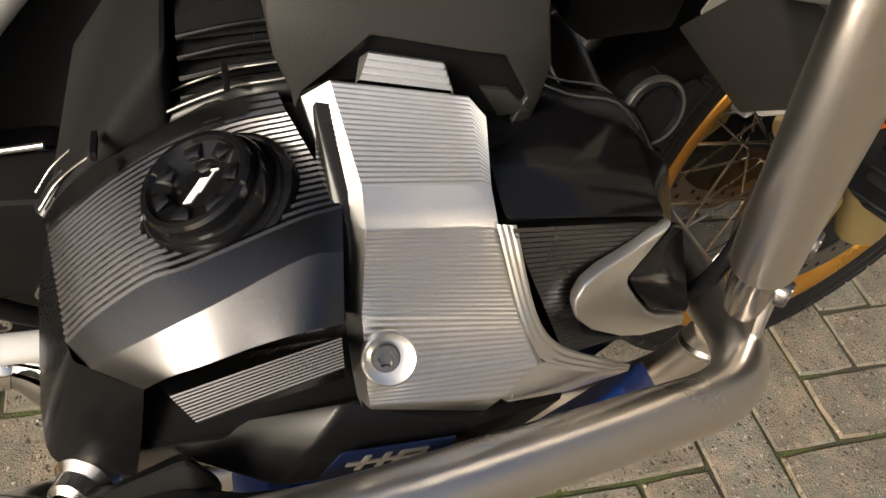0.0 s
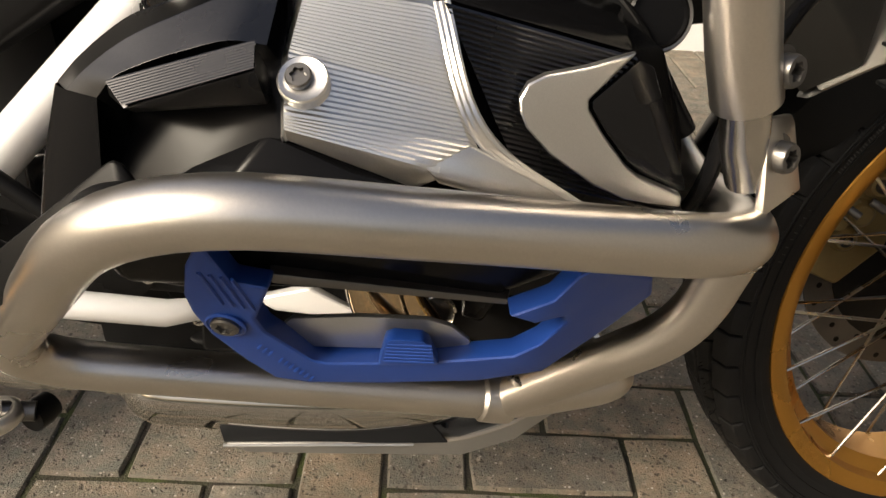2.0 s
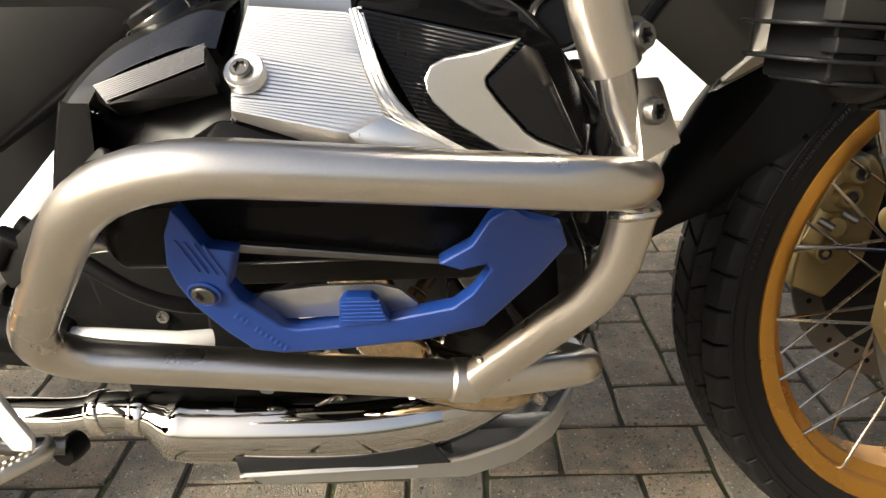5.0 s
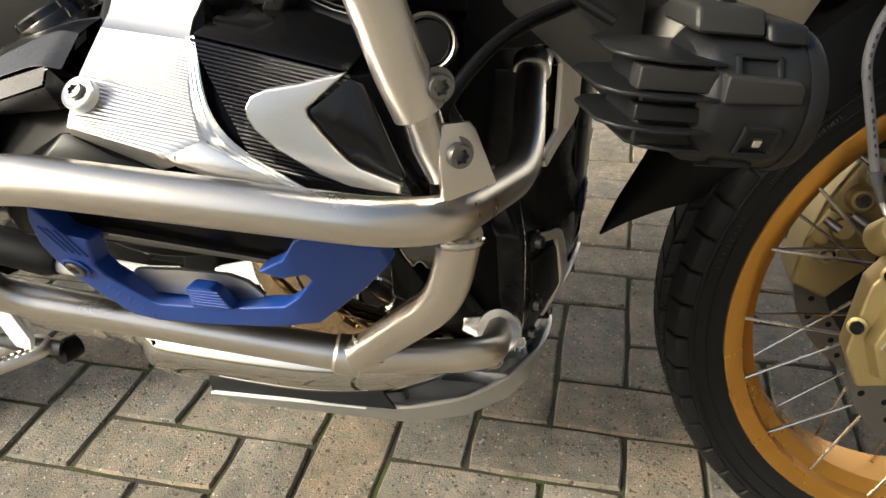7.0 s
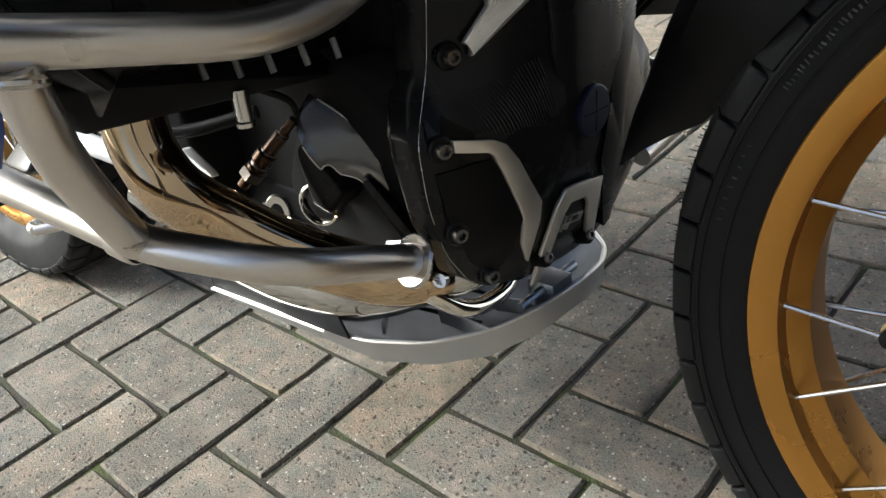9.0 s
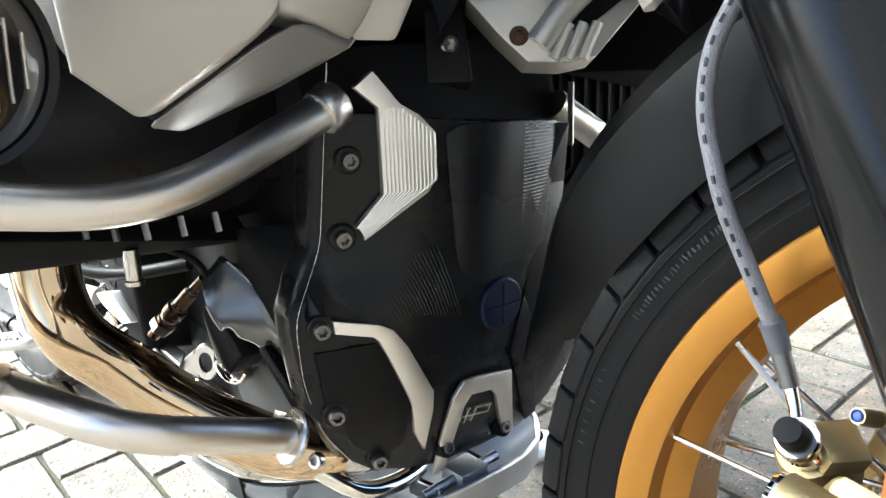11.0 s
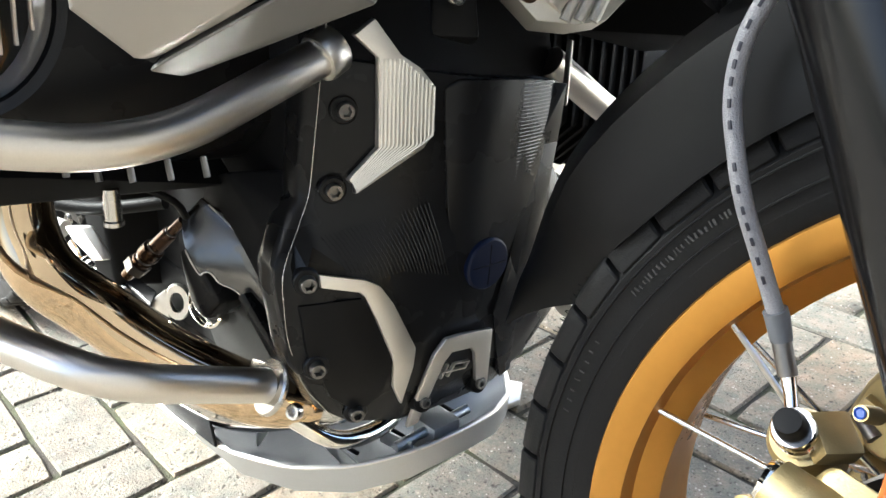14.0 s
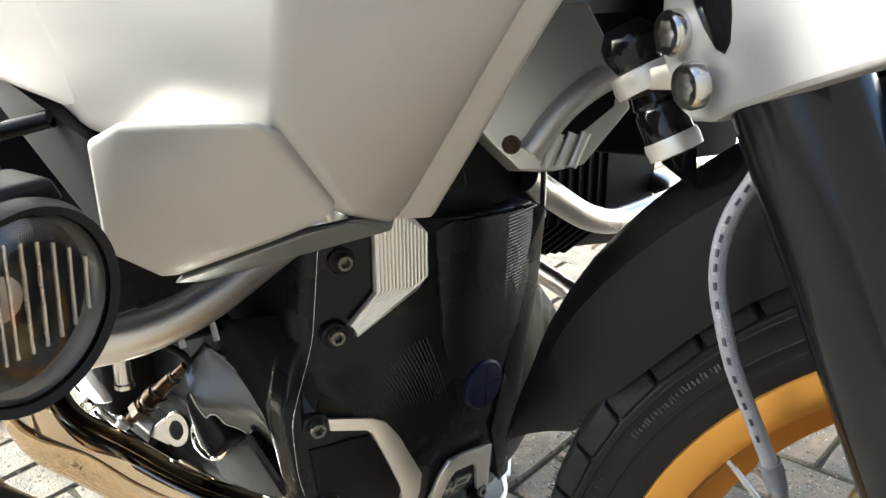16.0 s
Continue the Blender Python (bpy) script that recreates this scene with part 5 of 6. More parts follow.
# -- exhaust --
header = rounded([(0.000, -0.264, 0.448), (0.005, -0.267, 0.410), (0.024, -0.262, 0.378), (0.034, -0.230, 0.344), (0.071, -0.196, 0.308), (0.125, -0.135, 0.268), (0.130, -0.04, 0.262)], [0, 0.02, 0.03, 0.04, 0.05, 0.04, 0], 8)
exhaust = P("exhaust_header", sweep(header, 0.0235, 32), HEADER, label="polished exhaust header with straw heat tint")
P("header_flange", hull([(0.002 + 0.022 * math.cos(a) * (1.2 if k % 2 else 0.85), -0.265 + 0.019 * math.sin(a), z) for k, a in enumerate(math.pi * j / 4 for j in range(8)) for z in (0.436, 0.444)], 0.002), COPPER, exhaust, "rusty copper-coloured flange")
coll = rounded([(0.150, -0.050, 0.272), (0.144, -0.095, 0.266), (0.100, -0.118, 0.250), (0.045, -0.128, 0.240), (-0.020, -0.138, 0.236), (-0.100, -0.142, 0.238), (-0.186, -0.142, 0.241), (-0.216, -0.140, 0.254), (-0.250, -0.137, 0.257), (-0.290, -0.133, 0.247), (-0.36, -0.12, 0.243)], [0, 0.03, 0.03, 0.05, 0.05, 0.05, 0.02, 0.02, 0.02, 0.03, 0], 8)


def pipe_radius(x):
    """The collector swells between the header and the neck."""
    def ease(s):
        s = min(1.0, max(0.0, s))
        return s * s * (3 - 2 * s)
    return 0.019 + 0.0145 * ease((0.125 - x) / 0.09) * ease((x + 0.220) / 0.034)


collector = P("exhaust_collector", sweep(coll, [pipe_radius(p.x) for p in coll], 36), EXHAUST, label="mirror-polished exhaust collector pipe")
for x in (-0.2225, -0.262):
    k = min(range(1, len(coll) - 1), key=lambda i: abs(coll[i].x - x))
    P("collector_clamp", lathe([(0.0180, -0.006), (0.0208, -0.006), (0.0214, -0.004), (0.0214, 0.004), (0.0208, 0.006), (0.0180, 0.006)], along(coll[k], coll[k + 1] - coll[k - 1]), 32), CHROME, collector, "bright pipe clamp")

# -- foot controls --
P("pedal_mount", hull([(-0.30, -0.17, 0.42), (-0.20, -0.17, 0.40), (-0.17, -0.17, 0.355), (-0.20, -0.165, 0.33), (-0.33, -0.165, 0.33), (-0.30, -0.15, 0.40), (-0.19, -0.15, 0.36)], 0.004), BLACK_COAT)
P("pedal_arm", plate([(-0.030, 0.10), (-0.004, 0.10), (0.052, -0.012), (0.050, -0.024), (0.034, -0.022)], 0.008, frame_to((-0.318, -0.235, 0.305), (1, 0, 0), (0, 0, 1)), 0.003), FRAME_WHITE, label="silver brake pedal arm")
P("pedal_rod", sweep([(-0.345, -0.255, 0.295), (-0.318, -0.243, 0.288), (-0.250, -0.225, 0.276)], 0.0075, 16), DARK_STEEL)
P("rod_collar", lathe([(0.0, -0.004), (0.0095, -0.004), (0.0095, 0.004), (0.0, 0.004)], along((-0.318, -0.243, 0.288), (0.85, 0.22, -0.15)), 20), BLACK_PLASTIC)
P("pedal_stop", lathe([(0.0, -0.010), (0.011, -0.010), (0.012, 0.0), (0.011, 0.010), (0.0, 0.010)], along((-0.253, -0.214, 0.267), (0.3, 1, 0)), 20), BLACK_PLASTIC)
pm = frame_to((-0.282, -0.247, 0.284), (0.62, 0.78, 0.05), (-0.78, 0.62, -0.05))
ring = rounded([(-0.020, -0.016, 0.0), (0.020, -0.016, 0.0), (0.030, 0.0, 0.0), (0.020, 0.016, 0.0), (-0.020, 0.016, 0.0), (-0.030, 0.0, 0.0), (-0.020, -0.016, 0.0)], 0.010, 4)
pedal = P("brake_pedal", sweep([pm @ (p + Vector((0, 0, -0.005))) for p in ring], 0.0058, 12), SATIN_ALU, label="silver ring brake pedal with a row of teeth")
for a, b in zip(ring, ring[1:]):
    steps = int((b - a).length / 0.0055)
    for s in range(steps):
        P("tooth", lathe([(0.0021, -0.001), (0.0015, 0.0024), (0.0, 0.0024)], along(pm @ (a + (b - a) * ((s + 0.5) / steps) + Vector((0, 0, 0.002))), (0, -0.1, 1)), 8), STEEL, pedal)
peg_m = frame_to((-0.405, -0.292, 0.306), (0.93, -0.15, 0.10), (0.40, 0.92, 0.0))
footpeg = P("footpeg", plate([(-0.030, -0.046), (0.022, -0.046), (0.032, -0.034), (0.032, 0.036), (0.024, 0.046), (-0.030, 0.046), (-0.037, 0.034), (-0.037, -0.034)], 0.020, peg_m @ Matrix.Translation((0, 0, -0.022)), 0.004, None, 3), BLACK_PLASTIC, label="black rubber-topped footpeg")
for i in range(9):
    ridge_line = rounded([(-0.030, -0.036 + 0.009 * i, 0.0), (-0.010, -0.040 + 0.009 * i, 0.001), (0.010, -0.032 + 0.009 * i, 0.001), (0.028, -0.036 + 0.009 * i, 0.0)], 0.012, 4)
    P("peg_ridge", sweep([peg_m @ p for p in ridge_line], 0.0032, 10), RUBBER, footpeg)
P("peg_frame", sweep([peg_m @ Vector(p) for p in ((-0.034, -0.042, 0.0), (0.026, -0.042, 0.0), (0.031, -0.030, 0.0), (0.031, 0.038, 0.0))], 0.0026, 10), DARK_STEEL, footpeg)
P("peg_bracket", hull([(-0.44, -0.235, 0.312), (-0.37, -0.235, 0.312), (-0.36, -0.15, 0.36), (-0.40, -0.15, 0.40), (-0.44, -0.22, 0.285), (-0.34, -0.14, 0.31)], 0.004), BLACK_COAT)
for at in ((-0.175, -0.172, 0.365), (-0.205, -0.172, 0.338), (-0.140, -0.172, 0.330)):
    bolt(at, (0, -1, 0.1), 0.006, 0.004, STEEL)
P("frame_plate", hull([(-0.16, -0.15, 0.42), (-0.22, -0.15, 0.46), (-0.11, -0.15, 0.345), (-0.18, -0.15, 0.335), (-0.24, -0.15, 0.40), (-0.16, -0.14, 0.42), (-0.24, -0.14, 0.40), (-0.11, -0.14, 0.345)], 0.003), BLACK_COAT)
P("silver_strap", sweep(rounded([(-0.165, -0.165, 0.43), (-0.140, -0.165, 0.40), (-0.132, -0.165, 0.375)], 0.02), 0.006, 12), SATIN_ALU)
P("cable_sleeve", sweep(rounded([(-0.24, -0.24, 0.47), (-0.15, -0.24, 0.40), (-0.08, -0.20, 0.385), (-0.02, -0.15, 0.40)], 0.05), 0.006, 12), BLACK_PLASTIC)
stand = P("side_stand", sweep(rounded([(-0.06, 0.10, 0.26), (-0.045, 0.22, 0.15), (-0.036, 0.300, 0.048)], 0.05), 0.0095, 16), BLACK_COAT, label="black side stand with a pale metal foot on the paving")
P("stand_foot", hull([(-0.060, 0.328, 0.030), (-0.034, 0.345, 0.030), (-0.008, 0.312, 0.027), (-0.016, 0.265, 0.024), (-0.042, 0.285, 0.026), (-0.060, 0.328, 0.040), (-0.034, 0.345, 0.040), (-0.008, 0.312, 0.037), (-0.016, 0.265, 0.034), (-0.042, 0.285, 0.036)], 0.003), SATIN_ALU, stand, "pale flat metal foot")
# -- wheels --
def wheel(name, place, tyre_r, tyre_w, rim_r, rim_w, spokes, label, chunky):
    root = tagged(empty(name, bike, place @ Matrix.Rotation(radians(90), 4, "X")), label)
    h = tyre_w / 2
    sec = [(rim_r - 0.006, -rim_w + 0.004), (rim_r + 0.004, -rim_w - 0.002), (rim_r + 0.020, -h * 0.93), (rim_r + 0.034, -h), (tyre_r - 0.020, -h * 0.97), (tyre_r - 0.012, -h * 0.80), (tyre_r - 0.008, -h * 0.5), (tyre_r - 0.006, 0.0)]
    sec = sec + [(r, -a) for r, a in reversed(sec[:-1])]
    tyre = part("tyre", lathe(sec, Matrix(), 96), RUBBER, root, "black rubber tyre with a blocky tread")
    n = chunky
    step = 2 * math.pi / n
    for s in (-1, 1):
        shoulder, crown = [], []
        for da in (-0.455, 0.455):
            a = da * step
            for r, w in ((tyre_r - 0.001, 0.60), (tyre_r - 0.020, 0.60), (tyre_r - 0.007, 0.955), (tyre_r - 0.015, 1.000), (tyre_r - 0.0205, 1.000), (tyre_r - 0.0205, 0.88)):
                shoulder.append((r * math.cos(a), r * math.sin(a), s * w * h))
            for r, w in ((tyre_r, 0.05), (tyre_r - 0.012, 0.05), (tyre_r - 0.0005, 0.54), (tyre_r - 0.014, 0.54)):
                b = a + (0.4 if w < 0.1 else 0.0) * step
                crown.append((r * math.cos(b), r * math.sin(b), s * w * h))
        for pts, turn in ((shoulder, 0.12 * s), (crown, 0.5 + 0.12 * s)):
            me = part("tread_block", hull(pts, 0.0012, 1), RUBBER, tyre).data
            for k in range(n):
                ob = tyre.children[-1] if k == 0 else new("tread_block", me)
                ob.parent = tyre
                ob.matrix_basis = Matrix.Rotation((k + turn) * step, 4, "Z")
    rs = [(rim_r, -rim_w - 0.002), (rim_r + 0.001, -rim_w), (rim_r - 0.004, -rim_w + 0.004), (rim_r - 0.011, -rim_w + 0.006), (rim_r - 0.014, -rim_w + 0.018), (rim_r - 0.028, -rim_w + 0.026), (rim_r - 0.030, 0.0)]
    inner = [(rim_r - 0.035, 0.0), (rim_r - 0.034, -rim_w + 0.022), (rim_r - 0.021, -rim_w + 0.012), (rim_r - 0.018, -rim_w + 0.001), (rim_r - 0.010, -rim_w - 0.003)]
    prof = rs + [(r, -a) for r, a in reversed(rs[:-1])] + [(r, -a) for r, a in reversed(inner)] + inner[1:]
    rim = part("rim", lathe(prof, Matrix(), 128, True), GOLD, root, "gold anodised wide spoked rim")
    hubp = [(0.0, -0.075), (0.022, -0.075), (0.024, -0.055), (0.045, -0.05), (0.047, -0.04), (0.028, -0.03), (0.026, 0.03), (0.047, 0.04), (0.045, 0.05), (0.024, 0.055), (0.022, 0.075), (0.0, 0.075)]
    part("hub", lathe(hubp, Matrix(), 36), BLACK_COAT, root)
    for k in range(spokes):
        s = -1 if k % 2 else 1
        a = 2 * math.pi * (k + 0.5) / spokes + radians(15)
        twist = radians(60) * (1 if (k // 2) % 2 else -1)
        p0 = Vector((0.043 * math.cos(a + twist), 0.043 * math.sin(a + twist), s * 0.040))
        p1 = Vector(((rim_r - 0.012) * math.cos(a), (rim_r - 0.012) * math.sin(a), s * (rim_w - 0.010)))
        part("spoke", sweep([p0, p1], 0.0018, 8), STEEL, root)
        d = (p1 - p0).normalized()
        part("spoke_nipple", sweep([p1 - d * 0.001, p1 + d * 0.008], 0.0028, 8), GOLD, rim)
    return root


STEER = 8.8
WM = Matrix.Translation((0.616, 0.023, 0.297)) @ Matrix.Rotation(radians(STEER), 4, "Z")
front_wheel = wheel("front_wheel", WM, 0.3140, 0.108, 0.2580, 0.046, 40, "gold spoked front wheel with a blocky black tyre", 52)
for s in (-1, 1):
    disc = part("brake_disc", lathe([(0.118, -0.0022), (0.1525, -0.0022), (0.1525, 0.0022), (0.118, 0.0022)], Matrix.Translation((0, 0, s * 0.072)), 72, True), DARK_STEEL, front_wheel, "dark steel brake disc")
    part("disc_carrier", lathe([(0.045, s * 0.055 - 0.002), (0.12, s * 0.070 - 0.002), (0.12, s * 0.070 + 0.002), (0.045, s * 0.055 + 0.002)], Matrix(), 48, True), BLACK_COAT, front_wheel)
    for k in range(40):
        a = 2 * math.pi * k / 40
        r = 0.127 + 0.008 * (k % 3)
        part("disc_hole", lathe([(0.0, -0.0026), (0.0036, -0.0026), (0.0036, 0.0026), (0.0, 0.0026)], Matrix.Translation((r * math.cos(a), r * math.sin(a), s * 0.072)), 8), BLACK_PLASTIC, disc)
# worn letters of the tyre wall, as plain bars
chalk = random.Random(3)
for k in range(34):
    a = radians((134.5 + 0.62 * k if k < 26 else 158 + 1.5 * (k - 26)) + chalk.uniform(-0.1, 0.1))
    m = Matrix.Rotation(a, 4, "Z") @ Matrix.Translation((0.2830 + chalk.uniform(-0.0005, 0.0005), 0, 0.0538)) @ Matrix.Rotation(radians(chalk.choice((0, 0, 10, -10))), 4, "Z")
    n = chalk.uniform(0.0011, 0.0019)
    part("wall_mark", box((-n, -0.0006, -0.0003), (n, chalk.uniform(0.0, 0.0007), 0.0003), 0, m), CHALK, front_wheel)
for r, z in ((0.2695, 0.0485), (0.2760, 0.0505), (0.2890, 0.0539)):
    part("wall_ridge", lathe([(r - 0.0007, z - 0.001), (r - 0.0003, z + 0.0006), (r + 0.0003, z + 0.0006), (r + 0.0007, z - 0.001)], Matrix(), 128), RUBBER, front_wheel)
# moulding hairs on the tread edge
for k in range(80):
    a = radians(152 + 0.75 * k + chalk.uniform(-0.3, 0.3))
    r, z = chalk.choice(((0.3125, 0.030), (0.3115, 0.034), (0.3138, 0.018)))
    h = chalk.uniform(0.002, 0.0055)
    d = Vector((1, chalk.uniform(-0.3, 0.3), chalk.uniform(0, 0.3)))
    m = Matrix.Rotation(a, 4, "Z")
    part("tread_hair", sweep([m @ Vector((r, 0, z)), m @ (Vector((r, 0, z)) + d * h)], 0.00035, 4), RUBBER, front_wheel)
wheel("rear_wheel", Matrix.Translation((-0.890, -0.058, 0.314)) @ Matrix.Rotation(radians(3.5), 4, "Z"), 0.324, 0.170, 0.2330, 0.062, 40, "gold spoked rear wheel with a black tyre", 44)

# -- front mudguard, fork, brakes --
def fender():
    bm = bmesh.new()
    rows = []
    n = 28
    for i in range(n + 1):
        a = radians(172.5 - 101.5 * i / n)
        t = i / n
        grow = min(1, t / 0.12)
        w = 0.003 + 0.057 * min(1, t / 0.25)
        drop = 0.001 + 0.049 * grow + 0.020 * min(1, t / 0.3)
        line = []
        for q, dr in ((-1.0, -drop), (-0.98, -drop * 0.7), (-0.86, -0.020 * grow), (-0.5, -0.006 * grow), (0.0, 0.0), (0.5, -0.006 * grow), (0.86, -0.020 * grow), (0.98, -drop * 0.7), (1.0, -drop)):
            r = 0.380 - 0.010 * grow + 0.010 * t + dr
            line.append(bm.verts.new((r * math.cos(a), q * w + 0.030 * max(0, 1 - t / 0.3), r * math.sin(a))))
        rows.append(line)
    for a, b in zip(rows, rows[1:]):
        for k in range(len(a) - 1):
            bm.faces.new((a[k], a[k + 1], b[k + 1], b[k]))
    bmesh.ops.recalc_face_normals(bm, faces=bm.faces)
    bmesh.ops.solidify(bm, geom=bm.faces, thickness=0.003)
    bm.transform(WM)
    return bm


P("front_mudguard", fender(), BLACK_PLASTIC, label="black plastic front mudguard behind the wheel")


def leg(y, z):
    return Vector((0.600 - (z - 0.297) * 0.48, 0, 0)) + Vector((0.02 if y < 0 else -0.01, y, z))


for s, y in ((-1, -0.090), (1, 0.118)):
    fork = P("fork_leg", sweep([leg(y, 0.40), leg(y, 0.95)], 0.0275, 36), FORK_BLACK, label="gloss black fork tube")
    P("fork_foot", sweep([leg(y, 0.27), leg(y, 0.36), leg(y, 0.405)], [0.026, 0.030, 0.0285], 28), CALIPER, fork, "gold anodised fork foot")


def caliper(name, pts_in, y0, y1, label):
    c = P(name, hull([(x, y, z) for x, z in pts_in for y in (y0, y1)], 0.006, 3), CALIPER, label=label)
    return c


right_cal = P("brake_caliper", hull([(x, y, z) for x, z in ((0.463, 0.300), (0.466, 0.339), (0.469, 0.369), (0.480, 0.386), (0.505, 0.396), (0.540, 0.385), (0.550, 0.340), (0.532, 0.275), (0.480, 0.266)) for y in (-0.084, -0.112)], 0.003, 3), CALIPER, label="champagne gold brake caliper with polished piston caps")
P("caliper_block", hull([(x, -0.112, z) for x, z in ((0.474, 0.316), (0.489, 0.374), (0.500, 0.383), (0.526, 0.376), (0.543, 0.350), (0.538, 0.285), (0.488, 0.280))] + [(x, -0.128, z) for x, z in ((0.479, 0.320), (0.493, 0.370), (0.503, 0.377), (0.520, 0.371), (0.535, 0.346), (0.531, 0.292), (0.491, 0.287))], 0.002, 3), CALIPER, right_cal)
P("caliper_bridge", sweep([(0.488, -0.113, 0.4015), (0.505, -0.114, 0.3975), (0.545, -0.114, 0.388)], [0.0125, 0.0145, 0.0145], 28), CALIPER, right_cal)
P("caliper_shoulder", hull([(0.492, -0.100, 0.395), (0.500, -0.126, 0.385), (0.540, -0.126, 0.372), (0.545, -0.100, 0.40), (0.535, -0.104, 0.415), (0.505, -0.102, 0.418), (0.52, -0.12, 0.37)], 0.004, 3), CALIPER, right_cal)
P("piston_cap", lathe([(0.0, 0.004), (0.0090, 0.004), (0.0105, 0.002), (0.0105, -0.006), (0.0, -0.006)], along((0.4875, -0.1130, 0.4018), (-0.95, -0.15, 0.2)), 28), CHROME, right_cal, "polished steel piston cap")
cal_plate = frame_to((0.4975, -0.1283, 0.345), (0.30, 0.0, 0.95), (-0.95, 0.0, 0.30))
for lo, hi in (((-0.030, -0.0052, 0.0), (0.026, -0.0036, 0.0012)), ((-0.030, 0.0036, 0.0), (0.026, 0.0052, 0.0012)), ((0.0240, -0.0036, 0.0), (0.026, 0.0036, 0.0012)), ((0.0050, -0.0036, 0.0), (0.0075, 0.0036, 0.0012)), ((-0.0010, -0.0036, 0.0), (0.0010, 0.0036, 0.0012)), ((-0.0080, -0.0036, 0.0), (-0.0055, 0.0036, 0.0012)), ((-0.0150, -0.0036, 0.0), (-0.0125, 0.0036, 0.0012)), ((-0.0220, -0.0036, 0.0), (-0.0195, 0.0036, 0.0012))):
    P("plate_bar", box(lo, hi, 0.0003, cal_plate), SATIN_ALU, right_cal)
for at in ((0.482, -0.1125, 0.3825), (0.4665, -0.1125, 0.3300)):
    P("bolt_ring", lathe([(0.0, 0.0), (0.0085, 0.0), (0.0085, 0.003), (0.0062, 0.004), (0.0, 0.004)], along(at, (-0.3, -0.95, 0.1)), 24), CALIPER, right_cal)
    P("bolt_cap", lathe([(0.0, 0.003), (0.0055, 0.003), (0.0060, 0.007), (0.0045, 0.011), (0.0, 0.0115)], along(at, (-0.3, -0.95, 0.1)), 20), BLACK_PLASTIC, right_cal)
cap_at = Vector((0.4875, -0.1100, 0.4315))
cap_up = Vector((0.05, -0.77, 0.64)).normalized()
CAP = along(cap_at, cap_up)
P("bleed_cap", lathe([(0.0068, -0.013), (0.0068, -0.008), (0.0062, -0.007), (0.0062, -0.002), (0.0054, 0.0), (0.0, 0.0004)], CAP, 24), BLACK_PLASTIC, right_cal, "black rubber cap")
P("banjo", lathe([(0.0, -0.012), (0.0085, -0.012), (0.0094, -0.0135), (0.0094, -0.0175), (0.0086, -0.0185), (0.0086, -0.0200), (0.0098, -0.0210), (0.0098, -0.0260), (0.0086, -0.0275), (0.0086, -0.034)], CAP, 32), CHROME, right_cal, "chrome hose union")
P("banjo_seat", lathe([(0.0090, -0.029), (0.0125, -0.029), (0.0135, -0.031), (0.0150, -0.036), (0.0165, -0.060), (0.0, -0.060)], CAP, 32), CALIPER, right_cal)
P("union_lug", box((-0.006, -0.010, -0.006), (0.012, 0.010, 0.006), 0.002, along((0.4960, -0.088, 0.4180), (0.4, -0.3, 0.85))), CALIPER, right_cal)
P("plug_lug", lathe([(0.0, -0.012), (0.0036, -0.012), (0.0036, -0.004), (0.0032, 0.0), (0.0, 0.0)], along((0.5125, -0.109, 0.4470), (-0.25, -0.90, 0.35)), 20), CALIPER, right_cal)
P("blue_plug", lathe([(0.0024, -0.001), (0.0024, 0.0008), (0.0019, 0.0012), (0.0015, 0.0005), (0.0, 0.0005)], along((0.5125, -0.109, 0.4470), (-0.25, -0.90, 0.35)), 20), BLUE, right_cal, "blue anodised plug")
left_cal = caliper("brake_caliper", [(0.448, 0.279), (0.454, 0.331), (0.466, 0.376), (0.488, 0.421), (0.523, 0.429), (0.543, 0.401), (0.528, 0.311), (0.488, 0.263)], 0.058, 0.125, "gold brake caliper on the far side of the wheel")
for (x0, z0), r in (((0.505, 0.412), 0.0150), ((0.498, 0.385), 0.0150), ((0.487, 0.352), 0.0150), ((0.478, 0.322), 0.0135)):
    P("piston_boss", lathe([(0.0, 0.012), (r * 0.7, 0.012), (r, 0.007), (r * 1.1, -0.004)], along((x0, 0.058, z0), (-0.12, -1, 0.05)), 28), CALIPER, left_cal)
for at in ((0.506, 0.0465, 0.412), (0.497, 0.0465, 0.386), (0.477, 0.0480, 0.323)):
    bolt(at, (0, -1, 0), 0.0075, 0.004, DARK_STEEL, left_cal)
for at in ((0.468, 0.052, 0.360), (0.492, 0.050, 0.368)):
    P("pad_pin", sweep([at, lift(at, (0.014, -0.007, -0.008))], 0.0046, 14), DARK_STEEL, left_cal)
P("caliper_rib", hull([(0.455, 0.056, 0.335), (0.470, 0.050, 0.372), (0.485, 0.050, 0.366), (0.472, 0.050, 0.330), (0.455, 0.06, 0.335), (0.47, 0.06, 0.372), (0.49, 0.06, 0.36), (0.475, 0.06, 0.325)], 0.002), CALIPER, left_cal)

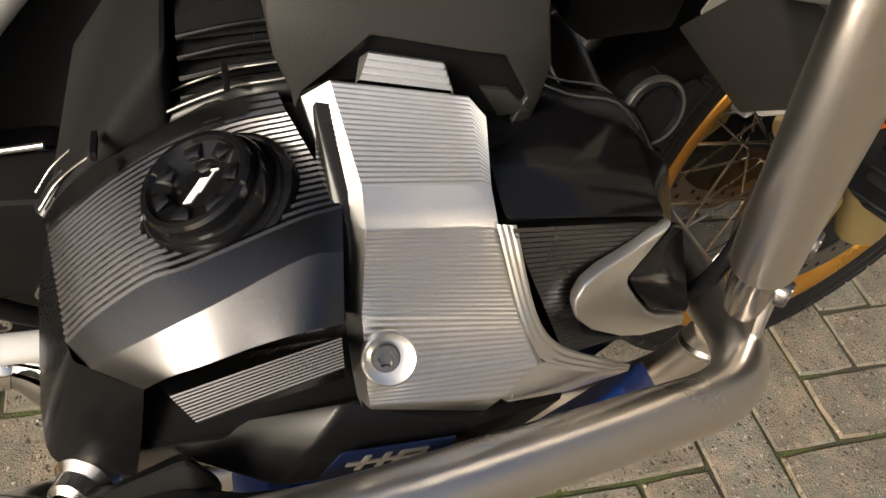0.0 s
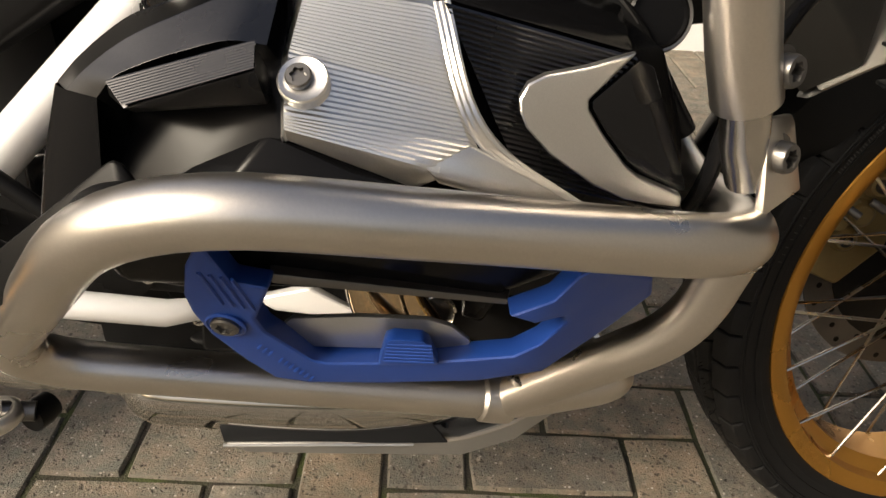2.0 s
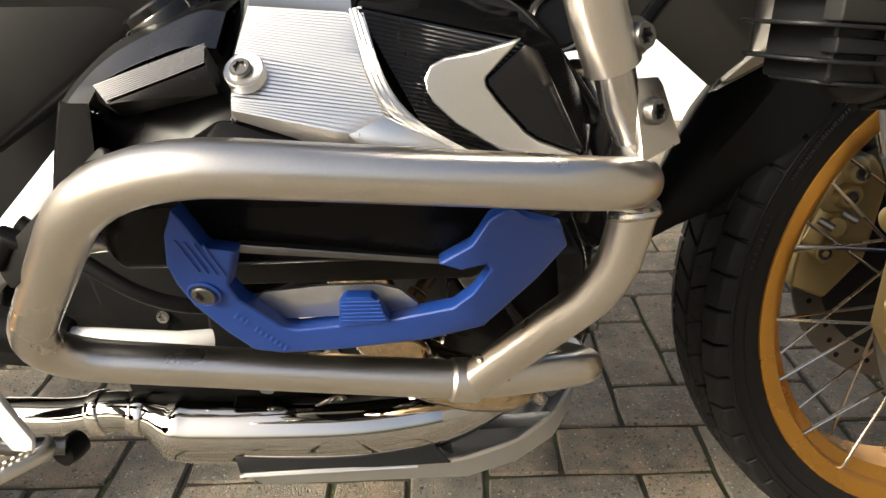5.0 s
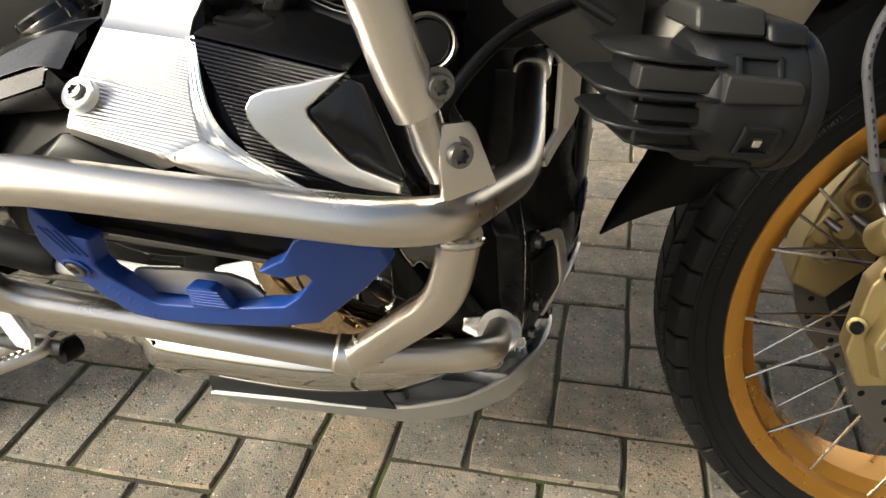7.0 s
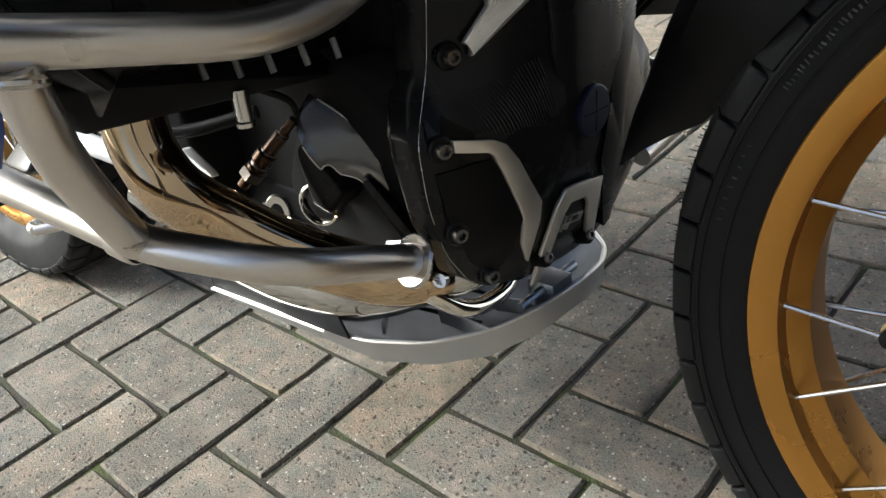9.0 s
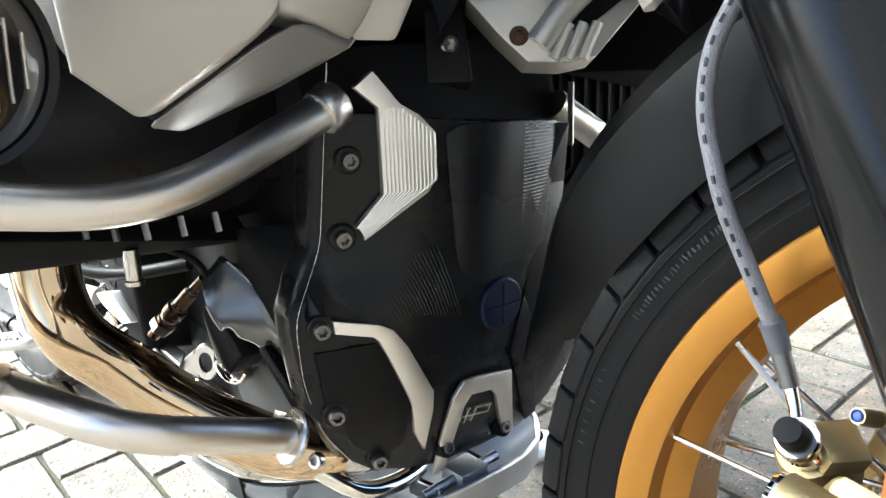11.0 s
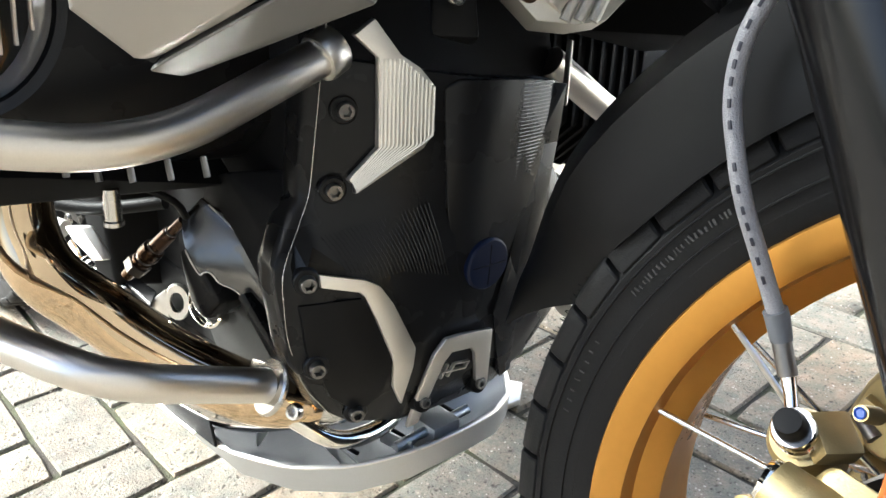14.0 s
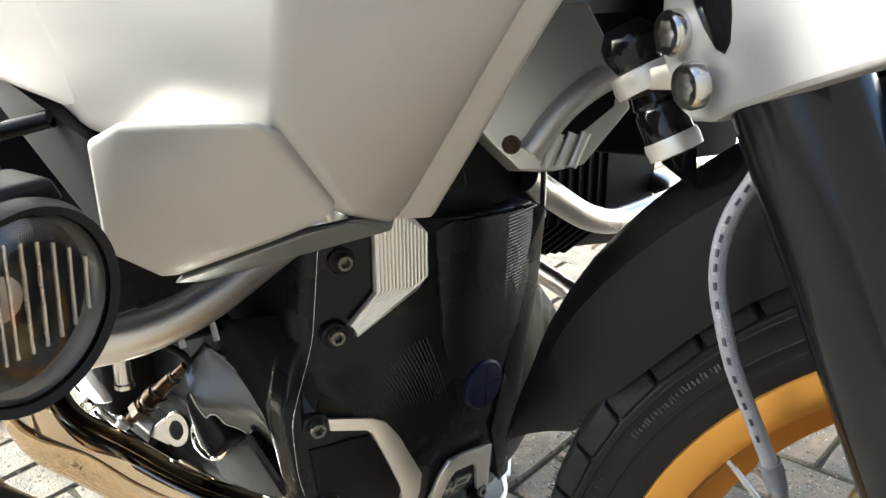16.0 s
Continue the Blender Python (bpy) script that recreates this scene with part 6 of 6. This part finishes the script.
# braided brake hose
hose_path = rounded([(0.455, -0.075, 0.650), (0.444, -0.085, 0.608), (0.431, -0.090, 0.580), (0.429, -0.090, 0.552), (0.441, -0.090, 0.513), (0.4505, -0.083, 0.4870), (0.4615, -0.0755, 0.4570)], 0.018, 6)
hose = P("brake_hose", sweep(hose_path, 0.0040, 16), BRAID, label="grey braided brake hose with dark flecks")
for i in range(2, len(hose_path) - 1, 2):
    a, b = hose_path[i], hose_path[i + 1]
    n = max(1, int((b - a).length / 0.006))
    for k in range(n):
        c = a + (b - a) * ((k + 0.5) / n)
        d = (b - a).normalized()
        o = Vector((0.15, -0.95, 0.1))
        o = (o - d * o.dot(d)).normalized()
        P("braid_fleck", box((-0.0010, -0.0008, -0.0019), (0.0010, 0.0008, 0.0019), 0.0004, along(c + o * 0.0036, d)), BRAID_DARK, hose)
P("hose_sleeve", sweep([(0.4600, -0.0765, 0.4610), (0.4612, -0.0757, 0.4580), (0.4650, -0.0750, 0.4475)], [0.0056, 0.0056, 0.0050], 18), SLEEVE_GREY, hose, "grey rubber sleeve")
P("hose_ferrule", sweep([(0.4648, -0.0750, 0.4480), (0.4715, -0.0765, 0.4330)], 0.0044, 18), DARK_STEEL, hose)
P("hose_pipe", sweep([(0.4715, -0.0765, 0.4335), (0.4755, -0.0785, 0.4250), (0.4815, -0.0860, 0.4165)], [0.0034, 0.0030, 0.0030], 14), CHROME, hose)
refl_m = frame_to((0.5480, -0.116, 0.4290), (0.92, 0.10, -0.02), (-0.30, 0.05, 0.95))
P("reflector", plate([(-0.020, -0.028), (0.020, -0.028), (0.020, 0.028), (-0.020, 0.028)], 0.006, refl_m, 0.0015), REFLECTOR, label="amber side reflector")
for i in range(8):
    P("reflector_rib", sweep([refl_m @ Vector((-0.018, -0.024 + 0.007 * i, 0.006)), refl_m @ Vector((0.018, -0.024 + 0.007 * i, 0.006))], 0.0012, 6), REFLECTOR)

# -- lower fork bridge and link arm --
ARM = frame_to((0.252, -0.022, 0.582), (0.630, 0.776, 0.0), (-0.19, 0.15, 0.97))
arm_out = [(-0.030, 0.090), (0.0545, 0.0909), (0.0720, 0.0560), (0.0781, 0.0382), (0.0818, 0.0218), (0.0491, -0.0145), (0.0300, -0.0180), (0.0055, -0.0164), (-0.0127, 0.0018), (-0.0327, 0.0254), (-0.0309, 0.0273)]
arm = P("link_arm", plate(arm_out, 0.040, ARM @ Matrix.Translation((0, 0, -0.040)), 0.006, None, 3), CAST_ALU, label="grey cast aluminium front suspension arm")
P("arm_rib", sweep(rounded([ARM @ Vector(p) for p in ((0.012, -0.006, 0.001), (0.034, 0.022, 0.004), (0.060, 0.040, 0.004), (0.085, 0.050, 0.0))], 0.02), 0.009, 14), CAST_ALU, arm)
# Thin black plate on the arm's face stands in for a shaded hole.
P("arm_opening", plate([(0.0300, 0.0080), (0.0640, 0.0350), (0.0720, 0.0330), (0.0700, 0.0230), (0.0430, 0.0030), (0.0330, 0.0020)], 0.0015, ARM @ Matrix.Translation((0, 0, 0.0)), 0.0), BLACK_PLASTIC, arm, "black patch for the shaded opening in the arm")
for i in range(3):
    P("arm_fin", sweep([ARM @ Vector((0.022 + 0.009 * i, -0.016, 0.002)), ARM @ Vector((0.032 + 0.009 * i, 0.006, 0.004))], 0.0035, 10), CAST_ALU, arm)
bolt(ARM @ Vector((0, 0, 0.0)), ARM.to_3x3() @ Vector((0, 0, 1)), 0.0062, 0.003, COPPER, arm)
P("arm_shield", plate([(-0.060, 0.20), (-0.013, 0.17), (-0.011, 0.030), (-0.014, 0.026), (-0.034, 0.027), (-0.050, 0.0), (-0.062, 0.05)], 0.008, ARM @ Matrix.Translation((0, 0, 0.006)), 0.002), BLACK_PLASTIC, arm, "black plastic shield beside the arm")
P("radiator_mount", hull([ARM @ Vector(p) for p in ((-0.06, 0.02, 0.0), (-0.035, 0.02, 0.0), (-0.030, -0.028, 0.0), (-0.060, -0.028, 0.0), (-0.06, 0.02, -0.05), (-0.03, -0.028, -0.04))], 0.003), BLACK_PLASTIC)
bolt(ARM @ Vector((-0.046, -0.004, 0.004)), (1, -0.2, 0), 0.006, 0.005, STEEL)
# Black block added round the fork crown to stand in for its shade.
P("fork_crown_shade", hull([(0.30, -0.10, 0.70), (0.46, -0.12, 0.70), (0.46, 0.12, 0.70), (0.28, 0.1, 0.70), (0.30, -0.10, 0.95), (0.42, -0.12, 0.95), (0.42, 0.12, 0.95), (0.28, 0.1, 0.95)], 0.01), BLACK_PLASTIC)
# bridge between the fork tubes, with its clamp screws and ball joint
bridge_m = frame_to((0.4255, -0.1065, 0.6440), (0.885, -0.465, 0.0), (0.0, -0.1, 1.0))
bridge = P("fork_bridge", plate([(-0.036, 0.010), (-0.020, -0.016), (-0.011, -0.0195), (0.002, -0.018), (0.016, -0.011), (0.052, 0.002), (0.100, 0.018), (0.100, 0.075), (-0.010, 0.075), (-0.030, 0.055), (-0.034, 0.030)], 0.022, bridge_m @ Matrix.Translation((0, 0, -0.020)), 0.005, None, 3), SILVER_CAST, label="silver cast fork bridge with clamp screws")
P("bridge_yoke", hull([(0.420, -0.100, 0.640), (0.470, -0.100, 0.650), (0.47, 0.11, 0.680), (0.45, 0.11, 0.640), (0.400, -0.075, 0.690), (0.40, 0.10, 0.700), (0.47, -0.09, 0.720), (0.47, 0.1, 0.72)], 0.006, 3), SILVER_CAST, bridge)
for at in ((0.4255, -0.1065, 0.6440), (0.4090, -0.0945, 0.6640)):
    P("clamp_screw", bolt_mesh(along(Vector(at) + Vector((-0.003, -0.006, -0.002)), (-0.45, -0.88, -0.1)), 0.0100, 0.0065), STEEL, bridge, "star-socket clamp screw")
joint = Vector((0.370, -0.060, 0.634))
jd = Vector((0.46, 0.10, -0.88)).normalized()
ball = P("ball_joint", lathe([(0.0, -0.032), (0.010, -0.031), (0.0145, -0.025), (0.0155, -0.018), (0.0125, -0.011), (0.010, -0.007), (0.0, -0.007)], along(joint, jd), 28), FORK_BLACK, label="black steering ball joint in a bright collar")
P("joint_collar", lathe([(0.009, -0.009), (0.0160, -0.008), (0.0170, -0.002), (0.0160, 0.003), (0.009, 0.003)], along(joint, jd), 28), CAST_ALU, ball)
P("collar_link", hull([lift(joint, d) for d in ((0.004, -0.012, 0.008), (0.004, 0.012, 0.008), (0.036, -0.02, 0.018), (0.036, 0.02, 0.018), (0.004, -0.012, -0.002), (0.004, 0.012, -0.002), (0.036, -0.01, 0.0), (0.036, 0.02, 0.0))], 0.003), CAST_ALU, ball)
P("joint_boot", lathe([(0.010, 0.001), (0.0118, 0.010), (0.0105, 0.012), (0.0125, 0.015), (0.0128, 0.029), (0.0, 0.031)], along(joint, jd), 28), BLACK_GLOSS, ball)
P("joint_ring", lathe([(0.0, 0.029), (0.0138, 0.029), (0.0144, 0.032), (0.0140, 0.038), (0.0, 0.040)], along(joint, jd), 28), CAST_ALU, ball)
P("joint_tail", hull([tuple(along(joint, jd) @ Vector((0.011 * math.cos(a), 0.011 * math.sin(a), h))) for a in (0, 1.57, 3.14, 4.71) for h in (0.039,)] + [tuple(along(joint, jd) @ Vector((0.004, 0.0, 0.062)))], 0.002), FORK_BLACK, ball)

# -- far side of the bike seen past the front cover --
def sunk(bm):
    for v in bm.verts:
        v.co.z -= 0.189 * max(0.0, v.co.y)
    return bm


P("far_bracket", sunk(plate([(0.1075, 0.562), (0.1095, 0.562), (0.1095, 0.512), (0.1075, 0.509)], 0.006, YZ @ Matrix.Translation((0, 0, 0.180)), 0.001)), SATIN_ALU, label="silver bracket on the far side")
P("far_radiator", hull([(x, y, z) for x, y, z in ((0.150, 0.13, 0.545), (0.295, 0.14, 0.552), (0.300, 0.22, 0.545), (0.150, 0.26, 0.520), (0.150, 0.13, 0.70), (0.30, 0.14, 0.72), (0.30, 0.24, 0.72), (0.15, 0.26, 0.70))], 0.006), MATTE_BLACK, label="black radiator on the far side")
P("far_cylinder", sunk(hull([(x, y, z) for y in (0.12, 0.42) for x, z in ((-0.125, 0.49), (-0.125, 0.575), (-0.06, 0.63), (0.07, 0.63), (0.120, 0.575), (0.120, 0.49), (0.07, 0.445), (-0.06, 0.445))], 0.01)), MATTE_BLACK, label="black cylinder on the far side")
for i in range(10):
    y = 0.14 + 0.018 * i
    P("far_fin", sunk(plate([(-0.06, 0.634), (-0.129, 0.577), (-0.129, 0.488), (-0.06, 0.440), (0.072, 0.440), (0.125, 0.488), (0.125, 0.577), (0.072, 0.634)], 0.004, XZ @ Matrix.Translation((0, 0, y)), 0.001)), MATTE_BLACK)

# -- silver side panel and fog lamp --
panel_low = [(0.276, -0.306, 0.6290), (0.2530, -0.2960, 0.5760), (0.2390, -0.2620, 0.5500), (0.2530, -0.2470, 0.5660), (0.3443, -0.2368, 0.5960), (0.3515, -0.2770, 0.6400), (0.300, -0.3030, 0.6380), (0.25, -0.23, 0.62), (0.33, -0.23, 0.63)]
side_panel = P("side_panel", hull(panel_low, 0.0085, 6), SILVER_PAINT, label="silver-grey painted side panel with sharp creases")
P("panel_upper", hull([(0.262, -0.296, 0.6300), (0.3495, -0.2680, 0.6380), (0.3443, -0.2350, 0.5970), (0.3390, -0.2050, 0.5850), (0.4080, -0.1850, 0.700), (0.3620, -0.2680, 0.700), (0.27, -0.312, 0.700), (0.15, -0.32, 0.70), (0.17, -0.27, 0.62), (0.26, -0.22, 0.60), (0.36, -0.16, 0.70)], 0.005, 3), SILVER_PAINT, side_panel)
P("panel_rear", hull([(0.262, -0.297, 0.6350), (0.170, -0.322, 0.655), (0.125, -0.330, 0.740), (0.270, -0.318, 0.740), (0.18, -0.29, 0.65), (0.13, -0.30, 0.74), (0.27, -0.29, 0.74)], 0.004, 3), SILVER_PAINT, side_panel)
P("panel_back", hull([(0.238, -0.255, 0.5500), (0.250, -0.290, 0.576), (0.250, -0.294, 0.625), (0.165, -0.316, 0.665), (0.165, -0.266, 0.612), (0.25, -0.225, 0.60)], 0.003), GREY_PLASTIC, side_panel, "dark grey plastic back of the panel")
P("panel_strip", hull([(0.2530, -0.2470, 0.5660), (0.2403, -0.2434, 0.5453), (0.2395, -0.2610, 0.5490), (0.3400, -0.2082, 0.5842), (0.3443, -0.2368, 0.5955), (0.270, -0.205, 0.565), (0.33, -0.195, 0.59)], 0.0025, 3), SHADED_SILVER, side_panel, "lower strip of the panel turned under")
P("panel_edge_trim", hull([(0.3330, -0.2060, 0.5860), (0.343, -0.188, 0.585), (0.414, -0.172, 0.700), (0.4010, -0.1935, 0.700), (0.32, -0.17, 0.61), (0.40, -0.16, 0.70)], 0.003, 3), SILVER_PAINT, side_panel)
lamp_c = Vector((0.290, -0.3565, 0.588))
lamp_d = Vector((0.93, 0.34, -0.10)).normalized()
lamp_up = (Vector((0, 0, 1)) - lamp_d * lamp_d.z).normalized()
LM = Matrix((lamp_up.cross(lamp_d), lamp_up, lamp_d)).transposed().to_4x4()
LM.translation = lamp_c
LM = LM @ Matrix.Scale(0.87, 4)
lamp = P("fog_lamp", lathe([(0.0, -0.030), (0.030, -0.030), (0.0365, -0.024), (0.0385, -0.020), (0.0392, 0.0), (0.0392, 0.012), (0.0402, 0.014), (0.0405, 0.030), (0.0385, 0.034), (0.0365, 0.034), (0.0355, 0.026), (0.0, 0.018)], LM, 56), LAMP_PLASTIC, label="round black fog lamp with a finned housing")
P("lamp_bezel", lathe([(0.0365, 0.030), (0.0410, 0.028), (0.0420, 0.033), (0.0398, 0.039), (0.0365, 0.037)], LM, 56), LAMP_PLASTIC, lamp)
P("lamp_reflector", lathe([(0.0360, 0.034), (0.0330, 0.024), (0.0250, 0.020), (0.0120, 0.0195), (0.0, 0.022)], LM, 40), MILLED, lamp)
lens = P("lamp_lens", lathe([(0.0, 0.0425), (0.020, 0.0410), (0.0320, 0.0378), (0.0366, 0.0345), (0.0366, 0.0330), (0.0320, 0.0358), (0.020, 0.0390), (0.0, 0.0405)], LM, 48), LENS, lamp, "clear fluted lens")
lens.visible_shadow = False
for i in range(-5, 6):
    hgt = 0.7 * math.sqrt(max(0.0, 0.033 ** 2 - (i * 0.0058) ** 2))
    flute = sweep([(i * 0.0058, -hgt, 0.0250 + 0.0012 * abs(i)), (i * 0.0058, hgt, 0.0250 + 0.0012 * abs(i))], 0.0009, 8)
    flute.transform(LM)
    P("reflector_flute", flute, STEEL, lamp)


def lamp_block(name, pts, bevel, mat=LAMP_PLASTIC, label=""):
    b = hull(pts, bevel, 3)
    b.transform(LM)
    return P(name, b, mat, lamp, label)


for h0, back, wid in ((0.0215, -0.078, 0.034), (0.0035, -0.084, 0.038), (-0.0150, -0.080, 0.036), (-0.0270, -0.060, 0.029)):
    outline_f = [(wid, -0.020), (wid + 0.002, back * 0.65), (wid * 0.86, back * 0.9), (wid * 0.55, back)]
    outline_f = outline_f + [(-a, b) for a, b in reversed(outline_f)]
    fin = plate(outline_f, 0.0022, Matrix(((1, 0, 0, 0), (0, 0, 1, h0), (0, 1, 0, 0), (0, 0, 0, 1))), 0.0009)
    fin.transform(LM)
    P("lamp_fin", fin, LAMP_PLASTIC, lamp, "thin cooling fin")
lamp_block("lamp_heat_sink", [(a, b, z) for a in (-0.026, 0.026) for b in (-0.026, 0.020) for z in (-0.020, -0.060)], 0.004)
lamp_block("lamp_side_block", [(-0.0335, b, z) for b in (0.0065, 0.0190) for z in (-0.022, -0.066)] + [(-0.02, b, z) for b in (0.0065, 0.0190) for z in (-0.022, -0.066)], 0.002, GREY_PLASTIC, "grey block between the fins")
lamp_block("lamp_side_block", [(-0.0320, b, z) for b in (-0.0100, -0.0010) for z in (-0.022, -0.064)] + [(-0.02, b, z) for b in (-0.0100, -0.0010) for z in (-0.022, -0.064)], 0.002)
lamp_block("lamp_arm", [(-0.0412, b, z) for b, z in ((0.0040, -0.021), (0.0190, -0.021), (0.0180, 0.020), (0.0150, 0.024), (0.0060, 0.024))] + [(-0.030, b, z) for b in (0.004, 0.019) for z in (-0.021, 0.022)], 0.0025, GREY_PLASTIC)
for a0, z0, z1 in ((204, -0.004, 0.018), (150, -0.014, 0.012), (250, -0.010, 0.016)):
    frame_m = LM @ Matrix.Rotation(radians(a0), 4, "Z")
    for lo, hi in (((0.0370, -0.010, z0), (0.0412, -0.0075, z1)), ((0.0370, 0.0075, z0), (0.0412, 0.010, z1)), ((0.0370, -0.010, z0), (0.0412, 0.010, z0 + 0.0025)), ((0.0370, -0.010, z1 - 0.0025), (0.0412, 0.010, z1))):
        P("lamp_lug", box(lo, hi, 0.0008, frame_m), LAMP_PLASTIC, lamp)
P("lamp_latch", box((0.0385, -0.002, 0.004), (0.0415, 0.003, 0.009), 0.0008, LM @ Matrix.Rotation(radians(204), 4, "Z")), SATIN_ALU, lamp)
lamp_block("lamp_hood", [(a, b, z) for a, b in ((-0.024, 0.036), (0.024, 0.036), (-0.018, 0.050), (0.018, 0.050)) for z in (-0.036, 0.004)], 0.004, GREY_PLASTIC, "grey clamp on top of the lamp")
lamp_block("lamp_hood_step", [(a, b, z) for a, b in ((-0.028, 0.034), (0.028, 0.034), (-0.022, 0.0445), (0.022, 0.0445)) for z in (0.004, 0.028)], 0.004)
P("lamp_stay", sweep(rounded([(0.285, -0.355, 0.625), (0.28, -0.34, 0.65), (0.22, -0.38, 0.70)], 0.02), 0.007, 12), BLACK_PLASTIC, lamp)
P("lamp_cable", sweep(rounded([(0.235, -0.350, 0.620), (0.205, -0.345, 0.635), (0.16, -0.35, 0.68)], 0.02), 0.0035, 10), BLACK_PLASTIC, lamp)

# cables beside the cylinder
P("cable", sweep(rounded([(0.145, -0.335, 0.490), (0.147, -0.376, 0.535), (0.148, -0.384, 0.572), (0.176, -0.356, 0.612), (0.235, -0.30, 0.632)], 0.04), 0.0040, 12), BLACK_DEEP, label="black cable looping past the cylinder")
plug_m = along((0.130, -0.315, 0.598), (0.1, -1, 0.2))
plug = P("round_plug", lathe([(0.0, 0.004), (0.0125, 0.004), (0.0135, 0.006), (0.0150, 0.005), (0.017, -0.008)], plug_m, 28), BLACK_DEEP, label="round black plug with a pale rim")
P("plug_rim", lathe([(0.0148, 0.0050), (0.0162, 0.0055), (0.0170, 0.0040), (0.0170, 0.002)], plug_m, 32), DARK_STEEL, plug)

# -- low wall of the yard and a wall added out of view --
tagged(part("wall_north", box((-6, 1.87, -0.02), (6, 2.07, 0.90), 0.004), WHITE_WALL, None), "low white rendered wall at the yard's edge", "wall", kind="structure")
# Never in view: added to cut the sky mirrored in the fork and mudguard.
tagged(part("wall_east", box((3.0, -6, -0.02), (3.2, 1.87, 3.4), 0.004), UNSEEN_WALL, None), "plain grey wall out of view, added to darken reflections", "wall", kind="structure")

# ---- pavers ----
def paver_mesh(long_x, seed):
    rnd = random.Random(seed)
    g = 0.0014
    hx, hy = (A - g, A / 2 - g) if long_x else (A / 2 - g, A - g)
    steps_x, steps_y = (4, 2) if long_x else (2, 4)
    edge = [(-1 + 2 * k / steps_x, -1) for k in range(steps_x)] + [(1, -1 + 2 * k / steps_y) for k in range(steps_y)]
    edge += [(-a, -b) for a, b in edge]
    bm = bmesh.new()
    rings = []
    wear = [rnd.uniform(0.0, 0.0011) * (1.8 if rnd.random() < 0.2 else 1.0) for _ in edge]
    for inset, z in ((0.0, -0.02), (0.0006, -0.0035), (0.0032, 0.0)):
        ring = []
        for (sx, sy), w in zip(edge, wear):
            cut = inset + (w if z > -0.01 else 0.0)
            corner = 0.0018 if abs(sx) == 1 and abs(sy) == 1 else 0.0
            ring.append(bm.verts.new((sx * (hx - cut - corner) if abs(sx) == 1 else sx * hx, sy * (hy - cut - corner) if abs(sy) == 1 else sy * hy, z + rnd.uniform(-0.0005, 0.0003))))
        rings.append(ring)
    n = len(edge)
    for a, b in zip(rings, rings[1:]):
        for k in range(n):
            bm.faces.new((a[k], a[(k + 1) % n], b[(k + 1) % n], b[k]))
    bm.faces.new(rings[-1])
    me = bpy.data.meshes.new("paver")
    bm.to_mesh(me)
    bm.free()
    me.materials.append(PAVER)
    me.polygons.foreach_set("use_smooth", [True] * len(me.polygons))
    me.set_sharp_from_angle(angle=radians(50))
    return me


kinds = {lx: [paver_mesh(lx, 10 * lx + i) for i in range(6)] for lx in (True, False)}
rnd = random.Random(5)
pavers_near.sort(key=lambda p: (p[0] - 0.1) ** 2 + (p[1] - 0.1) ** 2)
for i, (cx, cy, lx) in enumerate(pavers_near[:300]):
    ob = new("paver", kinds[lx][rnd.randrange(6)])
    ob.parent = ground
    ob.matrix_basis = pose(cx, cy, rnd.uniform(-0.0012, 0.0008), rnd.uniform(-0.5, 0.5), rnd.uniform(-0.5, 0.5), rnd.uniform(-0.4, 0.4))
verts, faces = [], []
for cx, cy, lx in pavers_near[300:] + pavers_far:
    hx, hy = (A - 0.0018, A / 2 - 0.0018) if lx else (A / 2 - 0.0018, A - 0.0018)
    b, dz = len(verts), rnd.uniform(-0.0012, 0.0008)
    for inset, z in ((0.0, -0.02), (0.0, -0.003), (0.004, 0.0)):
        verts += [(cx + sx * (hx - inset), cy + sy * (hy - inset), z + dz) for sx, sy in ((-1, -1), (1, -1), (1, 1), (-1, 1))]
    for r in (0, 4):
        faces += [(b + r + k, b + r + (k + 1) % 4, b + r + 4 + (k + 1) % 4, b + r + 4 + k) for k in range(4)]
    faces.append((b + 8, b + 9, b + 10, b + 11))
me = bpy.data.meshes.new("paving_beyond")
me.from_pydata(verts, [], faces)
me.materials.append(PAVER)
beyond = tagged(new("paving_beyond", me), "same paving going on across the yard", kind="stuff")
beyond.parent = ground
